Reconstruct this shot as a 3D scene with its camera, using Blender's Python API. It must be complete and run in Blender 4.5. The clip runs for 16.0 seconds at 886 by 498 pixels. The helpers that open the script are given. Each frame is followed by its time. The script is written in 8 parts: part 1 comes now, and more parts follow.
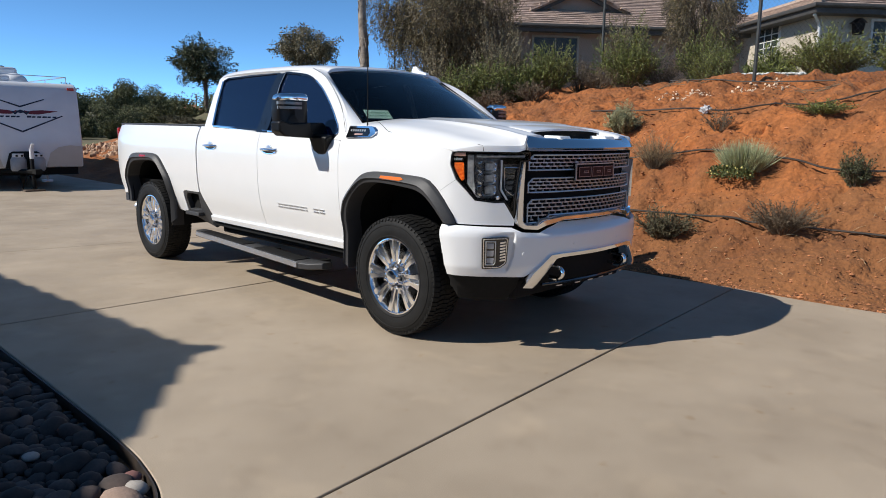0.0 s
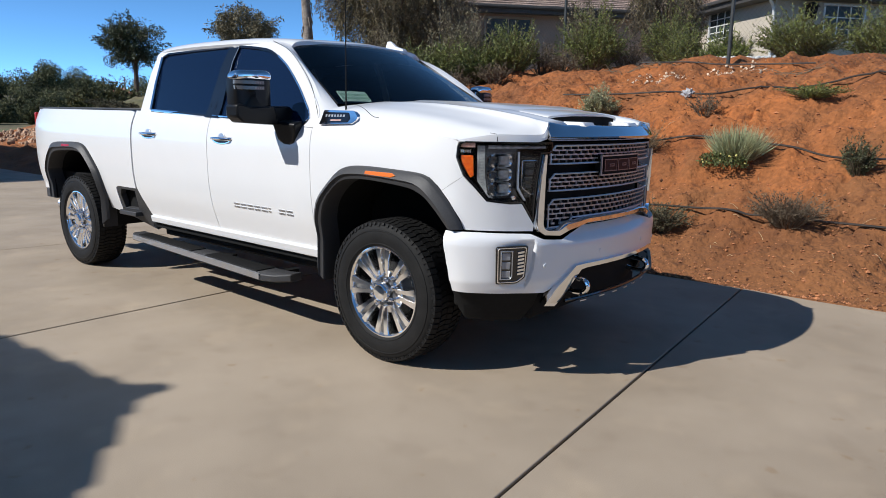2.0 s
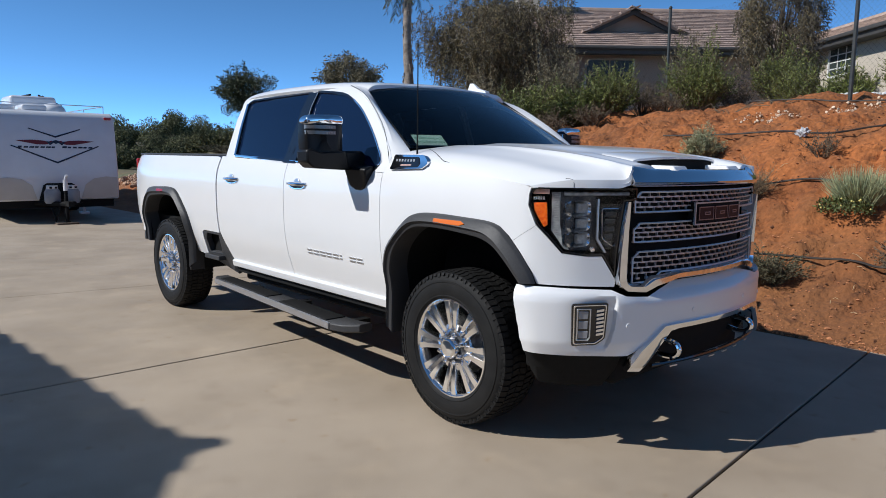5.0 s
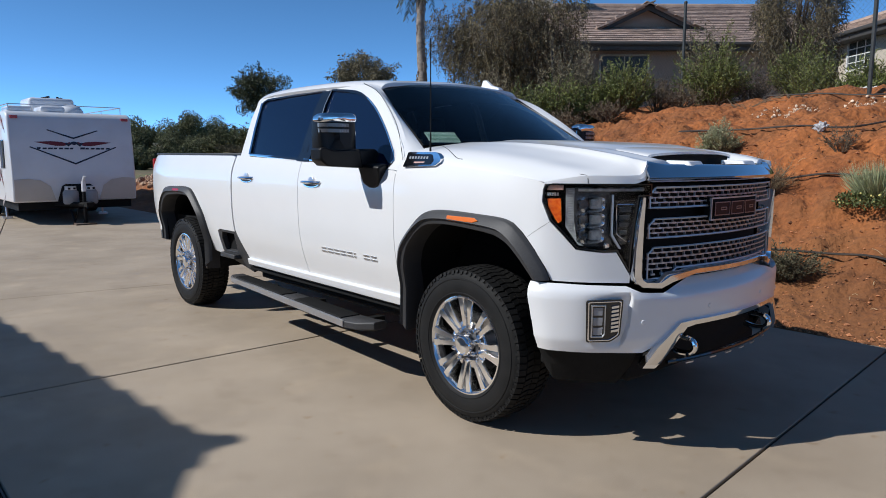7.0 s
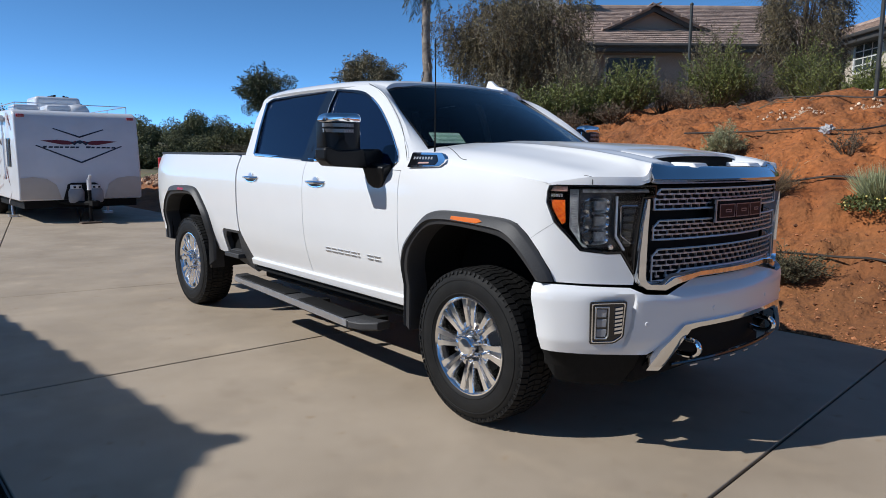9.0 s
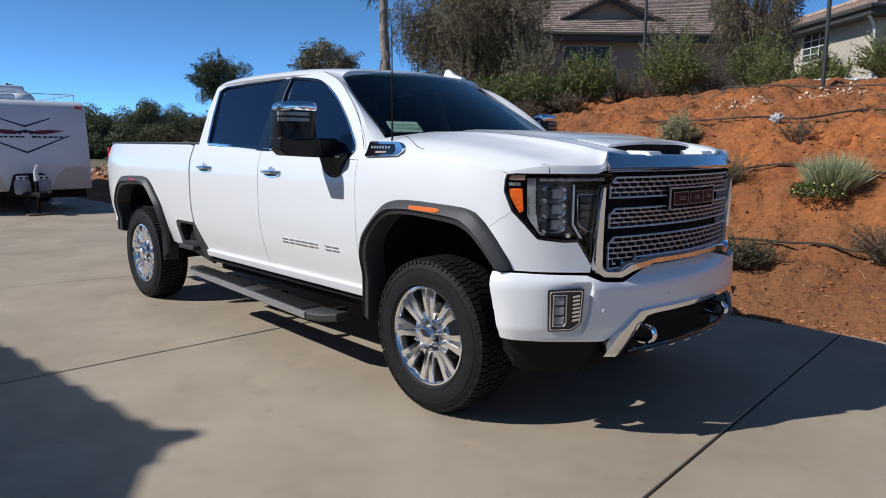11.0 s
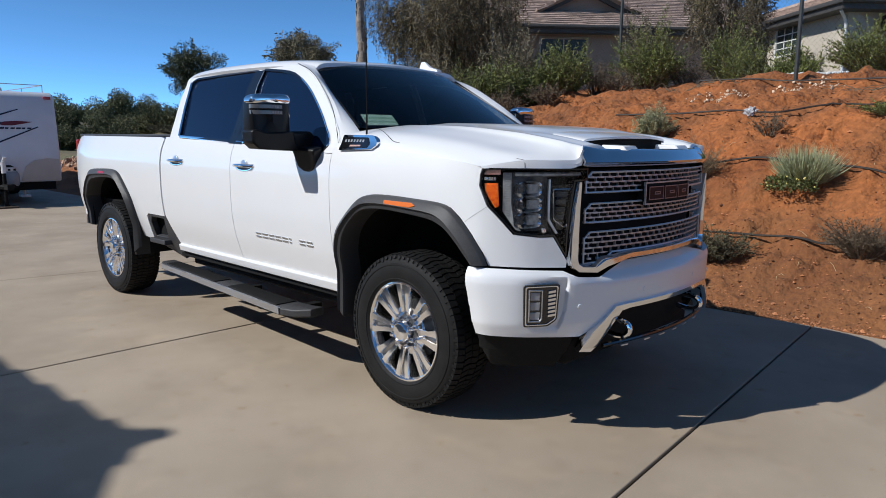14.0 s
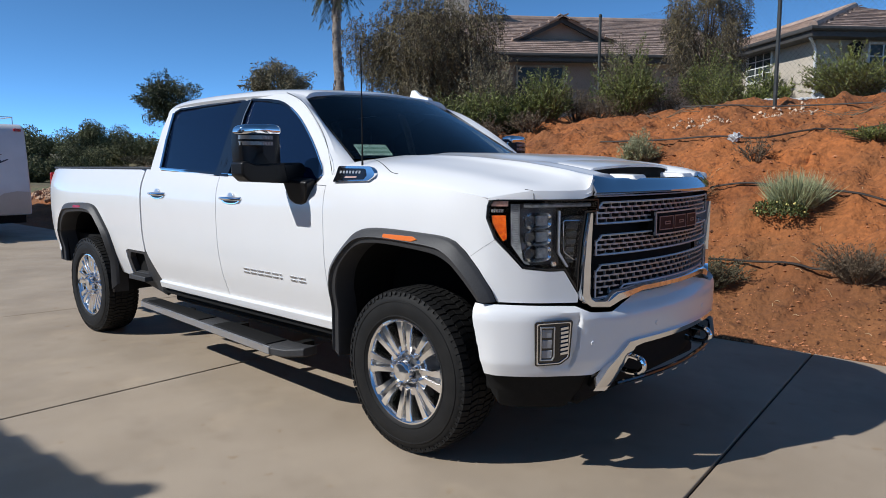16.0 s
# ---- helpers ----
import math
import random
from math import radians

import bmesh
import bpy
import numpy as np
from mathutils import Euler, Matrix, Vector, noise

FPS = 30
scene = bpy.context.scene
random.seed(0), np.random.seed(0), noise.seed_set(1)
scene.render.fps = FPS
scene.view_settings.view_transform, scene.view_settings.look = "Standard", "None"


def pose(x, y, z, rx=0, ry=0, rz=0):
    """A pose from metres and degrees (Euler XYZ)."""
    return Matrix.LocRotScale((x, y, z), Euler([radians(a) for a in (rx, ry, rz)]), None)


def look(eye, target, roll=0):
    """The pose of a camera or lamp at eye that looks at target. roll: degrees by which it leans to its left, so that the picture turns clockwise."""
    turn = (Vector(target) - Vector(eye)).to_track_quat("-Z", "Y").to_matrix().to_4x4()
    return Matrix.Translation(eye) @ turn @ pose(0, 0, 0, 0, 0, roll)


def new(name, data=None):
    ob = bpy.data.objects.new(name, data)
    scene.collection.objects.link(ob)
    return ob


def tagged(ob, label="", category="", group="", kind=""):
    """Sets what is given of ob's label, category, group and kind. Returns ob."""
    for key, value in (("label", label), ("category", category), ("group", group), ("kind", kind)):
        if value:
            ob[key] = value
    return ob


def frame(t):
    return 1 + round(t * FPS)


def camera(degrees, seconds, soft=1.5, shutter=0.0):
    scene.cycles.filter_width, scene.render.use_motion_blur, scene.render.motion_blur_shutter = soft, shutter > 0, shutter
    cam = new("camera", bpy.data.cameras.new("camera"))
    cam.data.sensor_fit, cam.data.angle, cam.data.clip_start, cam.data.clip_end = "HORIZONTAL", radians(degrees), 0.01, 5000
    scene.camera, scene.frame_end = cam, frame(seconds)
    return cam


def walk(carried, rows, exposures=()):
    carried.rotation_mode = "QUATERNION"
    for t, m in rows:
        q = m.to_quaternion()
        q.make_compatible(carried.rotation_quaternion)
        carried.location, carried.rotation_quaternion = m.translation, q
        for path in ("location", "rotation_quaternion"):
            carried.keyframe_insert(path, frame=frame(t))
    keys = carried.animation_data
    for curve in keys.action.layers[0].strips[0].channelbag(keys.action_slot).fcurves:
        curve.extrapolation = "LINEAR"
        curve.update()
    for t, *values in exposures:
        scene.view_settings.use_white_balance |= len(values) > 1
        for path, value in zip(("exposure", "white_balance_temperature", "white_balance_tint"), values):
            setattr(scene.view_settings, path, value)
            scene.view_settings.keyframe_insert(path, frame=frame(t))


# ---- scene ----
cam = camera(64.8, 16.0, soft=0.9)
PATH = [
    (0, (3.663, -4.236, 1.468), (2.286, -2.825, 1.132), 1.0),
    (0.5, (3.453, -4.085, 1.47), (1.986, -2.764, 1.151), -0.1),
    (1, (3.231, -3.942, 1.468), (1.723, -2.667, 1.15), 0.6),
    (1.5, (2.992, -3.927, 1.474), (1.596, -2.532, 1.146), 1.9),
    (2, (2.835, -3.868, 1.465), (1.587, -2.35, 1.09), 1.0),
    (2.5, (2.777, -3.734, 1.484), (1.374, -2.352, 1.137), -1.1),
    (3, (2.796, -3.583, 1.483), (1.318, -2.268, 1.191), -1.1),
    (3.5, (2.785, -3.539, 1.47), (1.276, -2.261, 1.176), 0.5),
    (4, (2.754, -3.55, 1.482), (1.258, -2.248, 1.226), 0.8),
    (4.2, (2.753, -3.544, 1.481), (1.276, -2.218, 1.237), 0.7),
    (6.3, (2.751, -3.525, 1.471), (1.281, -2.2, 1.178), 0.2),
    (6.5, (2.749, -3.52, 1.472), (1.267, -2.209, 1.18), 0.2),
    (7, (2.754, -3.527, 1.468), (1.256, -2.229, 1.202), 0.1),
    (7.5, (2.754, -3.522, 1.461), (1.246, -2.233, 1.204), 0.2),
    (8, (2.749, -3.528, 1.464), (1.25, -2.23, 1.2), 0.3),
    (8.5, (2.745, -3.533, 1.466), (1.243, -2.24, 1.2), 0.4),
    (9, (2.754, -3.524, 1.467), (1.248, -2.235, 1.203), 0.4),
    (9.5, (2.764, -3.506, 1.456), (1.303, -2.169, 1.176), 0.5),
    (9.7, (2.759, -3.509, 1.456), (1.319, -2.15, 1.173), 0.7),
    (11.8, (2.741, -3.502, 1.474), (1.313, -2.135, 1.168), 0.1),
    (12, (2.732, -3.507, 1.474), (1.294, -2.153, 1.158), 0.1),
    (12.5, (2.73, -3.496, 1.477), (1.271, -2.167, 1.151), -0.1),
    (13, (2.749, -3.474, 1.479), (1.33, -2.105, 1.148), 0.0),
    (13.5, (2.75, -3.468, 1.473), (1.372, -2.054, 1.154), 0.2),
    (14, (2.734, -3.47, 1.479), (1.353, -2.057, 1.162), 0.4),
    (14.5, (2.668, -3.477, 1.492), (1.285, -2.056, 1.234), 0.9),
    (15, (2.589, -3.457, 1.496), (1.172, -2.067, 1.252), -0.7),
    (15.5, (2.515, -3.454, 1.489), (1.147, -2.022, 1.206), -1.0),
    (16, (2.517, -3.44, 1.493), (1.18, -1.973, 1.253), -0.2),
]
walk(cam, [(t, look(eye, target, roll)) for t, eye, target, roll in PATH], [(0.0, 0.06, 6900, 10), (1.5, 0.03, 6700, 10), (3.0, -0.01, 6500, 10), (6.5, -0.15, 6450, 10), (16.0, -0.15, 6450, 10)])

# ---- sky and sun ----
SHADE = Vector((0.57, 1.08))  # way of the shadows on the ground, for each metre of height
SUN_TO = Vector((-SHADE.x, -SHADE.y, 1.0)).normalized()
world = bpy.data.worlds.new("sky")
scene.world = world
world.use_nodes = True
wn = world.node_tree
sky = wn.nodes.new("ShaderNodeTexSky")
sky.sky_type = "NISHITA"
sky.sun_disc = False
sky.sun_elevation = math.asin(SUN_TO.z)
sky.sun_rotation = math.atan2(SUN_TO.x, SUN_TO.y)
sky.altitude = 0.0
sky.air_density, sky.dust_density, sky.ozone_density = 0.22, 0.0, 4.0
wn.nodes["Background"].inputs[1].default_value = 0.145
blue = wn.nodes.new("ShaderNodeMix")
blue.data_type, blue.blend_type = "RGBA", "MULTIPLY"
blue.inputs[0].default_value = 1.0
blue.inputs[7].default_value = (1.32, 1.97, 1.97, 1)
wn.links.new(sky.outputs[0], blue.inputs[6])
wn.links.new(blue.outputs[2], wn.nodes["Background"].inputs[0])
sun_data = bpy.data.lights.new("sun", "SUN")
sun_data.energy, sun_data.angle, sun_data.color = 5.0, radians(0.53), (0.985, 0.978, 0.955)
sun = new("sun", sun_data)
sun.matrix_world = look(SUN_TO * 40, (0, 0, 0))

# ---- materials ----
def mat(name, color, rough=0.5, metal=0.0, second=None, scale=6.0, fine=0.0, fine_scale=120.0, bump=0.0,
        bump_scale=80.0, coat=0.0, rough_var=0.0, random_var=0.0, spec=0.5, island_var=0.0, detail=6.0):
    """A surface with broad stains (second colour), fine grain and relief, at real size."""
    m = bpy.data.materials.new(name)
    m.use_nodes = True
    nt = m.node_tree
    b = nt.nodes["Principled BSDF"]
    b.inputs["Roughness"].default_value = rough
    b.inputs["Metallic"].default_value = metal
    b.inputs["Coat Weight"].default_value = coat
    b.inputs["Coat Roughness"].default_value = 0.03
    b.inputs["Specular IOR Level"].default_value = spec
    co = nt.nodes.new("ShaderNodeNewGeometry").outputs["Position"]

    def tex(sc, det):
        n = nt.nodes.new("ShaderNodeTexNoise")
        n.inputs["Scale"].default_value, n.inputs["Detail"].default_value = sc, det
        nt.links.new(co, n.inputs["Vector"])
        return n.outputs["Fac"]

    def mixed(fac, a, c, kind="MIX"):
        n = nt.nodes.new("ShaderNodeMix")
        n.data_type, n.blend_type = "RGBA", kind
        for sock, v in ((n.inputs[0], fac), (n.inputs[6], a), (n.inputs[7], c)):
            if isinstance(v, bpy.types.NodeSocket):
                nt.links.new(v, sock)
            else:
                sock.default_value = v
        return n.outputs[2]

    def ramp(src, lo, hi, a=0.0, c=1.0):
        n = nt.nodes.new("ShaderNodeMapRange")
        n.inputs[1].default_value, n.inputs[2].default_value = lo, hi
        n.inputs[3].default_value, n.inputs[4].default_value = a, c
        nt.links.new(src, n.inputs[0])
        return n.outputs[0]

    out = (*color, 1)
    if second:
        out = mixed(ramp(tex(scale, detail), 0.35, 0.65), out, (*second, 1))
    if fine:
        out = mixed(1.0, out, mixed(ramp(tex(fine_scale, 4), 0.3, 0.7), (1 - fine,) * 3 + (1,), (1 + fine * 0.4,) * 3 + (1,)), "MULTIPLY")
    if fine > 0.4:
        out = mixed(1.0, out, mixed(ramp(tex(4.0, 8), 0.32, 0.68), (0.74,) * 3 + (1,), (1.16, 1.12, 1.08, 1)), "MULTIPLY")
    if random_var or island_var:
        if island_var:
            r = nt.nodes.new("ShaderNodeNewGeometry").outputs["Random Per Island"]
        else:
            r = nt.nodes.new("ShaderNodeObjectInfo").outputs["Random"]
        v = island_var or random_var
        out = mixed(1.0, out, mixed(r, (1 - v,) * 3 + (1,), (1 + v,) * 3 + (1,)), "MULTIPLY")
    if isinstance(out, bpy.types.NodeSocket):
        nt.links.new(out, b.inputs["Base Color"])
    else:
        b.inputs["Base Color"].default_value = out
    if rough_var:
        nt.links.new(ramp(tex(scale * 3, 5), 0.3, 0.7, rough - rough_var, rough + rough_var), b.inputs["Roughness"])
    if bump:
        n = nt.nodes.new("ShaderNodeBump")
        n.inputs["Strength"].default_value, n.inputs["Distance"].default_value = 1.0, bump
        nt.links.new(tex(bump_scale, 8), n.inputs["Height"])
        nt.links.new(n.outputs[0], b.inputs["Normal"])
    return m


M = {}
M["paint"] = mat("white_paint", (0.79, 0.795, 0.80), 0.28, coat=0.75, fine=0.015, fine_scale=3.0)
M["paint"].node_tree.nodes["Principled BSDF"].inputs["Coat Roughness"].default_value = 0.07
M["chrome"] = mat("chrome", (0.86, 0.86, 0.87), 0.06, 1.0, rough_var=0.03, scale=4.0)
M["satin"] = mat("satin_metal", (0.66, 0.67, 0.69), 0.36, 1.0, rough_var=0.06)
M["alu"] = mat("polished_aluminium", (0.95, 0.94, 0.93), 0.15, 1.0, rough_var=0.06, scale=8.0)
# darker copy of the aluminium, with the shade between spoke bars in its colour
M["alu_shaded"] = mat("shaded_aluminium", (0.36, 0.355, 0.35), 0.32, 1.0, rough_var=0.08, scale=8.0)
M["mesh"] = mat("bright_grille_metal", (0.50, 0.52, 0.55), 0.35, 0.6, rough_var=0.06)
M["cast"] = mat("dull_cast_metal", (0.16, 0.16, 0.165), 0.5, 1.0, rough_var=0.1)
M["plastic"] = mat("grey_textured_plastic", (0.044, 0.044, 0.046), 0.50, bump=0.0006, bump_scale=900, fine=0.12, spec=0.4)
M["gloss_black"] = mat("gloss_black", (0.008, 0.008, 0.009), 0.12, coat=0.6)
M["black"] = mat("matt_black", (0.009, 0.009, 0.009), 0.8, fine=0.2, fine_scale=40, spec=0.2)
M["rubber"] = mat("tyre_rubber", (0.0085, 0.0085, 0.0088), 0.66, second=(0.0135, 0.0132, 0.0128), scale=9, bump=0.0008, bump_scale=300, spec=0.22)
M["tint"] = mat("tinted_glass", (0.004, 0.011, 0.034), 0.03, spec=0.38)
M["mirror_strip"] = mat("dim_clear_strip", (0.16, 0.16, 0.16), 0.25, coat=0.5)
M["fog_clear"] = mat("fog_lamp_cells", (0.30, 0.30, 0.31), 0.2, coat=0.6)
M["rose_lens"] = mat("rose_lens", (0.52, 0.27, 0.22), 0.14, coat=1.0, second=(0.62, 0.40, 0.34), scale=60)
M["guide_clear"] = mat("light_guide_clear", (0.16, 0.17, 0.18), 0.12, coat=1.0, second=(0.30, 0.315, 0.33), scale=38)
M["lamp_grey"] = mat("lamp_grey", (0.085, 0.085, 0.095), 0.22, 0.4, coat=0.5)
M["amber"] = mat("amber_lens", (0.74, 0.162, 0.009), 0.12, coat=1.0)
M["mirror_black"] = mat("moulded_black", (0.008, 0.008, 0.0085), 0.36, fine=0.1, spec=0.25)
M["red"] = mat("red_lens", (0.38, 0.012, 0.010), 0.22, coat=0.2)
M["emblem_red"] = mat("emblem_red", (0.030, 0.004, 0.004), 0.55, spec=0.25)
M["emblem_edge"] = mat("emblem_edge", (0.30, 0.22, 0.22), 0.4, 0.6)
M["concrete"] = mat("concrete", (0.430, 0.346, 0.256), 0.75, second=(0.350, 0.278, 0.202), scale=1.1, fine=0.20, fine_scale=180, bump=0.0008, bump_scale=160, rough_var=0.12)


def blotches(m):
    """Pale dried marks, faint dark drips and rusty specks on the concrete."""
    nt = m.node_tree
    b = nt.nodes["Principled BSDF"]
    out = b.inputs["Base Color"].links[0].from_socket
    geo = nt.nodes.new("ShaderNodeNewGeometry")
    for scale, lo, hi, tint, amount in ((2.3, 0.56, 0.70, (1.14, 1.13, 1.11, 1), 1.0), (3.7, 0.58, 0.74, (0.90, 0.89, 0.88, 1), 1.0), (9.0, 0.66, 0.72, (0.86, 0.78, 0.68, 1), 0.8), (45.0, 0.70, 0.74, (0.72, 0.70, 0.68, 1), 0.8)):
        n = nt.nodes.new("ShaderNodeTexNoise")
        n.inputs["Scale"].default_value, n.inputs["Detail"].default_value = scale, 6.0
        r = nt.nodes.new("ShaderNodeMapRange")
        r.inputs[1].default_value, r.inputs[2].default_value = lo, hi
        r.inputs[3].default_value, r.inputs[4].default_value = 0.0, amount
        x = nt.nodes.new("ShaderNodeMix")
        x.data_type, x.blend_type = "RGBA", "MULTIPLY"
        x.inputs[7].default_value = tint
        nt.links.new(geo.outputs["Position"], n.inputs["Vector"])
        nt.links.new(n.outputs["Fac"], r.inputs[0])
        nt.links.new(r.outputs[0], x.inputs[0])
        nt.links.new(out, x.inputs[6])
        out = x.outputs[2]
    nt.links.new(out, b.inputs["Base Color"])


blotches(M["concrete"])
M["soil"] = mat("red_soil", (0.415, 0.133, 0.035), 0.95, second=(0.280, 0.102, 0.032), scale=1.3, fine=0.36, fine_scale=20, bump=0.05, bump_scale=14, detail=10)


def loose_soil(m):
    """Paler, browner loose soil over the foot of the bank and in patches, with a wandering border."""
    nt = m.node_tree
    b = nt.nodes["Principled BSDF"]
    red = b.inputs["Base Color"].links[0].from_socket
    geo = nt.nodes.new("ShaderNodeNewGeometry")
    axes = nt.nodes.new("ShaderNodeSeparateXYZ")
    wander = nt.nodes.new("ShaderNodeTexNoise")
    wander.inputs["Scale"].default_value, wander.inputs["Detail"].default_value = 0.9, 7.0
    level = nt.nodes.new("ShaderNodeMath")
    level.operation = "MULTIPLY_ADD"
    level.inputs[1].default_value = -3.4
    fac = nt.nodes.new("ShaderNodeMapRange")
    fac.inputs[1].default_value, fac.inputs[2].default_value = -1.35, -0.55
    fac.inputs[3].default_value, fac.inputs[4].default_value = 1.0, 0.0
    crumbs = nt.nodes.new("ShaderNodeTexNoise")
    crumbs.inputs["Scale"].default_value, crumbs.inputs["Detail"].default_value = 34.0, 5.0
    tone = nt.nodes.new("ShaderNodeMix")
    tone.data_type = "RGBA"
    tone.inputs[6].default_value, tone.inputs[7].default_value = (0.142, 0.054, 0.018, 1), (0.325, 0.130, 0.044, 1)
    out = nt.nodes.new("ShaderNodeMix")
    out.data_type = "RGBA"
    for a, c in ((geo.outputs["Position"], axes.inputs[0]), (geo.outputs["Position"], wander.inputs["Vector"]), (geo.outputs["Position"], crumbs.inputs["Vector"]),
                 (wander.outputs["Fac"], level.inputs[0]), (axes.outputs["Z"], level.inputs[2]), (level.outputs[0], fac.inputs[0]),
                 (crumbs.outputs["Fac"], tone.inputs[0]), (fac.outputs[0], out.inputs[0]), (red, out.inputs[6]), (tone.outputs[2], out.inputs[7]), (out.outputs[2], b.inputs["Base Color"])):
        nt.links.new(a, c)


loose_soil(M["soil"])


def soil_blotches(m):
    """Darker blotches and paler crusts over the soil, at two sizes."""
    nt = m.node_tree
    b = nt.nodes["Principled BSDF"]
    out = b.inputs["Base Color"].links[0].from_socket
    geo = nt.nodes.new("ShaderNodeNewGeometry")
    for scale, lo, hi, tint in ((0.75, 0.50, 0.66, (0.76, 0.74, 0.76, 1)), (2.4, 0.56, 0.70, (0.72, 0.68, 0.68, 1)), (1.7, 0.60, 0.72, (1.24, 1.30, 1.42, 1)), (6.5, 0.60, 0.68, (0.62, 0.60, 0.62, 1))):
        n = nt.nodes.new("ShaderNodeTexNoise")
        n.noise_dimensions = "4D"
        n.inputs["W"].default_value = scale * 3.7
        n.inputs["Scale"].default_value, n.inputs["Detail"].default_value = scale, 8.0
        r = nt.nodes.new("ShaderNodeMapRange")
        r.inputs[1].default_value, r.inputs[2].default_value = lo, hi
        x = nt.nodes.new("ShaderNodeMix")
        x.data_type, x.blend_type = "RGBA", "MULTIPLY"
        x.inputs[7].default_value = tint
        for s_, d_ in ((geo.outputs["Position"], n.inputs["Vector"]), (n.outputs["Fac"], r.inputs[0]), (r.outputs[0], x.inputs[0]), (out, x.inputs[6])):
            nt.links.new(s_, d_)
        out = x.outputs[2]
    nt.links.new(out, b.inputs["Base Color"])


soil_blotches(M["soil"])
M["tan_soil"] = mat("tan_soil", (0.30, 0.17, 0.09), 0.95, second=(0.24, 0.12, 0.06), scale=2.0, fine=0.3, fine_scale=40, bump=0.03, bump_scale=9)
M["dry_ground"] = mat("dry_scrub_ground", (0.16, 0.125, 0.065), 0.95, second=(0.10, 0.10, 0.045), scale=0.25, fine=0.35, fine_scale=3, bump=0.05, bump_scale=3)
M["trailer"] = mat("white_fibreglass", (0.74, 0.74, 0.75), 0.30, second=(0.68, 0.68, 0.69), scale=2.0, coat=0.4)
M["trailer_tan"] = mat("tan_fibreglass", (0.58, 0.53, 0.47), 0.35, second=(0.54, 0.49, 0.43), scale=3.0)
M["stucco"] = mat("tan_stucco", (0.50, 0.345, 0.265), 0.9, second=(0.44, 0.305, 0.23), scale=1.2, fine=0.12, fine_scale=90, bump=0.004, bump_scale=60)
M["stucco_light"] = mat("cream_stucco", (0.55, 0.48, 0.39), 0.9, second=(0.50, 0.435, 0.35), scale=1.2, fine=0.1, fine_scale=90, bump=0.004, bump_scale=60)
M["tile"] = mat("roof_tile", (0.42, 0.305, 0.24), 0.85, second=(0.31, 0.225, 0.18), scale=3.0, fine=0.2, fine_scale=50, island_var=0.25)
M["tile_piece"] = mat("roof_tile_single", (0.42, 0.305, 0.24), 0.85, second=(0.31, 0.225, 0.18), scale=3.0, fine=0.2, fine_scale=50, random_var=0.25)
M["fascia"] = mat("dark_fascia", (0.045, 0.043, 0.040), 0.6, second=(0.06, 0.055, 0.05), scale=5)
M["frame_white"] = mat("white_frame", (0.70, 0.69, 0.66), 0.5, fine=0.05)
M["post"] = mat("dark_green_post", (0.030, 0.035, 0.032), 0.5, second=(0.05, 0.05, 0.045), scale=12)
M["wire"] = mat("galvanised_wire", (0.10, 0.10, 0.097), 0.55, 0.3)
M["pipe"] = mat("black_poly_pipe", (0.022, 0.018, 0.016), 0.55, second=(0.05, 0.035, 0.025), scale=10)
M["bark"] = mat("bark", (0.14, 0.10, 0.07), 0.95, second=(0.08, 0.055, 0.04), scale=14, bump=0.02, bump_scale=30)
M["leaf_grey"] = mat("grey_green_leaf", (0.185, 0.155, 0.088), 0.6, island_var=0.6)
M["leaf_pepper"] = mat("pepper_leaf", (0.165, 0.128, 0.056), 0.5, second=(0.085, 0.064, 0.036), scale=2.2, island_var=0.8)
M["leaf_green"] = mat("fresh_green_leaf", (0.140, 0.160, 0.038), 0.55, island_var=0.75)
M["leaf_dark"] = mat("dark_green_leaf", (0.070, 0.080, 0.036), 0.55, island_var=0.65)
M["leaf_far"] = mat("far_leaf", (0.130, 0.132, 0.056), 0.7, island_var=0.7)
M["leaf_low"] = mat("low_green_leaf", (0.090, 0.110, 0.030), 0.6, island_var=0.4)
M["leaf_pale"] = mat("pale_grass_leaf", (0.36, 0.38, 0.21), 0.6, island_var=0.3)
M["leaf_sage"] = mat("sage_leaf", (0.30, 0.31, 0.17), 0.7, island_var=0.3)
M["twig"] = mat("dry_twig", (0.13, 0.095, 0.06), 0.9, island_var=0.3)
M["rock"] = mat("river_rock", (0.098, 0.068, 0.058), 0.85, second=(0.055, 0.042, 0.038), scale=9, fine=0.15, fine_scale=90, random_var=0.5)
M["pebble"] = mat("pebble", (0.32, 0.130, 0.056), 0.95, island_var=0.75)
M["pale_stone"] = mat("pale_stone", (0.43, 0.28, 0.185), 0.9, island_var=0.4)
M["cream_stone"] = mat("cream_stone", (0.60, 0.46, 0.33), 0.9, island_var=0.35)
M["straw"] = mat("dry_straw", (0.50, 0.38, 0.22), 0.9, island_var=0.3)
M["gate_dark"] = mat("dark_gap", (0.02, 0.018, 0.016), 0.9, fine=0.2)


def glass(name, color, rough=0.0):
    m = bpy.data.materials.new(name)
    m.use_nodes = True
    b = m.node_tree.nodes["Principled BSDF"]
    b.inputs["Base Color"].default_value = (*color, 1)
    b.inputs["Transmission Weight"].default_value = 1.0
    b.inputs["Roughness"].default_value = rough
    b.inputs["IOR"].default_value = 1.45
    return m


M["windshield"] = glass("windshield_glass", (0.30, 0.34, 0.35))
M["windshield"].node_tree.nodes["Principled BSDF"].inputs["IOR"].default_value = 1.30
M["lens"] = glass("clear_lens", (0.9, 0.92, 0.93))
M["cover"] = glass("thin_clear_cover", (0.93, 0.94, 0.95))
M["cover"].node_tree.nodes["Principled BSDF"].inputs["IOR"].default_value = 1.22


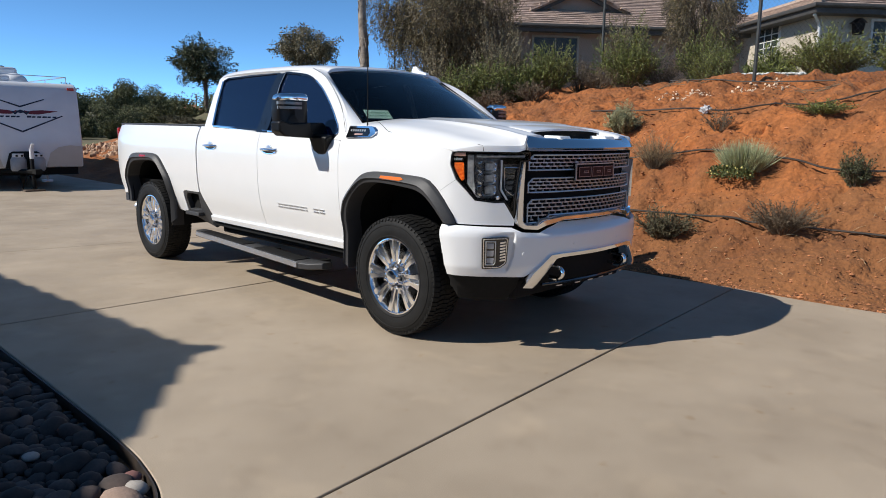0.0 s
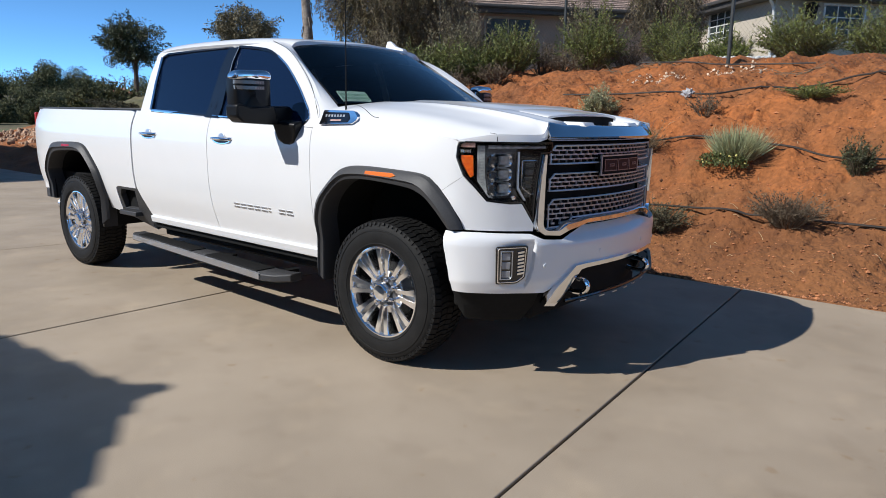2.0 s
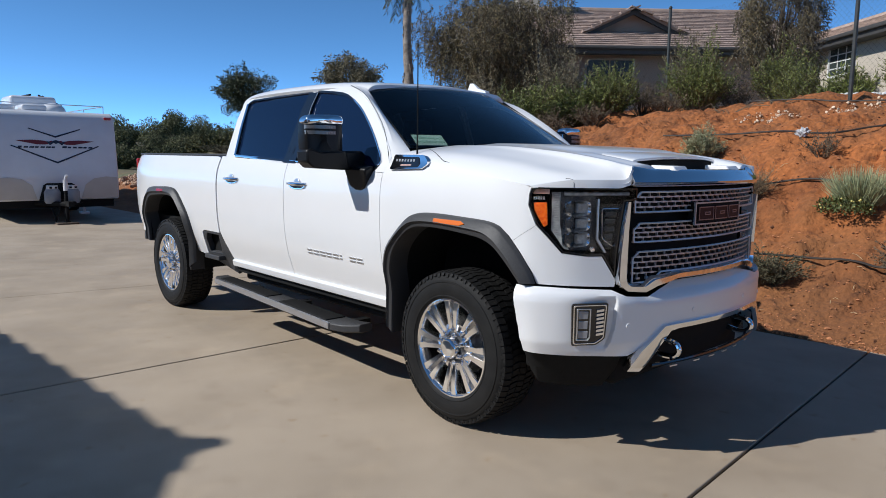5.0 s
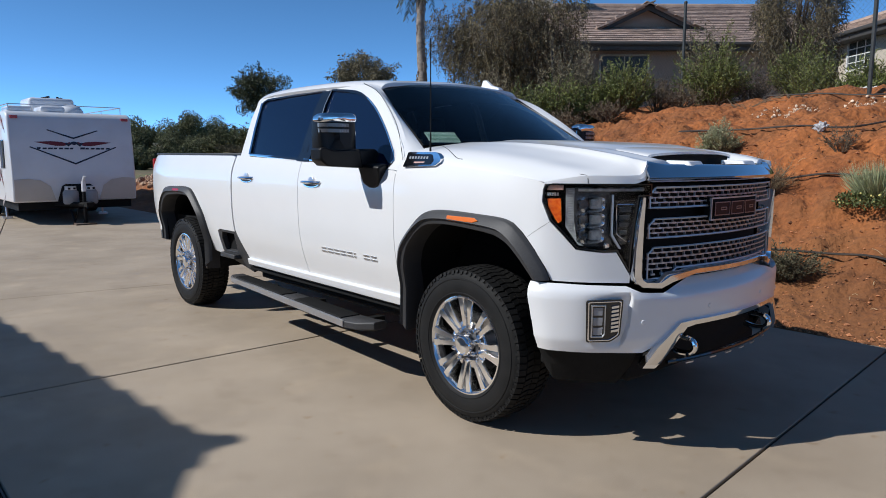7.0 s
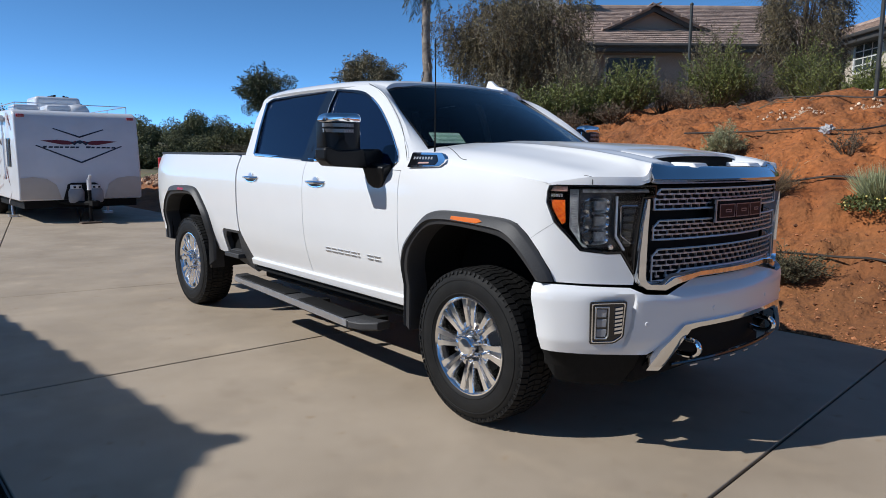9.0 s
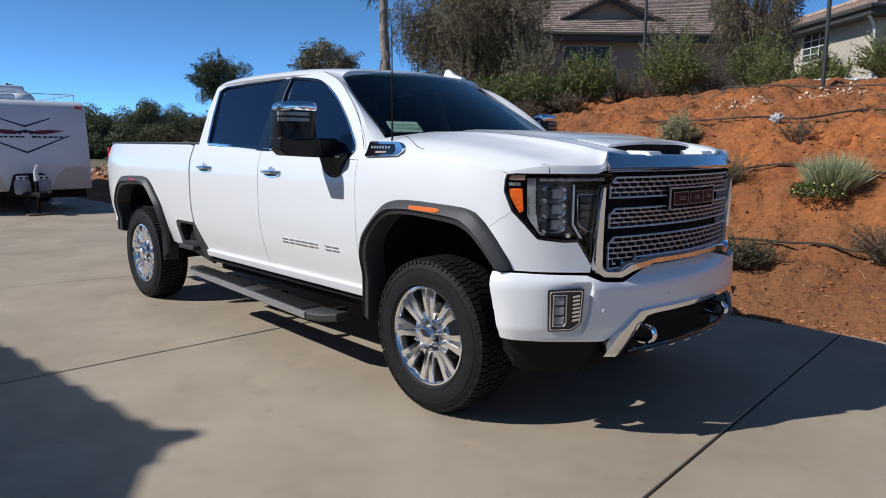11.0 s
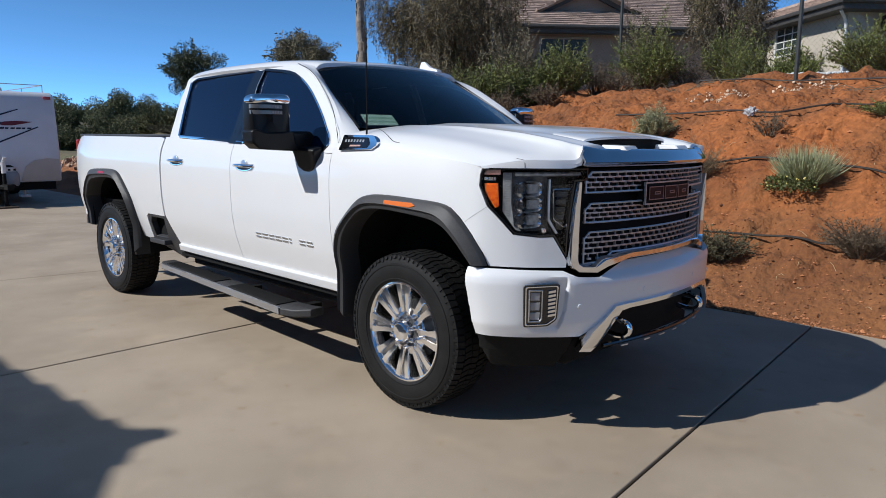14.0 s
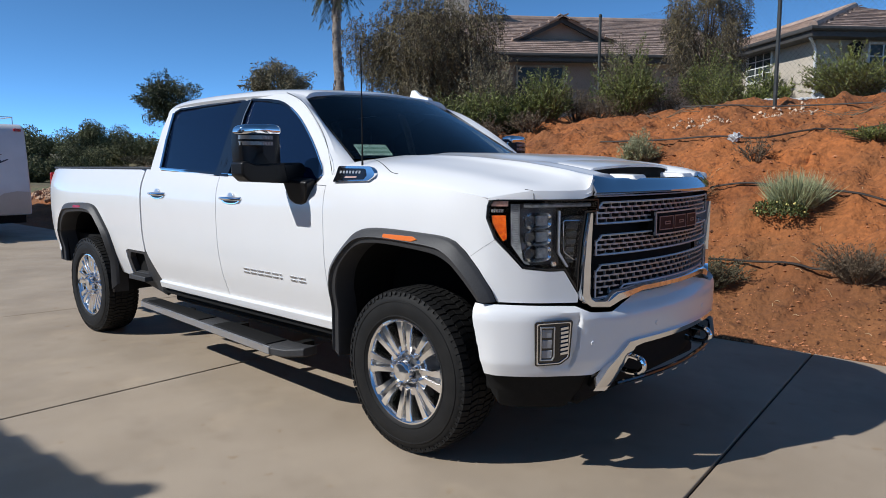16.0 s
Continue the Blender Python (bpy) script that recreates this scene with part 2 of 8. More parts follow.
# ---- mesh helpers ----
def part(name, bm, material, parent=None, label="", bevel=0.0, smooth=35.0, kind="", category="", segments=2):
    """Links a bmesh as one mesh object under a thing or part."""
    me = bpy.data.meshes.new(name)
    if bm.faces:
        bmesh.ops.recalc_face_normals(bm, faces=bm.faces[:])
    bm.to_mesh(me)
    bm.free()
    me.materials.append(M[material] if isinstance(material, str) else material)
    if smooth:
        me.polygons.foreach_set("use_smooth", [True] * len(me.polygons))
        me.set_sharp_from_angle(angle=radians(smooth))
    ob = new(name, me)
    if parent is not None:
        ob.parent = parent
        up = parent
        off = Vector(up.location)
        while up.parent is not None:
            up = up.parent
            off += up.location
        ob.matrix_parent_inverse = Matrix.Identity(4)
        ob.location = -off
    if bevel:
        mod = ob.modifiers.new("bevel", "BEVEL")
        mod.width, mod.segments, mod.limit_method, mod.angle_limit = bevel, segments, "ANGLE", radians(40)
    return tagged(ob, label, category, "", kind)


def thing(name, at, label, category, group="", kind=""):
    ob = new(name)
    ob.location = at
    ob.empty_display_size = 0.2
    return tagged(ob, label, category, group, kind)


def box(bm, lo, hi, m=None):
    x0, y0, z0 = lo
    x1, y1, z1 = hi
    vs = [bm.verts.new(p) for p in ((x0, y0, z0), (x1, y0, z0), (x1, y1, z0), (x0, y1, z0), (x0, y0, z1), (x1, y0, z1), (x1, y1, z1), (x0, y1, z1))]
    for f in ((3, 2, 1, 0), (4, 5, 6, 7), (0, 1, 5, 4), (1, 2, 6, 5), (2, 3, 7, 6), (3, 0, 4, 7)):
        bm.faces.new([vs[i] for i in f])
    if m is not None:
        bmesh.ops.transform(bm, matrix=m, verts=vs)
    return vs


def ring_at(bm, centre, u, v, r, n, phase=0.0, ru=1.0, rv=1.0):
    return [bm.verts.new(centre + u * (math.cos(phase + 2 * math.pi * i / n) * r * ru) + v * (math.sin(phase + 2 * math.pi * i / n) * r * rv)) for i in range(n)]


def skin(bm, rings, close=True, caps=True):
    n = len(rings[0])
    for a, b in zip(rings, rings[1:]):
        for i in range(n if close else n - 1):
            j = (i + 1) % n
            bm.faces.new((a[i], a[j], b[j], b[i]))
    if caps and close:
        bm.faces.new(rings[0][::-1])
        bm.faces.new(rings[-1])


def tube(bm, pts, radii, n=8):
    """A round bar along points, with a radius for each (or one for all)."""
    pts = [Vector(p) for p in pts]
    if not isinstance(radii, (list, tuple)):
        radii = [radii] * len(pts)
    rings = []
    ref = None
    for i, p in enumerate(pts):
        d = (pts[min(i + 1, len(pts) - 1)] - pts[max(i - 1, 0)]).normalized()
        if ref is None:
            ref = d.orthogonal().normalized()
        u = (ref - d * ref.dot(d)).normalized()
        ref = u
        rings.append(ring_at(bm, p, u, d.cross(u), radii[i], n))
    skin(bm, rings)


def lathe(bm, profile, centre, axis, n=48, close=False):
    """Turns a profile of (radius, along) round an axis through centre."""
    axis = Vector(axis).normalized()
    u = axis.orthogonal().normalized()
    if abs(axis.y) > 0.9:
        u = Vector((1, 0, 0))
    v = axis.cross(u)
    rings = [ring_at(bm, Vector(centre) + axis * h, u, v, r, n) for r, h in profile]
    skin(bm, rings, caps=not close)
    if close:
        a, b = rings[-1], rings[0]
        for i in range(n):
            j = (i + 1) % n
            bm.faces.new((a[i], a[j], b[j], b[i]))


def curve_through(pts, n=6):
    """A smooth line through points of any dimension (Catmull-Rom)."""
    pts = [tuple(p) for p in pts]
    out = []
    for i in range(len(pts) - 1):
        p0, p1, p2, p3 = pts[max(i - 1, 0)], pts[i], pts[i + 1], pts[min(i + 2, len(pts) - 1)]
        for k in range(n):
            t = k / n
            out.append(tuple(0.5 * (2 * b + (c - a) * t + (2 * a - 5 * b + 4 * c - d) * t * t + (3 * b - a - 3 * c + d) * t ** 3) for a, b, c, d in zip(p0, p1, p2, p3)))
    out.append(pts[-1])
    return out


def lerp(table, x):
    """A value between the rows (x, value) of a table."""
    if x <= table[0][0]:
        return table[0][1]
    for (a, va), (b, vb) in zip(table, table[1:]):
        if x <= b:
            return va + (vb - va) * (x - a) / (b - a)
    return table[-1][1]


def rounded(outline, r, n=4):
    """A 2D outline with its corners rounded by r."""
    out = []
    k = len(outline)
    for i in range(k):
        p, a, b = Vector(outline[i]), Vector(outline[i - 1]), Vector(outline[(i + 1) % k])
        da, db = (a - p), (b - p)
        ra, rb = min(r, da.length * 0.45), min(r, db.length * 0.45)
        s, e = p + da.normalized() * ra, p + db.normalized() * rb
        for j in range(n + 1):
            t = j / n
            out.append(tuple(s * (1 - t) ** 2 + p * (2 * t * (1 - t)) + e * t * t))
    return out


def sheet(outline, place, us=(), vs=(), thick=0.02, bm=None, out=None):
    """A curved plate: a 2D outline, cut into strips at us and vs, laid on place(u, v), with thickness."""
    own = bmesh.new()
    own.faces.new([own.verts.new((u, v, 0)) for u, v in outline])
    for cuts, n in ((us, (1, 0, 0)), (vs, (0, 1, 0))):
        for c in cuts:
            co = (c, 0, 0) if n[0] else (0, c, 0)
            bmesh.ops.bisect_plane(own, geom=own.verts[:] + own.edges[:] + own.faces[:], plane_co=co, plane_no=n)
    for v in own.verts:
        v.co = place(v.co.x, v.co.y)
    face_out(own, out)
    if thick:
        deep(own, thick)
    if bm is None:
        return own
    join(bm, own)
    return bm


def face_out(bm, out):
    """Turns the faces of an open surface towards the way out."""
    bm.normal_update()
    if out is not None and sum((f.normal.dot(Vector(out)) * f.calc_area() for f in bm.faces), 0.0) < 0:
        bmesh.ops.reverse_faces(bm, faces=bm.faces[:])
        bm.normal_update()


def deep(bm, thick):
    """Gives an open surface a back, thick behind its normals."""
    bm.normal_update()
    front = bm.faces[:]
    norm = {v: v.normal.copy() for v in bm.verts}
    back = {v: bm.verts.new(v.co - norm[v] * thick) for v in list(bm.verts)}
    rim = [e for e in bm.edges if len(e.link_faces) == 1]
    for e in rim:
        lp = e.link_loops[0]
        a, b = lp.vert, lp.link_loop_next.vert
        bm.faces.new((b, a, back[a], back[b]))
    for f in front:
        bm.faces.new([back[v] for v in reversed(f.verts)])


def join(bm, other):
    me = bpy.data.meshes.new("tmp")
    other.to_mesh(me)
    other.free()
    bm.from_mesh(me)
    bpy.data.meshes.remove(me)


def patch(rows, nu=6, nv=6, thick=0.02, out=None):
    """A smooth plate through a grid of points."""
    rows = [curve_through(r, nu) for r in rows]
    cols = [curve_through(c, nv) for c in zip(*rows)]
    bm = bmesh.new()
    g = [[bm.verts.new(p) for p in c] for c in cols]
    for a, b in zip(g, g[1:]):
        for i in range(len(a) - 1):
            bm.faces.new((a[i], a[i + 1], b[i + 1], b[i]))
    face_out(bm, out)
    if thick:
        deep(bm, thick)
    return bm


def frange(a, b, n):
    return [a + (b - a) * i / n for i in range(n + 1)]

# ---- ground ----
BANK = [(-0.6, -0.07), (-0.12, -0.05), (0.0, -0.005), (0.15, 0.04), (0.5, 0.19), (0.9, 0.42), (1.9, 1.08), (2.85, 1.70), (3.4, 1.95), (5.5, 2.38), (8.0, 2.58), (14.0, 2.75), (40.0, 3.0)]


def ground_z(x, y):
    """The height of the bare ground: flat under the drive, rising as a cut bank to the house pad."""
    d = y - 2.47 - 0.05 * noise.noise(Vector((x * 0.9, 3.1, 0)))
    near = max(0.0, min(1.0, (-1.0 - x) / 9.0))
    k = 1.0 - 0.30 * near
    z = lerp(BANK, d * k if d > 0 else d)
    if d > 0:
        fade = max(0.0, min(1.0, (x + 32.0) / 16.0))
        z *= 0.15 + 0.85 * fade * fade * (3 - 2 * fade)
        rough = min(1.0, d / 0.8) * (1.0 if y < 12 else 0.3)
        z += rough * (0.11 * noise.noise(Vector((x * 0.8, y * 0.8, 1.7))) + 0.125 * noise.noise(Vector((x * 2.3, y * 1.9, 4.2))) + 0.075 * noise.noise(Vector((x * 5.0, y * 4.5, 9.0))) + 0.036 * noise.noise(Vector((x * 11.0, y * 9.0, 2.0))))
        # ridged crumbs and shallow rills
        if -6.5 < x < 8 and y < 10:
            c = 1.0 - abs(noise.noise(Vector((x * 4.1, y * 3.4, 11.0)))) * 2.4
            z += rough * (0.034 * noise.noise(Vector((x * 17.0, y * 15.0, 6.0))) - 0.05 * max(0.0, c) ** 4)
        # small ledges cut by rain
        z += rough * (0.06 * max(0.0, noise.noise(Vector((x * 1.6, z * 5.0, 7.7)))) - 0.05 * max(0.0, noise.noise(Vector((x * 3.2, y * 1.2, 5.5))) - 0.25))
    far = math.hypot(x, y)
    if far > 70:
        z += (far - 70) * 0.03 * (0.6 + noise.noise(Vector((x * 0.006, y * 0.006, 0))))
    return z


def steps(*spans):
    out = []
    for a, b, s in spans:
        n = max(1, round((b - a) / s))
        out += [a + (b - a) * i / n for i in range(n)]
    return out + [spans[-1][1]]


def ground():
    bm = bmesh.new()
    xs = steps((-900, -100, 80), (-100, -20, 4), (-20, -6, 0.4), (-6, 6, 0.05), (6, 8, 0.2), (8, 40, 2), (40, 900, 86))
    ys = steps((-900, -40, 86), (-40, 2.2, 2.5), (2.2, 7.0, 0.045), (7.0, 10.0, 0.10), (10.0, 40, 1.5), (40, 100, 6), (100, 900, 80))
    g = [[bm.verts.new((x, y, ground_z(x, y))) for y in ys] for x in xs]
    for a, b in zip(g, g[1:]):
        for i in range(len(ys) - 1):
            bm.faces.new((a[i], b[i], b[i + 1], a[i + 1]))
    for f in bm.faces:
        c = f.calc_center_median()
        f.material_index = 1 if (c.y > 10.5 - 0.3 * c.x if c.x < 3 else c.y > 10) or c.x < -26 or (c.x < -9 and c.y > 6.0) or c.x > 30 or c.y < -14 else 0
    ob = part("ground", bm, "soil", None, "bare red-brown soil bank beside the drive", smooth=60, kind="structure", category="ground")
    ob.data.materials.append(M["dry_ground"])
    return ob


ground()


def j1(y):
    return 1.27 - 0.086 * y


def j3(y):
    return -5.12 + 0.16 * y


def j4(x):
    return -1.87 - 0.185 * (x + 9.2)


G = 0.0075
TOE = 2.52
bed_edge = curve_through([(-2.12, -3.10), (-0.6, -3.08), (0.40, -3.075), (0.78, -3.10), (1.07, -3.165), (1.28, -3.30), (1.40, -3.55), (1.45, -4.0), (1.45, -8.0)], 5)
SLABS = [
    [(j1(-3.2) + G, -3.25), (j1(TOE) + G, TOE), (26, TOE), (26, -12), (1.46, -12)] + [p for p in reversed(bed_edge) if p[0] > 1.30],
    [(-2.12 + 0.011, TOE), (j1(TOE) - G, TOE), (j1(-3.2) - G, -3.25)] + [p for p in reversed(bed_edge) if -2.10 < p[0] < 1.20] + [(-2.12 + 0.011, -3.10)],
    [(j3(TOE) + G, TOE), (-2.12 - 0.011, TOE), (-2.12 - 0.011, -3.10), (j3(-3.12) + G, -3.12)],
    [(-24, TOE), (j3(TOE) - G, TOE), (j3(j4(-5.3)) - G, j4(-5.3) + G), (-24, j4(-24) + G)],
    [(-24, j4(-24) - G), (j3(j4(-5.3)) - G, j4(-5.3) - G), (j3(-3.12) - G, -3.12), (-24, -3.3)],
]
drive = thing("driveway", (0, 0, 0), "broad tan concrete driveway with narrow sawn joints", "driveway", kind="structure")
for outline in SLABS:
    slab = sheet(outline, lambda u, v: Vector((u, v, 0.0)), thick=0.12, out=(0, 0, 1))
    part("slab", slab, "concrete", drive, bevel=0.006)
under = bmesh.new()
box(under, (-24, -3.06, -0.30), (26, 2.45, -0.016))
part("joint_filler", under, "gate_dark", drive)

# ---- pickup truck: nose towards +x, front axle over the origin ----
truck = thing("pickup_truck", (-2.0, 0, 0), "clean white crew-cab heavy-duty pickup with chrome trim, parked on the drive", "pickup truck")
SIDE = [(0.40, 0.86), (0.50, 0.895), (0.60, 0.928), (0.70, 0.961), (0.80, 0.989), (0.95, 1.010), (1.12, 1.015), (1.26, 1.012), (1.34, 1.000), (1.40, 0.980), (1.45, 0.958), (1.50, 0.94)]

SIDE = curve_through(SIDE, 4)


def side_y(x, z):
    if z > 1.43:
        y = 0.962 - (z - 1.43) * 0.235 - 0.05 * max(0.0, (z - 1.80) / 0.16) ** 2
        y = min(y, lerp(SIDE, z)) if x > -2.8 else lerp(SIDE, z)
    else:
        y = lerp(SIDE, z)
    if x < -4.3:
        y -= 0.065 * ((-4.3 - x) / 0.65) ** 2
    return y


def on_side(s):
    return lambda u, v: Vector((u, s * side_y(u, v), v))


PLAN = curve_through([(0.3, 1.005), (0.45, 1.0), (0.57, 0.985), (0.70, 0.90), (0.80, 0.79), (0.90, 0.63), (0.97, 0.35), (1.0, 0.0), (0.97, -0.35), (0.90, -0.63), (0.80, -0.79), (0.70, -0.90), (0.57, -0.985), (0.45, -1.0), (0.3, -1.005)], 12)
RUN = [0.3]
for pa, pb in zip(PLAN, PLAN[1:]):
    RUN.append(RUN[-1] + math.dist(pa, pb))
U_MID = RUN[len(RUN) // 2]


def nose(u, off=0.0):
    """The plan of the nose: place and outward way at the run u, from the fender round to the middle."""
    if u <= 0.3:
        return Vector((u, 1.005)), Vector((0, 1))
    for i in range(len(RUN) - 1):
        if u <= RUN[i + 1] or i == len(RUN) - 2:
            a, b = Vector(PLAN[i]), Vector(PLAN[i + 1])
            t = (u - RUN[i]) / (RUN[i + 1] - RUN[i])
            d = (b - a).normalized()
            return a + (b - a) * t, Vector((-d.y, d.x))
    return Vector(PLAN[-1]), Vector((0, -1))


def on_nose(s, off=0.0, lean=0.0, z_ref=1.0, bulge=None):
    """Places (u, z) on the nose, off metres outside it; lean moves it back with height; bulge adds to off by height."""
    def place(u, v):
        if u <= 0.3:
            o = off + (bulge(v) if bulge else 0)
            return Vector((u, s * (side_y(u, v) + o), v))
        p, n = nose(u)
        o = off - lean * (v - z_ref) + (bulge(v) if bulge else 0)
        p = p + n * o
        k = max(0.0, 1 - (u - 0.3) / 0.3)
        y = p.y + k * (side_y(0.3, v) - 1.005)
        return Vector((p.x, s * y, v))
    return place


ARCH_OUT = [(-0.582, 0.5), (-0.578, 0.78), (-0.556, 0.883), (-0.515, 0.959), (-0.404, 1.069), (-0.314, 1.138), (-0.225, 1.165), (-0.08, 1.172), (0.14, 1.166), (0.304, 1.158), (0.382, 1.139), (0.44, 1.096), (0.514, 1.018), (0.577, 0.929), (0.6, 0.876)]
ARCH_IN = [(-0.508, 0.42), (-0.5, 0.74), (-0.478, 0.859), (-0.429, 0.952), (-0.337, 1.039), (-0.26, 1.078), (-0.185, 1.09), (-0.065, 1.094), (0.12, 1.084), (0.25, 1.072), (0.308, 1.058), (0.374, 1.028), (0.436, 0.975), (0.494, 0.908), (0.522, 0.872)]


def belt(x):
    return 1.365 - 0.0395 * x


def both(make):
    for s in (-1, 1):
        make(s)


def fender(s):
    cut = [(x, z) for x, z in ARCH_OUT[1:]]
    outline = [(-0.600, 0.56), (-0.586, 0.56)] + cut + [(0.612, 0.873), (0.976, 0.866), (0.980, 0.898), (0.908, 1.013), (0.843, 1.011), (0.716, 1.025), (0.645, 1.102), (0.589, 1.158), (0.549, 1.253), (0.553, 1.308), (0.561, 1.331), (0.586, 1.342), (0.35, 1.372), (0.0, 1.402), (-0.30, 1.425), (-0.600, 1.440)]
    bm = sheet(outline, on_nose(s), us=frange(-0.5, 0.94, 36), vs=frange(0.6, 1.42, 16), thick=0.018, out=(0.4, s, 0))
    ob = part("fender", bm, "paint", truck, bevel=0.004)
    return ob


def hood():
    cols = [0.985, 0.95, 0.88, 0.78, 0.70, 0.67, 0.655, 0.64, 0.60, 0.50, 0.40, 0.20]
    cols = [-a for a in cols] + [0.0] + cols[::-1]
    ridge = lambda x: lerp([(-0.6, 1.548), (-0.2, 1.546), (0.14, 1.537), (0.36, 1.520), (0.59, 1.493), (0.76, 1.466), (0.89, 1.437), (1.0, 1.437)], x)
    rows = []
    for t in (0.0, 0.33, 0.62, 0.78, 0.92, 0.972, 0.985, 1.0):
        row = []
        for y in cols:
            a = abs(y)
            x0 = -0.17 - 0.42 * (a / 0.985) ** 3
            x1 = lerp([(0, 0.955), (0.35, 0.925), (0.60, 0.884), (0.655, 0.889), (0.70, 0.860), (0.78, 0.808), (0.88, 0.719), (0.955, 0.620), (0.985, 0.565)], a)
            x = x0 + (x1 - x0) * t
            if a >= 0.655:
                # the flank: from the outer edge up to the ridge, hollow towards the front
                edge = 1.432 - 0.090 * t + 0.006 * math.sin(math.pi * t)
                far = lerp([(0.655, 1.0), (0.67, 0.985), (0.70, 0.95), (0.78, 0.84), (0.88, 0.66), (0.95, 0.33), (0.985, 0.0)], a)
                near = lerp([(0.655, 1.0), (0.67, 0.88), (0.70, 0.64), (0.78, 0.43), (0.88, 0.34), (0.95, 0.14), (0.985, 0.0)], a)
                z = edge + (ridge(x) - edge) * (far + (near - far) * t ** 1.5)
                if a == 0.985:
                    y = math.copysign(side_y(x, z) - 0.004, y)
            else:
                z = ridge(x) + lerp([(0.0, 0.019), (0.40, 0.016), (0.50, 0.006), (0.60, -0.001), (0.655, 0.0)], a)
                z -= lerp([(0.62, 0.0), (0.78, 0.065), (0.92, 0.078), (1.0, 0.03)], t) if a <= 0.41 else 0.0
            if 0.95 < t < 1.0 and a > 0.60:
                x = x1 - (0.014 if t < 0.98 else 0.003)
                z = (0.004 if t < 0.98 else -0.004) + lerp([(0.64, 1.437), (0.655, 1.412), (0.67, 1.384), (0.70, 1.377), (0.78, 1.375), (0.88, 1.374), (0.955, 1.356), (0.985, 1.342)], a)
            if t == 1.0:
                z = lerp([(0, 1.405), (0.60, 1.402), (0.655, 1.352), (0.70, 1.337), (0.985, 1.336)], a)
            row.append((x, y, z))
        rows.append(row)
    bm = patch(rows, 4, 6, 0.02, (0, 0, 1))
    return part("hood", bm, "paint", truck, bevel=0.004)


def door_skin(s, x0, x1, name):
    cut = 0.115 if name == "rear_door" else 0.0
    outline = [(x0 + cut, 0.605), (x1, 0.605), (x1, belt(x1) - 0.012), (x0, belt(x0) - 0.012)] + ([(x0, 0.83)] if cut else [])
    bm = sheet(outline, on_side(s), us=frange(x0, x1, 8)[1:-1], vs=frange(0.63, 1.42, 20), thick=0.02, out=(0, s, 0))
    return part(name, bm, "paint", truck, bevel=0.004)


REAR_WIN = [(-2.620, 1.476), (-1.805, 1.443), (-1.655, 1.914), (-1.715, 1.925), (-2.53, 1.908), (-2.585, 1.888)]
FRONT_WIN = [(-1.735, 1.440), (-0.700, 1.400), (-0.672, 1.455), (-0.790, 1.600), (-0.960, 1.755), (-1.085, 1.832), (-1.25, 1.888), (-1.575, 1.922)]


def offset_poly(pts, d):
    """An outline moved outward by d (counter-clockwise outline)."""
    out = []
    n = len(pts)
    for i in range(n):
        a, p, b = Vector(pts[i - 1]), Vector(pts[i]), Vector(pts[(i + 1) % n])
        e1, e2 = (p - a).normalized(), (b - p).normalized()
        n1, n2 = Vector((e1.y, -e1.x)), Vector((e2.y, -e2.x))
        m = (n1 + n2).normalized()
        out.append(tuple(p + m * (d / max(0.35, m.dot(n1)))))
    return out


def ring_sheet(outer, inner, place, thick, out, cuts=3):
    """A frame between two outlines of equal count."""
    bm = bmesh.new()
    n = len(outer)
    grid = []
    for i in range(n):
        j = (i + 1) % n
        for k in range(cuts):
            t = k / cuts
            o = Vector(outer[i]).lerp(Vector(outer[j]), t)
            q = Vector(inner[i]).lerp(Vector(inner[j]), t)
            grid.append([bm.verts.new(place(*o.lerp(q, w))) for w in (0, 0.5, 1)])
    m = len(grid)
    for i in range(m):
        a, b = grid[i], grid[(i + 1) % m]
        for k in range(2):
            bm.faces.new((a[k], b[k], b[k + 1], a[k + 1]))
    face_out(bm, out)
    deep(bm, thick)
    return bm


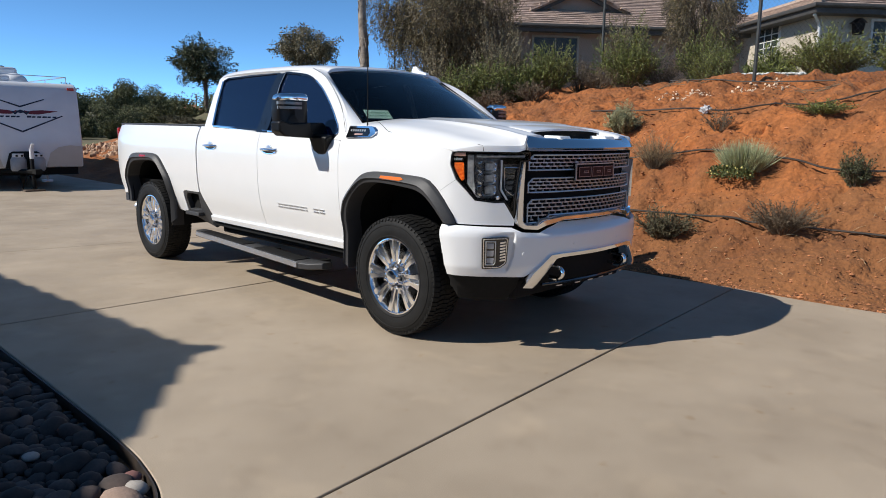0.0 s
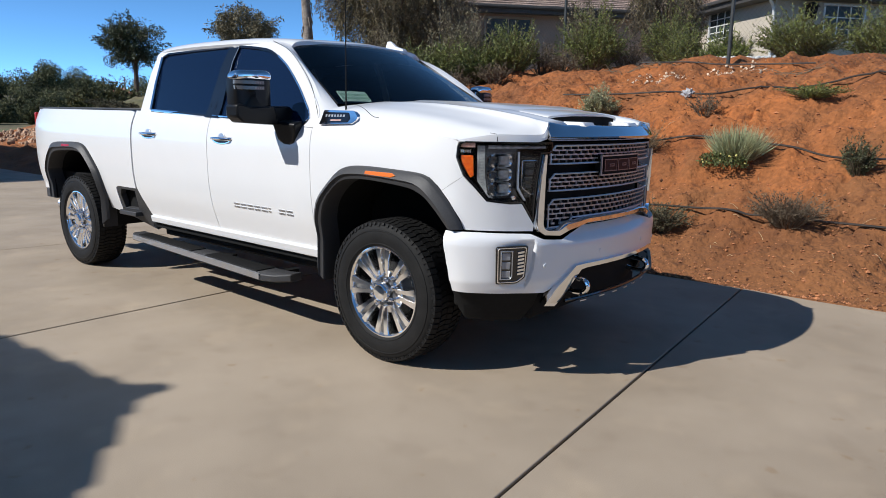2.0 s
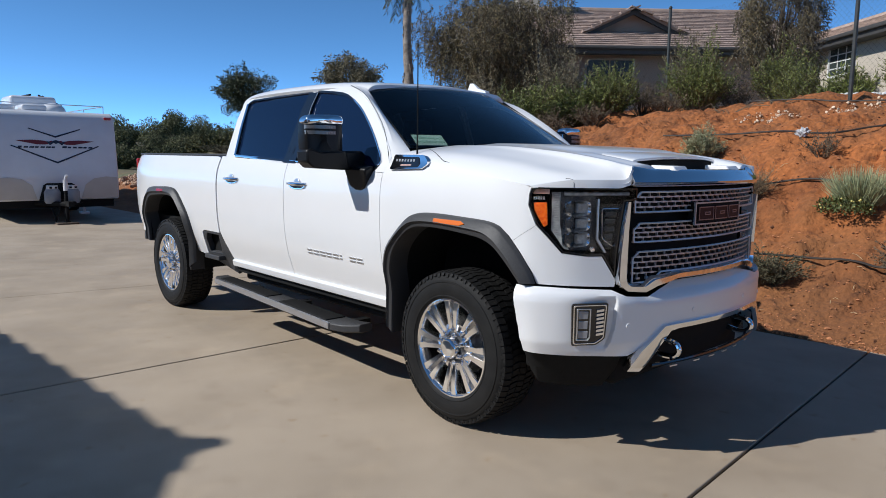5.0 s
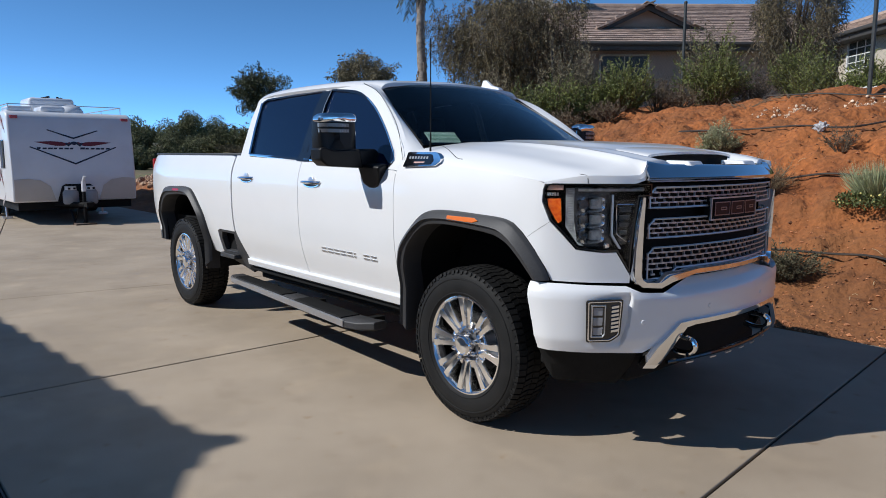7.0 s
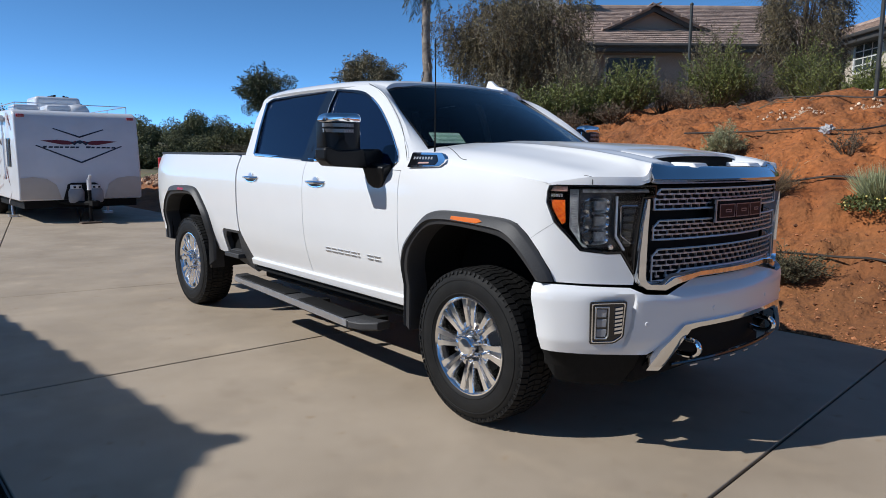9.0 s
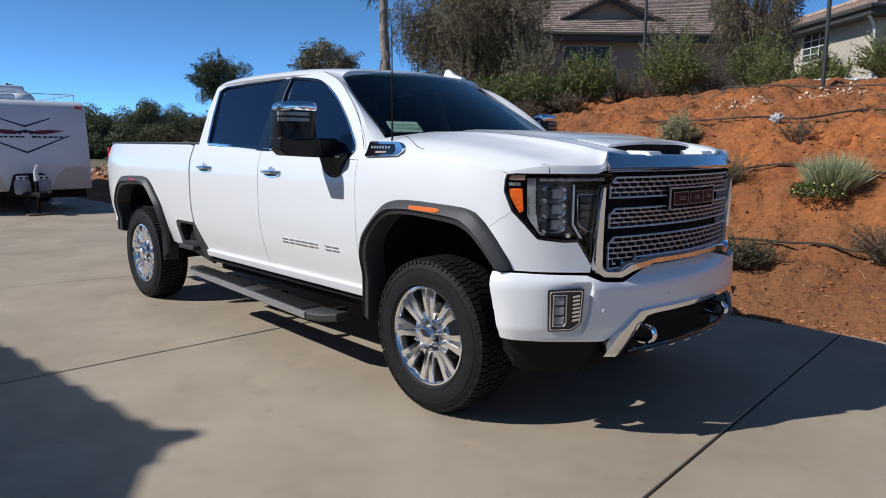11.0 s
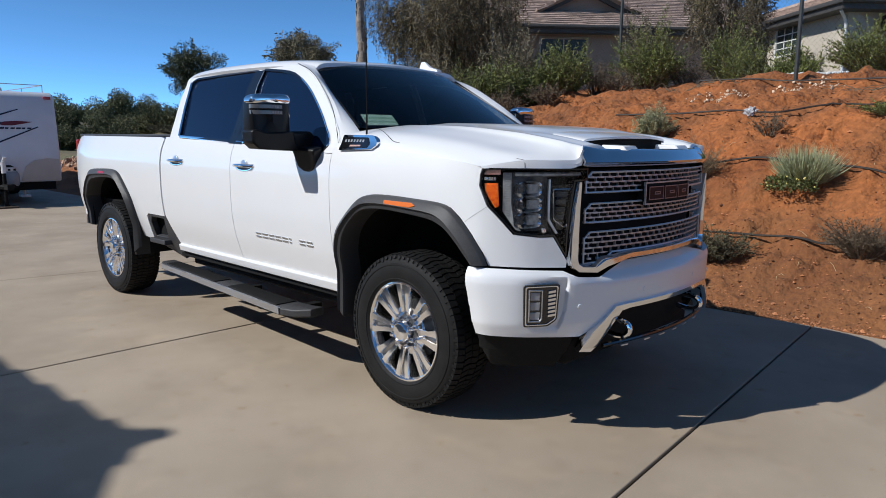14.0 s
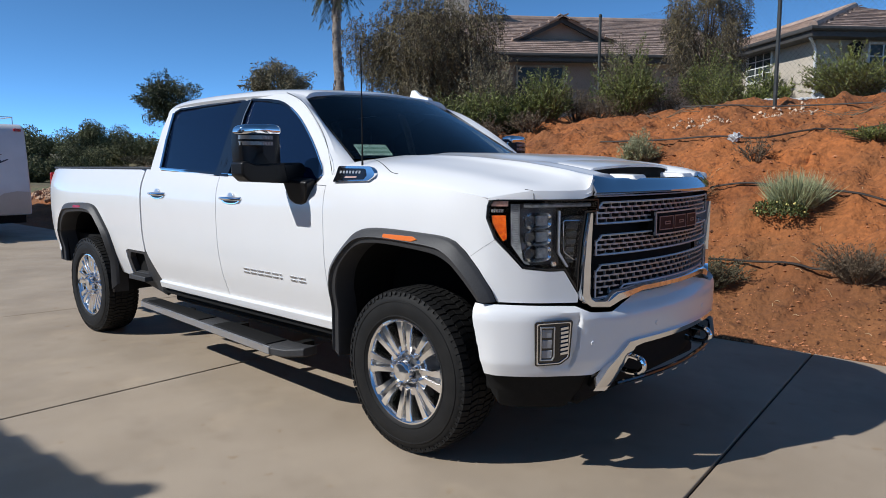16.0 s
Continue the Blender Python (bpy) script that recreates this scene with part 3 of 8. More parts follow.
def greenhouse(s):
    """The painted frame over the doors, between belt and roof, with the two panes and their bright trim."""
    flow = lambda pts: pts[:1] + [tuple(p) for p in curve_through(pts[1:], 3)]
    rw, fw = REAR_WIN, flow(FRONT_WIN)
    outer_r = [(-2.80, 1.455), (-1.772, 1.424), (-1.608, 1.956), (-1.715, 1.968), (-2.60, 1.957), (-2.69, 1.915)]
    outer_f = [(-1.768, 1.422), (-0.600, 1.380), (-0.577, 1.470), (-0.705, 1.635), (-0.880, 1.795), (-1.030, 1.882), (-1.215, 1.940), (-1.603, 1.964)]
    for name, o, i in (("rear_door_frame", outer_r, rw), ("front_door_frame", flow(outer_f), fw)):
        frame_ob = part(name, ring_sheet(o, i, on_side(s), 0.03, (0, s, 0)), "paint", truck, bevel=0.003)
        pane = sheet(rounded(offset_poly(i, 0.012), 0.03), lambda u, v: Vector((u, s * (side_y(u, v) - 0.012), v)), us=frange(-2.6, -0.8, 14), vs=frange(1.45, 1.9, 5), thick=0.005, out=(0, s, 0))
        part("window_pane", pane, "tint", frame_ob, "dark tinted glass")
        trim = ring_sheet(offset_poly(i, 0.011), offset_poly(i, -0.004), lambda u, v: Vector((u, s * (side_y(u, v) + 0.004), v)), 0.012, (0, s, 0))
        part("window_trim", trim, "gloss_black", frame_ob)
        low = bmesh.new()
        a, b = i[0], i[1]
        pts = [Vector((a[0] + (b[0] - a[0]) * k / 10, s * (side_y(a[0], a[1]) + 0.006), a[1] - 0.010 + (b[1] - a[1]) * k / 10)) for k in range(11)]
        strip = [[low.verts.new(p + Vector((0, s * dy, dz))) for dy, dz in ((-0.012, -0.014), (0.003, -0.012), (0.006, 0.0), (0.003, 0.013), (-0.012, 0.014))] for p in pts]
        skin(low, strip)
        part("belt_moulding", low, "chrome", frame_ob, "bright chrome strip")
    back = bmesh.new()
    pts = [Vector((x, s * (side_y(x, z) + 0.006), z)) for x, z in ((-2.627, 1.473), (-2.61, 1.68), (-2.592, 1.885))]
    tube(back, pts, 0.011, 6)
    part("window_trim", back, "chrome", truck)
    fore = bmesh.new()
    pts = [Vector((x, s * (side_y(x, z) + 0.005), z)) for x, z in curve_through([(-0.690, 1.405), (-0.664, 1.458), (-0.782, 1.606), (-0.953, 1.762), (-1.080, 1.841)], 4)]
    tube(fore, pts, 0.006, 6)
    part("window_trim", fore, "chrome", truck)
    split = bmesh.new()
    pts = [Vector((x, s * (side_y(x, z) + 0.009), z)) for x, z in ((-1.610, 1.700), (-1.587, 1.82), (-1.569, 1.916))]
    tube(split, pts, 0.0030, 6)
    part("window_trim", split, "satin", truck)
    b_post = sheet([(-1.830, 1.428), (-1.655, 1.4235), (-1.567, 1.922), (-1.680, 1.918)], lambda u, v: Vector((u, s * (side_y(u, v) + 0.0075), v)), vs=frange(1.5, 1.9, 4), thick=0.012, out=(0, s, 0))
    part("door_post", b_post, "gloss_black", truck)


def cab():
    # roof with its side rails
    rows = []
    for x, zc, zs, ye in ((-1.055, 1.961, 1.926, 0.715), (-1.18, 1.984, 1.944, 0.74), (-1.45, 2.010, 1.962, 0.775), (-1.9, 2.018, 1.968, 0.79), (-2.35, 2.010, 1.965, 0.785), (-2.66, 1.985, 1.945, 0.775), (-2.76, 1.935, 1.90, 0.765)):
        row = []
        for f in (-1, -0.94, -0.8, -0.45, 0, 0.45, 0.8, 0.94, 1):
            h = {1: zs - 0.02, 0.94: zs + 0.012, 0.8: zs + 0.024, 0.45: zc - 0.008, 0: zc}[abs(f)]
            bow = 0.10 * (1 - f * f) if x > -1.3 else 0.0
            row.append((x + bow, f * (ye + 0.045), h))
        rows.append(row)
    roof = part("roof", patch(rows, 4, 5, 0.03, (0, 0, 1)), "paint", truck, bevel=0.003)
    lining = [[(x, y * 0.97, z - 0.045) for x, y, z in row] for row in rows[1:]]
    part("headliner", patch(lining, 4, 5, 0.01, (0, 0, 1)), "black", truck)
    fin = bmesh.new()
    prof = [(0.135, 0.0), (0.12, 0.020), (0.035, 0.044), (-0.025, 0.088), (-0.060, 0.088), (-0.085, 0.0)]
    left = [fin.verts.new((-1.27 + x, 0.44 - 0.026 * (1 - z / 0.14), 1.968 + z)) for x, z in prof]
    right = [fin.verts.new((-1.27 + x, 0.44 + 0.026 * (1 - z / 0.14), 1.968 + z)) for x, z in prof]
    skin(fin, [left, right])
    part("roof_antenna", fin, "paint", roof, "white shark-fin antenna", bevel=0.003)
    # windscreen
    glass_rows = [
        [(-0.535, -0.835, 1.525), (-0.34, -0.52, 1.545), (-0.24, 0, 1.550), (-0.34, 0.52, 1.545), (-0.535, 0.835, 1.525)],
        [(-0.825, -0.80, 1.733), (-0.680, -0.49, 1.758), (-0.615, 0, 1.766), (-0.680, 0.49, 1.758), (-0.825, 0.80, 1.733)],
        [(-1.085, -0.748, 1.918), (-1.005, -0.455, 1.946), (-0.970, 0, 1.954), (-1.005, 0.455, 1.946), (-1.085, 0.748, 1.918)],
    ]
    pane = part("windscreen", patch(glass_rows, 6, 6, 0.006, (1, 0, 0.6)), "windshield", truck, "dark glossy laminated glass")
    pane.visible_shadow = False
    hem = bmesh.new()
    loop = curve_through([glass_rows[0][0], glass_rows[1][0], glass_rows[2][0]], 5)
    for s in (-1, 1):
        tube(hem, [Vector((x + 0.002, s * (abs(y) + 0.002), z + 0.001)) for x, y, z in loop], 0.005, 6)
    tube(hem, curve_through(glass_rows[2], 5), 0.007, 6)
    part("windscreen_seal", hem, "black", truck)
    # front pillars
    for s in (-1, 1):
        inner = curve_through([(-0.505, 0.850, 1.500), (-0.675, 0.830, 1.628), (-0.825, 0.808, 1.736), (-0.950, 0.785, 1.830), (-1.075, 0.757, 1.922)], 4)
        outer = curve_through([(x, side_y(x, z) - 0.004, z) for x, z in ((-0.578, 1.440), (-0.700, 1.640), (-0.874, 1.800), (-1.024, 1.888), (-1.205, 1.945))], 4)
        bm = bmesh.new()
        g = []
        for q, (a, b) in enumerate(zip(inner, outer)):
            k = 1.0 - 0.75 * q / (len(inner) - 1)
            va, vb = Vector((a[0], s * a[1], a[2])), Vector((b[0], s * b[1], b[2]))
            mid = va.lerp(vb, 0.5) + Vector((0.014, s * 0.012, 0.009)) * k
            g.append([bm.verts.new(p) for p in (va, va.lerp(mid, 0.6) + Vector((0.006, s * 0.004, 0.005)) * k, mid, vb.lerp(mid, 0.6) + Vector((0.006, s * 0.004, 0.005)) * k, vb)])
        for a, b in zip(g, g[1:]):
            for k in range(4):
                bm.faces.new((a[k], a[k + 1], b[k + 1], b[k]))
        face_out(bm, (0.3, s, 0.3))
        deep(bm, 0.03)
        part("front_pillar", bm, "paint", truck)
        seam = bmesh.new()
        tube(seam, [Vector((x, s * (y + 0.003), z)) for x, y, z in outer], 0.0018, 5)
        part("door_seal", seam, "black", truck)
    # cowl between hood and windscreen
    cowl = [[(x - 0.02, y, z - 0.012) for x, y, z in glass_rows[0]], [(x + 0.11, y, z - 0.016) for x, y, z in glass_rows[0]]]
    part("cowl", patch(cowl, 5, 2, 0.02, (0, 0, 1)), "black", truck)
    # back wall of the cab and floor pan
    bm = bmesh.new()
    box(bm, (-2.83, -0.90, 0.62), (-2.78, 0.90, 1.46))
    part("cab_back", bm, "paint", truck, bevel=0.01)
    bm = bmesh.new()
    rows2 = [[(-2.79, y, 1.44) for y in (-0.945, 0, 0.945)], [(-2.66, y, 1.94) for y in (-0.805, 0, 0.805)]]
    part("rear_window", patch(rows2, 3, 3, 0.006, (-1, 0, 0)), "tint", truck, "dark tinted glass")
    bm = bmesh.new()
    box(bm, (-2.80, -0.90, 0.50), (-0.60, 0.90, 0.62))
    box(bm, (-0.62, -0.90, 0.60), (-0.56, 0.90, 1.44))
    part("floor_pan", bm, "black", truck)
    for s in (-1, 1):
        outline = [(-2.765, 0.545), (-0.555, 0.535), (-0.56, 0.60), (-2.752, 0.60)]
        part("rocker_panel", sheet(outline, lambda u, v: Vector((u, s * (side_y(u, v) + 0.022), v)), us=frange(-2.7, -0.6, 5), vs=(0.565,), thick=0.06, out=(0, s, 0)), "paint", truck, bevel=0.008)


def bed():
    for s in (-1, 1):
        outline = [(-2.886, 0.82), (-2.886, 1.452), (-2.95, 1.462), (-4.98, 1.468), (-5.025, 1.44), (-5.035, 1.10), (-5.035, 0.62), (-4.62, 0.60)]
        arch = [(-4.60, 0.80), (-4.585, 0.90), (-4.49, 1.03), (-4.37, 1.12), (-4.25, 1.155), (-3.82, 1.155), (-3.74, 1.135), (-3.63, 1.045), (-3.50, 0.905), (-3.47, 0.80), (-3.465, 0.60), (-3.26, 0.58), (-3.24, 0.80), (-3.20, 0.82)]
        bm = sheet(outline + arch, on_side(s), us=frange(-4.98, -2.9, 25), vs=frange(0.62, 1.45, 18), thick=0.03, out=(0, s, 0))
        side = part("bed_side", bm, "paint", truck, bevel=0.005)
        cap = bmesh.new()
        box(cap, (-4.96, min(s * 0.905, s * 0.80), 1.464), (-2.88, max(s * 0.905, s * 0.80), 1.485))
        part("bed_rail_cap", cap, "plastic", side, bevel=0.006)
        # corner step recess between wheel and cab
        rec = bmesh.new()
        box(rec, (-3.235, min(s * 0.90, s * 0.80), 0.57), (-2.90, max(s * 0.90, s * 0.80), 0.82))
        part("step_recess", rec, "black", side)
        lip = bmesh.new()
        o = [(-3.245, 0.575), (-2.76, 0.470), (-2.745, 0.590), (-2.880, 0.83), (-3.19, 0.83), (-3.245, 0.76)]
        i = [(-3.20, 0.625), (-2.97, 0.63), (-2.945, 0.680), (-2.925, 0.795), (-3.16, 0.795), (-3.20, 0.74)]
        join(lip, ring_sheet(o, i, lambda u, v: Vector((u, s * (side_y(u, v) - 0.004), v)), 0.05, (0, s, 0)))
        part("step_surround", lip, "plastic", side, bevel=0.004)
        tread = bmesh.new()
        box(tread, (-3.22, min(s * 0.985, s * 0.86), 0.572), (-2.93, max(s * 0.985, s * 0.86), 0.612))
        part("corner_step", tread, "plastic", side, bevel=0.006)
    bm = bmesh.new()
    box(bm, (-4.90, -0.86, 0.80), (-2.87, 0.86, 0.86))
    box(bm, (-2.90, -0.88, 0.82), (-2.872, 0.88, 1.45))
    part("bed_floor", bm, "black", truck)
    bm = bmesh.new()
    box(bm, (-5.055, -0.80, 0.78), (-5.0, 0.80, 1.475))
    part("tailgate", bm, "paint", truck, bevel=0.012)
    for s in (-1, 1):
        bm = bmesh.new()
        box(bm, (-5.075, min(s * 0.79, s * 0.915), 1.02), (-5.025, max(s * 0.79, s * 0.915), 1.43))
        part("tail_lamp", bm, "red", truck, "dark red lens", bevel=0.012)
    bm = bmesh.new()
    o = curve_through([(-4.86, -0.91), (-5.01, -0.885), (-5.09, -0.72), (-5.12, 0), (-5.09, 0.72), (-5.01, 0.885), (-4.86, 0.91)], 5)
    rings = [[bm.verts.new((x, y, z)) for x, y in o] for z in (0.665, 0.69, 0.80, 0.825)]
    for a, b in zip(rings, rings[1:]):
        for k in range(len(o) - 1):
            bm.faces.new((a[k], a[k + 1], b[k + 1], b[k]))
    face_out(bm, (-1, 0, 0))
    deep(bm, 0.05)
    rb = part("rear_bumper", bm, "paint", truck, "white step bumper", bevel=0.006)
    bm = bmesh.new()
    box(bm, (-5.11, -0.88, 0.828), (-4.90, 0.88, 0.848))
    for s in (-1, 1):
        box(bm, (-4.96, min(s * 0.60, s * 0.90), 0.57), (-4.74, max(s * 0.60, s * 0.90), 0.66))
    part("bumper_tread", bm, "plastic", rb, bevel=0.006)


def flare(s, cx, mirror):
    o = [((cx - x) if mirror else (cx + x), z) for x, z in ARCH_OUT]
    i = [((cx - x) if mirror else (cx + x), z) for x, z in ARCH_IN]
    if mirror:
        o += [(cx - 0.606, 0.76), (cx - 0.600, 0.63)]
        i += [(cx - 0.514, 0.76), (cx - 0.500, 0.60)]
    bm = bmesh.new()
    g = []
    op, ip = curve_through(o, 4), curve_through(i, 4)
    for a, b in zip(op, ip):
        a, b = Vector(a), Vector(b)
        row = []
        for w, lift in ((0.0, 0.001), (0.05, 0.020), (0.12, 0.028), (0.52, 0.050), (0.57, 0.053), (0.63, 0.040), (0.95, 0.034), (0.99, 0.026), (1.0, 0.016), (1.02, -0.10)):
            p = a.lerp(b, w)
            row.append(bm.verts.new((p.x, s * (max(side_y(min(max(p.x, -4.6), 0.3), p.y), 0.962) + lift - 0.10 * max(0, p.x - 0.42)), p.y)))
        g.append(row)
    for a, b in zip(g, g[1:]):
        for k in range(len(a) - 1):
            bm.faces.new((a[k], a[k + 1], b[k + 1], b[k]))
    face_out(bm, (0, s, 0))
    deep(bm, 0.012)
    ob = part("wheel_arch_trim", bm, "plastic", truck, "dark grey plastic flare", smooth=30)
    mk = bmesh.new()
    x0, x1, zc = (-0.066, 0.166, 1.138) if not mirror else (-4.12, -3.96, 1.138)
    out = [(x0, zc - 0.012), (x1 - 0.025, zc - 0.014), (x1 + 0.012, zc - 0.002), (x1 - 0.020, zc + 0.011), (x0, zc + 0.012)]
    sheet(out, lambda u, v: Vector((u, s * (side_y(u, v) + 0.047 - 0.42 * (v - zc)), v)), thick=0.03, bm=mk, out=(0, s, 0))
    part("side_marker", mk, "amber" if not mirror else "red", ob, "amber side marker lamp" if not mirror else "red side marker lamp", bevel=0.003)
    # dark liner inside the arch
    ln = bmesh.new()
    g = []
    for x, z in ip:
        g.append([ln.verts.new((x, s * y, z + 0.004)) for y in (0.97, 0.80, 0.58)])
    for a, b in zip(g, g[1:]):
        for k in range(2):
            ln.faces.new((a[k], a[k + 1], b[k + 1], b[k]))
    ln.faces.new([r[2] for r in g])
    part("arch_liner", ln, "black", ob)


both(fender)
hood_ob = hood()
for s in (-1, 1):
    door_skin(s, -1.7500, -0.604, "front_door")
    door_skin(s, -2.864, -1.7545, "rear_door")
    greenhouse(s)
    flare(s, 0.0, False)
    flare(s, -4.036, True)
cab()
bed()


def lean_cab():
    """Tumblehome: the cab over the belt line leans inward and back."""
    kinds = ("roof", "headliner", "windscreen", "windscreen_seal", "front_pillar", "door_seal", "front_door_frame", "rear_door_frame", "window_pane", "window_trim", "belt_moulding", "door_post", "rear_window")
    for ob in truck.children_recursive:
        if ob.name.split(".")[0] in kinds:
            for v in ob.data.vertices:
                x, y, z = v.co
                d = 0.20 * max(0.0, z - 1.44) * lerp([(-2.75, 0.40), (-1.30, 1.0)], min(max(x, -2.75), -1.30))
                v.co = (x + d * (x - 2.73) / 2.70, y * (1 - d / 0.80), z + d * (z - 1.47) / 2.70)


lean_cab()

# ---- truck: nose ----
W = 2 * U_MID


def mirrored(half):
    """A line of (u, z) from the fender to the middle, carried on to the other side."""
    return half + [(W - u, z) for u, z in reversed(half)]


def scoop():
    rows = []
    for x, zc, ze in ((0.40, 1.522, 1.518), (0.56, 1.515, 1.506), (0.70, 1.503, 1.488), (0.80, 1.490, 1.473)):
        rows.append([(x - 0.05 * (abs(y) / 0.42) ** 2, y, zc + (ze - zc) * (abs(y) / 0.42) ** 3 - (0.010 if abs(y) > 0.41 else 0)) for y in (-0.43, -0.39, -0.2, 0, 0.2, 0.39, 0.43)])
    part("scoop_lid", patch(rows, 4, 4, 0.014, (0, 0, 1)), "paint", hood_ob, "white raised air-intake lip", bevel=0.003)
    bm = bmesh.new()
    box(bm, (0.50, -0.40, 1.375), (0.745, 0.395, 1.474))
    part("scoop_opening", bm, "black", hood_ob)
    for y in (-0.345, 0.215):
        t = bmesh.new()
        wedge = [(0.80, 1.385), (0.945, 1.385), (0.945, 1.418), (0.925, 1.442), (0.80, 1.446)]
        skin(t, [[t.verts.new((x, y + w, z)) for x, z in wedge] for w in (0.0, 0.125)])
        part("scoop_bridge", t, "paint", hood_ob, bevel=0.006)
    bm = bmesh.new()
    g = []
    for u in frange(1.046, W - 1.046, 40):
        p, n = nose(u)
        top = lerp([(0.0, 1.432), (0.03, 1.440), (0.08, 1.438), (0.16, 1.427), (0.60, 1.424)], min(u - 1.046, W - 1.046 - u))
        g.append([bm.verts.new((p.x + n.x * o, -(p.y + n.y * o), z)) for o, z in ((-0.004, 1.342), (0.008, 1.345), (0.026, 1.366), (0.018, 1.378), (-0.020, top - 0.012), (-0.040, top), (-0.085, top + 0.001))])
    for a, b in zip(g, g[1:]):
        for k in range(6):
            bm.faces.new((a[k], a[k + 1], b[k + 1], b[k]))
    face_out(bm, (1, 0, 0))
    deep(bm, 0.012)
    part("hood_trim", bm, "chrome", hood_ob, "broad polished chrome strip", smooth=50)


def grille():
    plate = [(1.0, 1.33)] + [(1.0, 0.88), (1.20, 0.85), (1.355, 0.88), (W - 1.355, 0.88), (W - 1.20, 0.85), (W - 1.0, 0.88), (W - 1.0, 1.33)]
    root = part("grille", sheet(plate, on_nose(-1, -0.075), us=frange(1.02, W - 1.02, 24), thick=0.02, out=(1, 0, 0)), "black", truck, "three rows of bright mesh in a chrome surround")
    outer = [(1.016, 1.274), (0.997, 1.150), (0.984, 1.020), (0.980, 0.900), (0.990, 0.866), (1.030, 0.838), (1.142, 0.827), (1.215, 0.850), (1.36, 0.884)]
    inner = [(1.036, 1.274), (1.038, 1.150), (1.040, 1.020), (1.041, 0.905), (1.046, 0.888), (1.062, 0.877), (1.130, 0.873), (1.188, 0.906), (1.38, 0.922)]
    o, i = mirrored(outer), mirrored(inner)
    bm = bmesh.new()
    g = []
    op, ip = [], []
    for k in range(len(o) - 1):
        n = 10 if k == len(outer) - 1 else 3
        op += [Vector(o[k]).lerp(Vector(o[k + 1]), t / n) for t in range(n)]
        ip += [Vector(i[k]).lerp(Vector(i[k + 1]), t / n) for t in range(n)]
    op.append(Vector(o[-1]))
    ip.append(Vector(i[-1]))
    for a, b in zip(op, ip):
        row = []
        for w, off in ((0, -0.02), (0.0, 0.010), (0.18, 0.024), (0.75, 0.024), (1.0, 0.006), (1.0, -0.06)):
            p = a.lerp(b, w)
            row.append(bm.verts.new(on_nose(-1, off)(p.x, p.y)))
        g.append(row)
    for a, b in zip(g, g[1:]):
        for k in range(5):
            bm.faces.new((a[k], a[k + 1], b[k + 1], b[k]))
    part("surround", bm, "chrome", root, "polished chrome grille surround", smooth=40)
    for z0, z1, cut in ((1.222, 1.318, 0.0), (1.078, 1.168, 0.0), (0.925, 1.030, 0.045)):
        bm = bmesh.new()
        ua, ub = 1.085, W - 1.085
        place = on_nose(-1, -0.012)
        back = on_nose(-1, -0.023)
        deep_front, deep_back = on_nose(-1, -0.019), on_nose(-1, -0.030)

        def bar(ua_, za, ub_, zb, h, n=1, fore=place, aft=back):
            prev = None
            for k in range(n + 1):
                t = k / n
                u, z = ua_ + (ub_ - ua_) * t, za + (zb - za) * t
                du, dz = (0, h) if abs(ub_ - ua_) > abs(zb - za) else (h, 0)
                ring = [bm.verts.new(f(u + e * du, z + e * dz)) for f, e in ((fore, -1), (fore, 1), (aft, 1), (aft, -1))]
                if prev:
                    for q in range(4):
                        bm.faces.new((prev[q], prev[(q + 1) % 4], ring[(q + 1) % 4], ring[q]))
                prev = ring
        drop = 0.045 if cut else 0.0
        rim = bmesh.new()
        zb = z0
        loop = [(ua + 0.02, z1), (ua - 0.012, z1 - 0.03), (ua - 0.012, zb - drop + 0.0), (ua + 0.11 if cut else ua + 0.02, zb - drop)]
        if cut:
            loop.append((ua + 0.17, zb))
        full = mirrored(loop) + [loop[0]]
        pts = []
        for a, b in zip(full, full[1:]):
            n = max(1, int(abs(b[0] - a[0]) / 0.06))
            pts += [on_nose(-1, -0.006)(a[0] + (b[0] - a[0]) * t / n, a[1] + (b[1] - a[1]) * t / n) for t in range(n)]
        tube(rim, pts + [pts[0]], 0.0055, 6)
        rows = 4
        h = (z1 - z0) / rows
        for r in range(1, rows):
            bar(ua, z0 + r * h, ub, z0 + r * h, 0.0026, 26)
        if cut:
            bar(ua, z0, ua + 0.15, z0, 0.0022, 4)
            bar(ub - 0.15, z0, ub, z0, 0.0022, 4)
        pitch = 0.060
        n = int((ub - ua) / pitch)
        for r in range(-1 if cut else 0, rows):
            for k in range(n + 1):
                u = ua + (k + (0.5 if r % 2 else 0)) * pitch
                if r < 0 and not (u < ua + 0.12 or u > ub - 0.12):
                    continue
                if u > ub:
                    continue
                za = max(z0 + r * h, z0 - drop)
                bar(u, za, u, z0 + (r + 1) * h, 0.0019, 1, deep_front, deep_back)
                bar(u - 0.011, za, u + 0.011, za, 0.0046)
        mesh_ob = part("grille_mesh", bm, "mesh", root, "fine bright metal mesh")
        part("mesh_frame", rim, "mesh", mesh_ob)
    em = bmesh.new()
    frame_o = [(U_MID - 0.238, 1.146), (U_MID + 0.238, 1.146), (U_MID + 0.238, 1.261), (U_MID - 0.238, 1.261)]
    sheet(frame_o, on_nose(-1, 0.012), us=frange(U_MID - 0.2, U_MID + 0.2, 6), thick=0.04, bm=em, out=(1, 0, 0))
    plate_ob = part("emblem_plate", em, "black", root, "black plate", bevel=0.003)
    part("emblem_frame", ring_sheet(frame_o, offset_poly(frame_o, -0.007), on_nose(-1, 0.018), 0.012, (1, 0, 0), 5), "mesh", plate_ob, "thin bright edge")
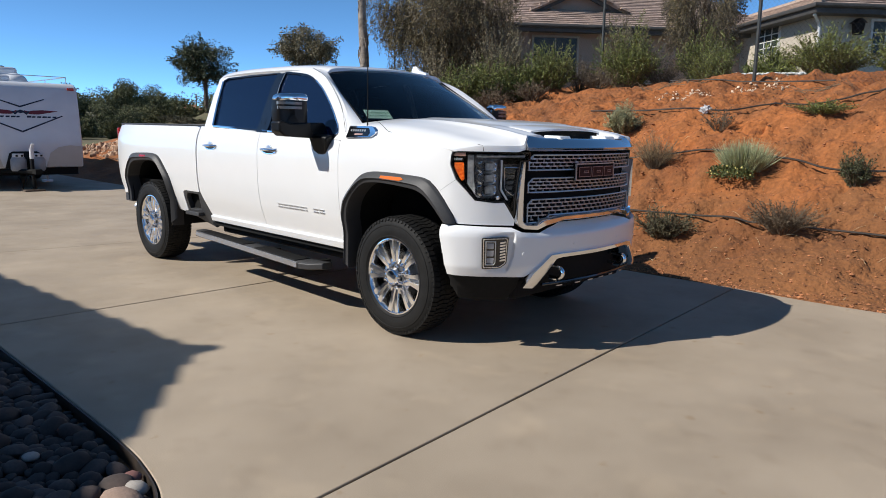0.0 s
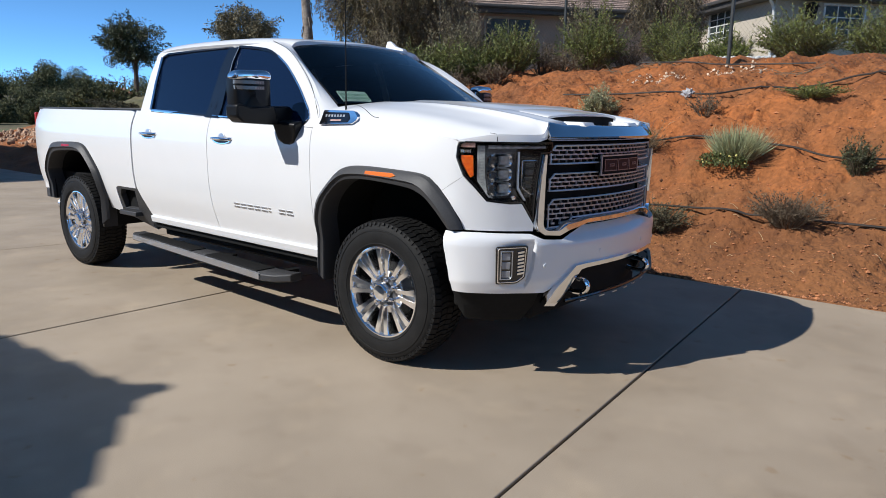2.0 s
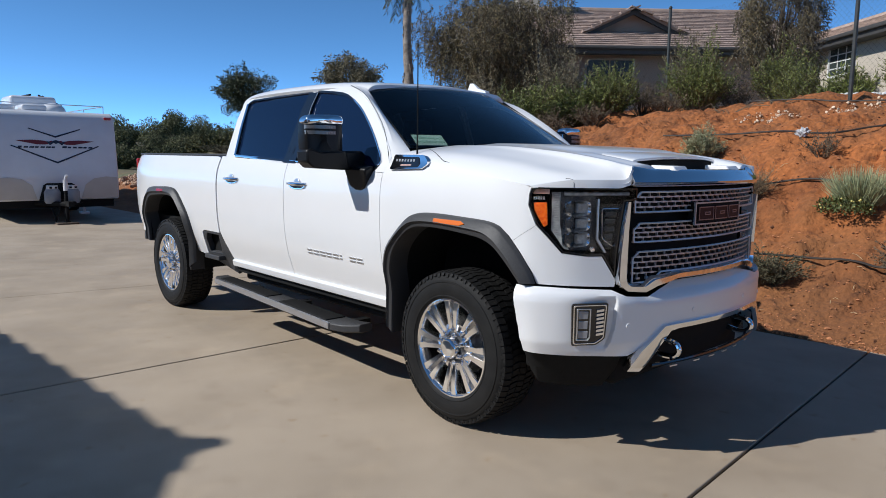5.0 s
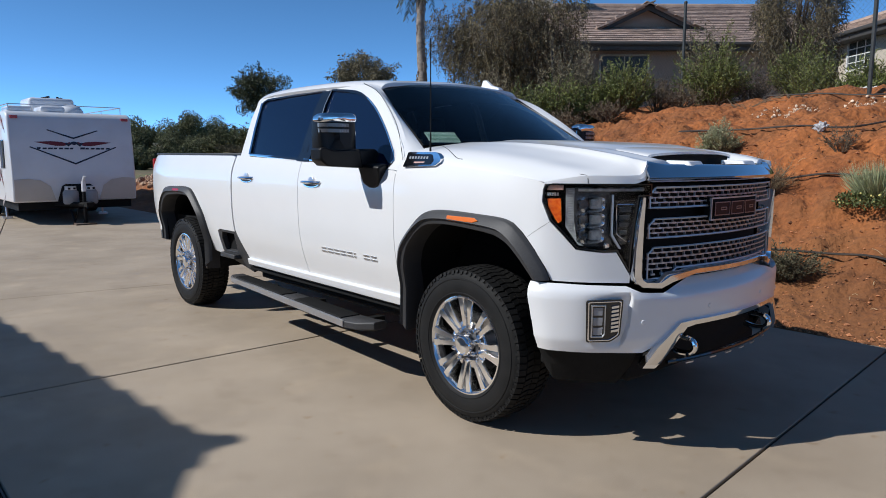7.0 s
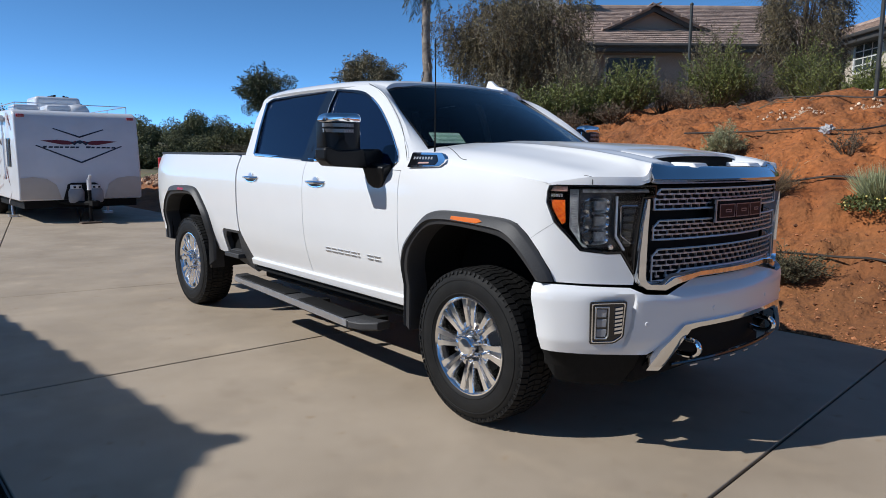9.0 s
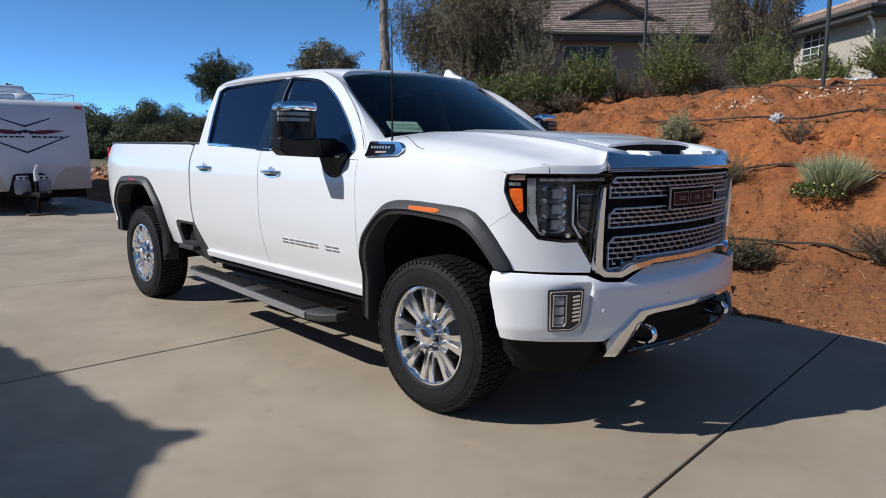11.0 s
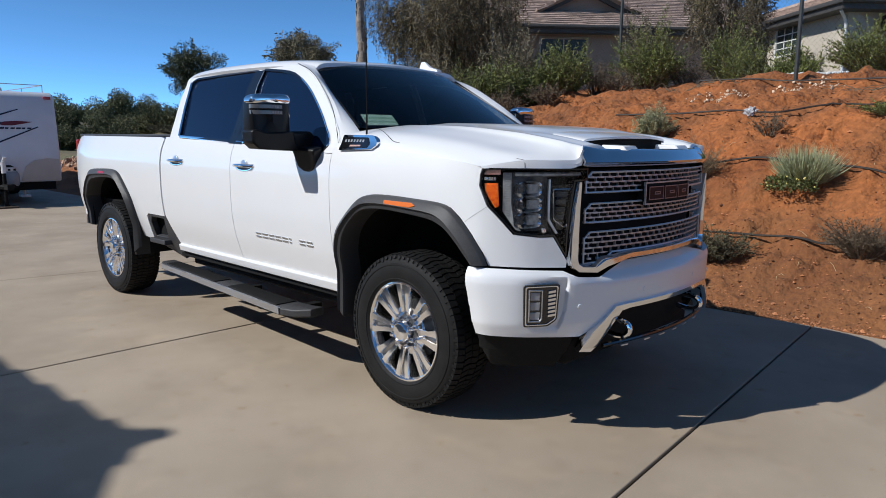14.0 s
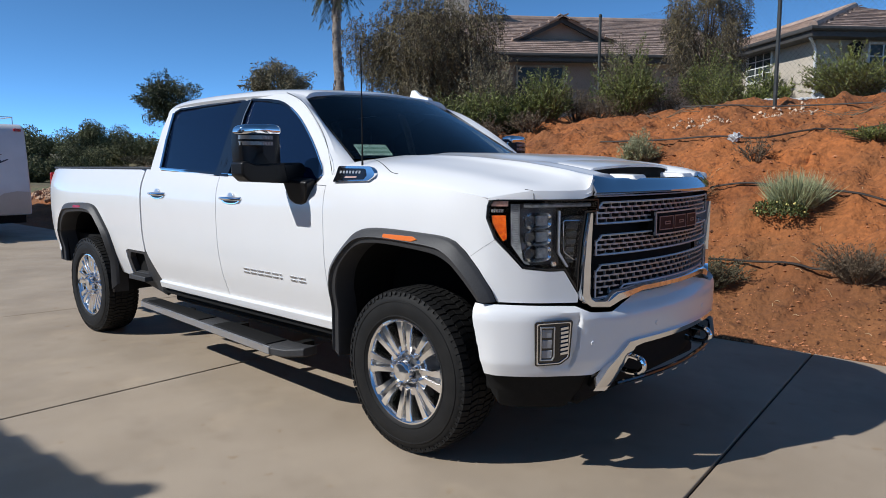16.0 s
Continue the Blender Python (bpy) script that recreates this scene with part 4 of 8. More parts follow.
    # three block shapes: an open square ring with a short bar inside
    for x0 in (-0.212, -0.066, 0.080):
        a, b = U_MID + x0, U_MID + x0 + 0.132
        z0, z1 = 1.170, 1.238
        block = [(a, z0), (b, z0), (b, z1), (a, z1)]
        slot = [(a + 0.050, z0 + 0.026), (b - 0.030, z0 + 0.026), (b - 0.030, z1 - 0.026), (a + 0.050, z1 - 0.026)]
        bm = sheet(block, on_nose(-1, 0.020), us=(a + 0.06,), thick=0.010, out=(1, 0, 0))
        shape = part("emblem_shape", bm, "emblem_red", plate_ob, "dark red block shape")
        for line in (block, slot):
            part("emblem_edge", ring_sheet(line, offset_poly(line, -0.0045), on_nose(-1, 0.0225), 0.004, (1, 0, 0)), "emblem_edge", shape, "thin bright edge")



def headlamp(s):
    outline = [(0.590, 1.338), (0.768, 1.338), (1.046, 1.337), (1.078, 1.337), (1.078, 1.280), (1.012, 1.276), (0.993, 1.150), (0.980, 1.020), (0.976, 0.915), (0.910, 1.018), (0.845, 1.016), (0.721, 1.030), (0.651, 1.106), (0.595, 1.162), (0.555, 1.253), (0.558, 1.308), (0.566, 1.329)]
    bowl = sheet(outline, on_nose(s, -0.075), us=frange(0.6, 1.0, 10), vs=frange(1.05, 1.3, 5), thick=0.01, out=(1, s, 0))
    root = part("headlamp", bowl, "black", truck, "clear headlamp with dark bezel and amber corner")
    n = len(outline)
    rim = bmesh.new()
    inner = offset_poly(outline[::-1], -0.007)[::-1]
    a = [Vector(p) for p in outline]
    b = [Vector(p) for p in inner]
    g = []
    for k in range(n):
        j = (k + 1) % n
        for t in (0, 0.34, 0.67):
            o_, i_ = a[k].lerp(a[j], t), b[k].lerp(b[j], t)
            g.append([rim.verts.new(on_nose(s, off)(*p)) for p, off in ((o_, -0.03), (o_, 0.001), (i_, 0.001), (i_, -0.075))])
    for k in range(len(g)):
        p, q = g[k], g[(k + 1) % len(g)]
        for w in range(3):
            rim.faces.new((p[w], p[w + 1], q[w + 1], q[w]))
    part("bezel", rim, "gloss_black", root)
    # amber corner reflector
    am = bmesh.new()
    sheet([(0.571, 1.265), (0.639, 1.266), (0.645, 1.160), (0.627, 1.149), (0.578, 1.222)], on_nose(s, -0.012), us=(0.60, 0.62, 0.64), vs=(1.18, 1.22), thick=0.02, bm=am, out=(1, s, 0))
    part("corner_reflector", am, mat("amber_reflector", (0.36, 0.040, 0.004), 0.15, coat=1.0, second=(0.58, 0.115, 0.008), scale=80), root, "amber reflector", bevel=0.003)
    top = sheet([(0.592, 1.332), (0.650, 1.332), (0.650, 1.306), (0.567, 1.306), (0.574, 1.324)], on_nose(s, -0.012), us=(0.59, 0.61, 0.63), thick=0.02, out=(1, s, 0))
    part("turn_signal", top, "rose_lens", root, "pale pink signal lens", bevel=0.003)
    st = bmesh.new()
    for k in range(5):
        u = 0.567 + k * 0.0125
        sheet([(u, 1.279), (u + 0.010, 1.279), (u + 0.010, 1.294), (u, 1.294)], on_nose(s, -0.018), thick=0.01, bm=st, out=(1, s, 0))
    part("reflector_studs", st, "alu", root)
    # clear light guide down the outer side, with fine ribs, and a bar along the top
    guide = sheet([(0.660, 1.316), (0.703, 1.316), (0.704, 1.167), (0.718, 1.078), (0.756, 1.040), (0.728, 1.044), (0.662, 1.132)], on_nose(s, -0.030), us=frange(0.67, 0.74, 4), vs=frange(1.06, 1.30, 6), thick=0.02, out=(1, s, 0))
    guide_ob = part("light_guide", guide, "guide_clear", root, "pale clear light guide", bevel=0.003)
    ribs = bmesh.new()
    for k in range(24):
        z = 1.305 - k * 0.0080
        sheet([(0.674, z), (0.696, z), (0.696, z - 0.003), (0.674, z - 0.003)], on_nose(s, -0.026), thick=0.006, bm=ribs, out=(1, s, 0))
    part("guide_ribs", ribs, "fog_clear", guide_ob)
    lg = bmesh.new()
    tube(lg, [on_nose(s, -0.030)(u, 1.310) for u in frange(0.72, 1.050, 8)], 0.010, 8)
    part("top_bar", lg, "guide_clear", root)
    tip = bmesh.new()
    lathe(tip, [(0.0005, 0.006), (0.012, 0.005), (0.015, -0.004)], on_nose(s, -0.028)(0.868, 1.042), (0.93, s * 0.37, 0), 14)
    part("lamp_stud", tip, "alu", root)
    # grey reflector panel behind the lamps
    back = sheet([(0.705, 1.318), (0.890, 1.318), (0.890, 1.095), (0.905, 1.040), (0.765, 1.034), (0.705, 1.120)], on_nose(s, -0.064), us=frange(0.72, 0.88, 5), vs=frange(1.08, 1.28, 4), thick=0.006, out=(1, s, 0))
    part("reflector_panel", back, "lamp_grey", root, "dark glossy reflector")
    # three stacked lamps
    for zc, wz in ((1.240, 0.033), (1.166, 0.032), (1.092, 0.033)):
        c = nose(0.790)[0]
        ax = Vector((0.93, s * 0.37, 0)).normalized()
        centre = Vector((c.x, s * c.y, zc)) - ax * 0.052
        ub = Vector((-ax.y, ax.x, 0))
        uz_ = Vector((0, 0, 1))
        bm = bmesh.new()
        rings = []
        for w, h, d in ((0.076, wz + 0.004, 0.036), (0.070, wz, 0.026), (0.056, wz - 0.008, 0.008), (0.036, wz - 0.014, -0.004), (0.026, wz - 0.018, -0.008)):
            ring = []
            for q in range(20):
                an = 2 * math.pi * q / 20
                e = 0.55
                cx, cy = math.copysign(abs(math.cos(an)) ** e, math.cos(an)), math.copysign(abs(math.sin(an)) ** e, math.sin(an))
                ring.append(bm.verts.new(centre + ub * (w * cx) + uz_ * (h * cy) + ax * d))
            rings.append(ring)
        skin(bm, rings, caps=False)
        lamp = part("lamp_bowl", bm, "alu", root, "bright metal reflector bowl")
        eye = bmesh.new()
        bmesh.ops.create_uvsphere(eye, u_segments=16, v_segments=10, radius=0.027, matrix=Matrix.Translation(centre + ax * 0.010 + ub * (0.030 * s)) @ Matrix.Diagonal((1, 1, 0.85, 1)))
        part("projector", eye, "lens", lamp, "clear projector lens")
        blk = bmesh.new()
        q0 = centre + ax * 0.016 - ub * (0.034 * s)
        box(blk, (-0.012, -0.030, -wz * 0.72), (0.012, 0.030, wz * 0.72), Matrix.Translation(q0) @ Matrix(((ax.x, ub.x, 0, 0), (ax.y, ub.y, 0, 0), (0, 0, 1, 0), (0, 0, 0, 1))))
        part("reflector_block", blk, "guide_clear", lamp, "pale clear optic", bevel=0.008)
    # dark side module by the grille
    mod = sheet([(0.900, 1.262), (1.010, 1.262), (0.992, 1.150), (0.962, 1.045), (0.935, 1.045), (0.900, 1.100)], on_nose(s, -0.028), us=(0.93, 0.96), thick=0.03, out=(1, s, 0))
    mod_ob = part("lamp_module", mod, "gloss_black", root, bevel=0.006)
    bars = bmesh.new()
    for k in range(5):
        z = 1.225 - k * 0.036
        sheet([(0.925, z), (0.985 - k * 0.006, z), (0.982 - k * 0.006, z - 0.022), (0.925, z - 0.022)], on_nose(s, -0.024), thick=0.01, bm=bars, out=(1, s, 0))
    part("lamp_cells", bars, "plastic", mod_ob, bevel=0.003)
    ring = bmesh.new()
    path = rounded([(0.908, 1.240), (1.006, 1.240), (1.000, 1.150), (0.985, 1.070), (0.968, 1.058), (0.912, 1.098)], 0.012, 3)
    tube(ring, [on_nose(s, -0.022)(*p) for p in path + path[:1]], 0.0028, 6)
    part("module_ring", ring, "chrome", mod_ob)
    edge = bmesh.new()
    sheet([(0.884, 1.285), (0.893, 1.285), (0.893, 1.098), (0.936, 1.030), (0.926, 1.028), (0.884, 1.092)], on_nose(s, -0.018), thick=0.02, bm=edge, out=(1, s, 0))
    part("module_edge", edge, "satin", mod_ob)
    cover = sheet(offset_poly(outline[::-1], -0.006)[::-1], on_nose(s, -0.004), us=frange(0.6, 1.0, 14), vs=frange(1.05, 1.3, 5), thick=0.003, out=(1, s, 0))
    cov = part("lens_cover", cover, "cover", root, "clear plastic cover")
    cov.visible_shadow = False


def bumper():
    bulge = lambda z: lerp([(0.50, -0.045), (0.54, -0.020), (0.60, 0.0), (0.72, 0.004), (0.80, 0.006), (0.835, -0.004), (0.87, -0.035)], z)
    top = [(0.508, 0.866), (0.66, 0.866), (0.950, 0.857), (1.014, 0.828), (1.135, 0.817), (1.210, 0.838), (1.37, 0.870)]
    low = [(0.548, 0.541), (0.87, 0.535), (1.045, 0.528), (1.10, 0.565), (1.222, 0.660)]
    outline = low + [(W - u, z) for u, z in reversed(low)] + [(W - u, z) for u, z in top] + top[::-1]
    ease = lambda a, b, x: (lambda t: t * t * (3 - 2 * t))(min(1.0, max(0.0, (x - a) / (b - a))))

    def shaped(u, v):
        """The bumper face: a shallow pocket round each fog lamp and a sloping ledge under the grille."""
        w = min(u, W - u)
        edge = lerp([(0.57, 0.930), (0.62, 0.950), (0.68, 0.966), (0.80, 0.974)], v)
        pocket = 0.019 * ease(0.70, 0.90, w) * (1 - ease(edge - 0.010, edge, w)) * ease(0.555, 0.60, v) * (1 - ease(0.79, 0.83, v))
        ledge = ease(1.04, 1.16, w) * lerp([(0.775, 0.0), (0.80, -0.004), (0.835, -0.026), (0.87, -0.045)], v)
        return on_nose(-1, 0.055 - pocket + ledge, bulge=bulge)(u, v)

    side_cuts = frange(0.90, 1.0, 20)
    bm = sheet(outline, shaped, us=frange(0.53, W - 0.53, 70) + side_cuts + [W - u for u in side_cuts], vs=frange(0.55, 0.86, 22), thick=0.03, out=(1, 0, 0))
    root = part("front_bumper", bm, "paint", truck, "white bumper with chrome-framed fog lamps", bevel=0.008, segments=3)
    for s in (-1, 1):
        place = lambda o: on_nose(s, 0.055 + o, bulge=bulge)
        rim = rounded([(0.764, 0.796), (0.767, 0.592), (0.875, 0.596), (0.920, 0.628), (0.930, 0.801)], 0.012, 3)
        hole = rounded([(0.771, 0.789), (0.774, 0.599), (0.872, 0.603), (0.913, 0.631), (0.922, 0.794)], 0.010, 3)
        fog = part("fog_lamp", sheet(hole, place(0.002), us=(0.8, 0.83, 0.86), vs=(0.65, 0.7, 0.75), thick=0.02, out=(1, s, 0)), "gloss_black", root, "fog lamp with chrome frame")
        part("fog_frame", ring_sheet(rim, hole, place(0.006), 0.02, (1, s, 0), 1), "gloss_black", fog, "thin black edge", bevel=0.002)
        lip_in = rounded([(0.776, 0.784), (0.779, 0.604), (0.869, 0.608), (0.908, 0.634), (0.917, 0.789)], 0.010, 3)
        part("fog_lip", ring_sheet(hole, lip_in, place(0.008), 0.014, (1, s, 0), 1), "chrome", fog, "chrome edge", bevel=0.001)
        leds = bmesh.new()
        cell = [(0.786, 0.774), (0.786, 0.618), (0.838, 0.618), (0.848, 0.634), (0.848, 0.774)]
        for z0, z1 in ((0.762, 0.722), (0.714, 0.674), (0.666, 0.628)):
            sheet([(0.794, z0), (0.838, z0), (0.836, z1), (0.794, z1)], place(0.004), thick=0.008, bm=leds, out=(1, s, 0))
        part("fog_light", leds, "fog_clear", fog, "clear lamp cells in a dark housing", bevel=0.004)
        part("fog_bezel", ring_sheet(cell, offset_poly(cell, -0.006), place(0.010), 0.012, (1, s, 0)), "satin", fog, bevel=0.002)
        fins = bmesh.new()
        for k in range(7):
            z = 0.768 - k * 0.019
            sheet([(0.872, z), (0.908, z + 0.006), (0.908, z - 0.005), (0.872, z - 0.011)], place(0.012), thick=0.014, bm=fins, out=(1, s, 0))
        part("fog_fins", fins, "chrome", fog, "bright chrome fins")
        for u, z in ((1.026, 0.686), (1.439, 0.727)):
            c = on_nose(s, 0.055 + 0.002, bulge=bulge)(u, z)
            nn = nose(u)[1]
            bm = bmesh.new()
            lathe(bm, [(0.0005, 0.0012), (0.010, 0.0010), (0.012, -0.001), (0.012, -0.006)], c, (nn.x, s * nn.y, 0), 14)
            part("parking_sensor", bm, "paint", root)
    # chrome lower frame and dark intake
    outer = [(1.018, 0.466), (1.030, 0.487), (1.086, 0.559), (1.222, 0.668), (1.30, 0.672)]
    inner = [(1.094, 0.456), (1.122, 0.476), (1.168, 0.522), (1.278, 0.634), (1.33, 0.642)]
    o, i = mirrored(outer), mirrored(inner)
    bm = bmesh.new()
    g = []
    for k in range(len(o) - 1):
        n = 12 if k == len(outer) - 1 else 3
        for t in range(n + (1 if k == len(o) - 2 else 0)):
            a, b = Vector(o[k]).lerp(Vector(o[k + 1]), t / n), Vector(i[k]).lerp(Vector(i[k + 1]), t / n)
            g.append([bm.verts.new(on_nose(-1, off)(*a.lerp(b, w))) for w, off in ((0, 0.035), (0.04, 0.074), (0.85, 0.070), (1.0, 0.060), (1.0, 0.0))])
    for a, b in zip(g, g[1:]):
        for k in range(4):
            bm.faces.new((a[k], a[k + 1], b[k + 1], b[k]))
    part("lower_trim", bm, "chrome", root, "angular chrome trim round the intake", smooth=40)
    bm = sheet([(1.10, 0.44), (W - 1.10, 0.44), (W - 1.27, 0.655), (1.27, 0.655)], on_nose(-1, -0.06), us=frange(1.3, W - 1.3, 10), thick=0.02, out=(1, 0, 0))
    part("intake", bm, "black", root)
    bm = bmesh.new()
    tube(bm, [on_nose(-1, 0.045)(u, 0.472) for u in frange(1.17, W - 1.17, 24)], 0.011, 8)
    part("lower_bar", bm, "gloss_black", root)
    for u in (1.32, 1.50, 1.64, 1.78, 1.92, W - 1.32):
        sl = bmesh.new()
        sheet([(u - 0.026, 0.447), (u + 0.026, 0.447), (u + 0.029, 0.454), (u - 0.023, 0.454)], on_nose(-1, 0.050), thick=0.006, bm=sl, out=(1, 0, 0))
        part("bar_insert", sl, "satin", root)
    for y in (-0.40, 0.40):
        bm = bmesh.new()
        ring = [(0.88, y, 0.51), (0.96, y, 0.495), (1.015, y, 0.502), (1.040, y, 0.532), (1.020, y, 0.565), (0.96, y, 0.575), (0.88, y, 0.57)]
        tube(bm, curve_through(ring, 5), 0.016, 10)
        part("tow_hook", bm, "chrome", root, "chrome recovery hook")
    lo = [(0.52, 0.548), (0.53, 0.42), (0.62, 0.36), (0.96, 0.345), (1.02, 0.44), (1.04, 0.55)]
    for s in (-1, 1):
        part("air_dam", sheet(lo, on_nose(s, 0.005, lean=-0.45, z_ref=0.54), us=frange(0.6, 1.0, 7), vs=(0.4, 0.45, 0.5), thick=0.02, out=(1, s, 0)), "black", root, bevel=0.006)
    for s in (-1, 1):
        bm = bmesh.new()
        box(bm, (0.47, min(s * 0.60, s * 0.90), 0.42), (0.58, max(s * 0.60, s * 0.90), 0.56))
        part("splash_shield", bm, "black", root, bevel=0.02)
    bm = bmesh.new()
    box(bm, (0.56, -0.66, 0.36), (0.84, 0.66, 0.50))
    part("skid_plate", bm, "black", root, bevel=0.02)


scoop()
grille()
both(headlamp)
bumper()


# ---- truck: wheels ----
def wheel_meshes():
    """One wheel round the origin, its outer face towards -y."""
    meshes = {}

    def keep(name, bm, smooth=35):
        me = bpy.data.meshes.new(name)
        bmesh.ops.recalc_face_normals(bm, faces=bm.faces[:])
        bm.to_mesh(me)
        bm.free()
        me.polygons.foreach_set("use_smooth", [True] * len(me.polygons))
        me.set_sharp_from_angle(angle=radians(smooth))
        meshes[name] = me
        return me

    Y = (0, -1, 0)
    # along: metres towards the outer face from the mid plane of the tyre
    bm = bmesh.new()
    lathe(bm, [(0.272, 0.125), (0.279, 0.133), (0.288, 0.137), (0.290, 0.141), (0.294, 0.141), (0.296, 0.139), (0.320, 0.144), (0.352, 0.143), (0.366, 0.140), (0.368, 0.143), (0.374, 0.142), (0.376, 0.138), (0.390, 0.134), (0.403, 0.126), (0.417, 0.110), (0.422, 0.05), (0.422, -0.05), (0.417, -0.110), (0.385, -0.135), (0.32, -0.144), (0.272, -0.125)], (0, 0, 0), Y, 72, True)
    keep("tyre", bm).materials.append(M["rubber"])
    bm = bmesh.new()
    count = 74
    for row, (c0, c1, ph, skew) in enumerate(((0.083, 0.128, 0.0, 0.012), (0.030, 0.078, 0.5, -0.022), (-0.024, 0.025, 0.2, 0.020), (-0.078, -0.030, 0.7, -0.022), (-0.128, -0.083, 0.0, 0.012))):
        for k in range(count):
            a0 = 2 * math.pi * (k + ph) / count
            a1 = a0 + 2 * math.pi / count * (0.72 + 0.10 * (k % 3 == 0))
            vs = []
            for rr in (0.412, 0.4305):
                for an, c in ((a0, c0), (a1, c0), (a1 + skew, c1), (a0 + skew, c1)):
                    edge = 0.010 if (row in (0, 4) and abs(c) > 0.1) else 0.0
                    vs.append(bm.verts.new((math.cos(an) * (rr - edge), -c, math.sin(an) * (rr - edge))))
            for f in ((0, 1, 2, 3), (4, 5, 6, 7), (0, 1, 5, 4), (1, 2, 6, 5), (2, 3, 7, 6), (3, 0, 4, 7)):
                bm.faces.new([vs[q] for q in f])
    # shoulder lugs that reach down the sidewall
    for side in (1, -1):
        for k in range(count):
            a0 = 2 * math.pi * k / count
            a1 = a0 + 2 * math.pi / count * 0.5
            deepr = 0.396 if k % 2 else 0.404
            vs = [bm.verts.new((math.cos(an) * r, -side * c, math.sin(an) * r)) for r, c in ((0.420, 0.100), (deepr, 0.120), (deepr, 0.1355), (0.420, 0.1265)) for an in (a0, a1)]
            for f in ((0, 1, 3, 2), (2, 3, 5, 4), (4, 5, 7, 6), (6, 7, 1, 0), (0, 2, 4, 6), (1, 7, 5, 3)):
                bm.faces.new([vs[q] for q in f])
    keep("tread", bm, 20).materials.append(M["rubber"])
    bm = bmesh.new()
    lathe(bm, [(0.276, 0.118), (0.278, 0.128), (0.268, 0.130), (0.258, 0.118), (0.252, 0.09), (0.246, -0.11), (0.268, -0.125), (0.276, -0.118)], (0, 0, 0), Y, 64, True)
    keep("wheel", bm).materials.append(M["alu"])
    # eight twin spokes
    bm = bmesh.new()
    for k in range(8):
        for side in (-1, 1):
            an = 2 * math.pi * k / 8
            c, s_ = math.cos(an), math.sin(an)
            sect = []
            for r, off, w, top, low in ((0.082, 0.018, 0.0125, 0.100, 0.045), (0.130, 0.0205, 0.0140, 0.110, 0.050), (0.200, 0.0285, 0.0175, 0.119, 0.064), (0.250, 0.0370, 0.0220, 0.122, 0.070), (0.266, 0.0400, 0.0250, 0.122, 0.072)):
                m = side * off
                ring = []
                for t_, d in ((m - w, low), (m - w * 0.97, top - 0.007), (m - w * 0.78, top), (m + w * 0.78, top), (m + w * 0.97, top - 0.007), (m + w, low)):
                    ring.append(bm.verts.new((c * r - s_ * t_, -d, s_ * r + c * t_)))
                sect.append(ring)
            skin(bm, sect)
    keep("spoke_ring", bm, 24).materials.append(M["alu"])
    # the sunk web between the two bars of a spoke, darkened for slot shade
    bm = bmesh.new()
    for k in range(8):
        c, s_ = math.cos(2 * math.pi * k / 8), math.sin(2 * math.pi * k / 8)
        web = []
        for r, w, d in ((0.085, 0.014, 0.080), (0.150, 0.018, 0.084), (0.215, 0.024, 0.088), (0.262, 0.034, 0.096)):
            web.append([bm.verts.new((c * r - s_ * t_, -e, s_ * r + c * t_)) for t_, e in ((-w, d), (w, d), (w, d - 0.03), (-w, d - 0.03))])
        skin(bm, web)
    keep("spoke_web", bm, 24).materials.append(M["alu_shaded"])
    bm = bmesh.new()
    lathe(bm, [(0.128, 0.035), (0.136, 0.082), (0.130, 0.092), (0.104, 0.099), (0.072, 0.100), (0.066, 0.090), (0.0005, 0.090)], (0, 0, 0), Y, 48)
    keep("hub", bm).materials.append(M["alu"])
    bm = bmesh.new()
    lathe(bm, [(0.100, 0.094), (0.099, 0.1015), (0.070, 0.1025), (0.068, 0.094)], (0, 0, 0), Y, 40, True)
    keep("lug_ring", bm).materials.append(M["cast"])
    bm = bmesh.new()
    lathe(bm, [(0.062, 0.085), (0.061, 0.128), (0.057, 0.142), (0.048, 0.150), (0.044, 0.147), (0.0005, 0.150)], (0, 0, 0), Y, 36)
    keep("hub_cap", bm).materials.append(M["chrome"])
    bm = bmesh.new()
    lathe(bm, [(0.0150, 0.088), (0.0155, 0.108), (0.0135, 0.130), (0.008, 0.140), (0.0004, 0.142)], (0, 0, 0), Y, 10)
    keep("lug_nut", bm).materials.append(M["chrome"])
    bm = bmesh.new()
    lathe(bm, [(0.175, 0.020), (0.175, 0.036), (0.07, 0.042), (0.0005, 0.042)], (0, 0, 0), Y, 40)
    keep("brake_disc", bm).materials.append(M["cast"])
    bm = bmesh.new()
    lathe(bm, [(0.245, -0.06), (0.245, -0.045), (0.0005, -0.045)], (0, 0, 0), Y, 32)
    keep("brake_shield", bm).materials.append(M["black"])
    return meshes


def wheel(meshes, hub, outward, spin):
    root = new("wheel", meshes["wheel"])
    root.parent = truck
    base = pose(hub[0] + 2.0, hub[1], hub[2], 0, 0, 0 if outward < 0 else 180) @ pose(0, 0, 0, 0, spin, 0)
    root.matrix_basis = base
    tagged(root, "polished aluminium wheel with an all-terrain tyre")
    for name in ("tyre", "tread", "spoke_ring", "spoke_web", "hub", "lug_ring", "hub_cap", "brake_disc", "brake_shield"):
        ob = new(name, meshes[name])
        ob.parent = root
    for k in range(8):
        an = 2 * math.pi * (k + 0.5) / 8
        nut = new("lug_nut", meshes["lug_nut"])
        nut.parent = root
        nut.location = (math.cos(an) * 0.0835, 0, math.sin(an) * 0.0835)


wm = wheel_meshes()
for hx in (0.0, -4.036):
    for side in (-1, 1):
        wheel(wm, (hx, side * 0.862, 0.4305), side, 9 if hx else 1)


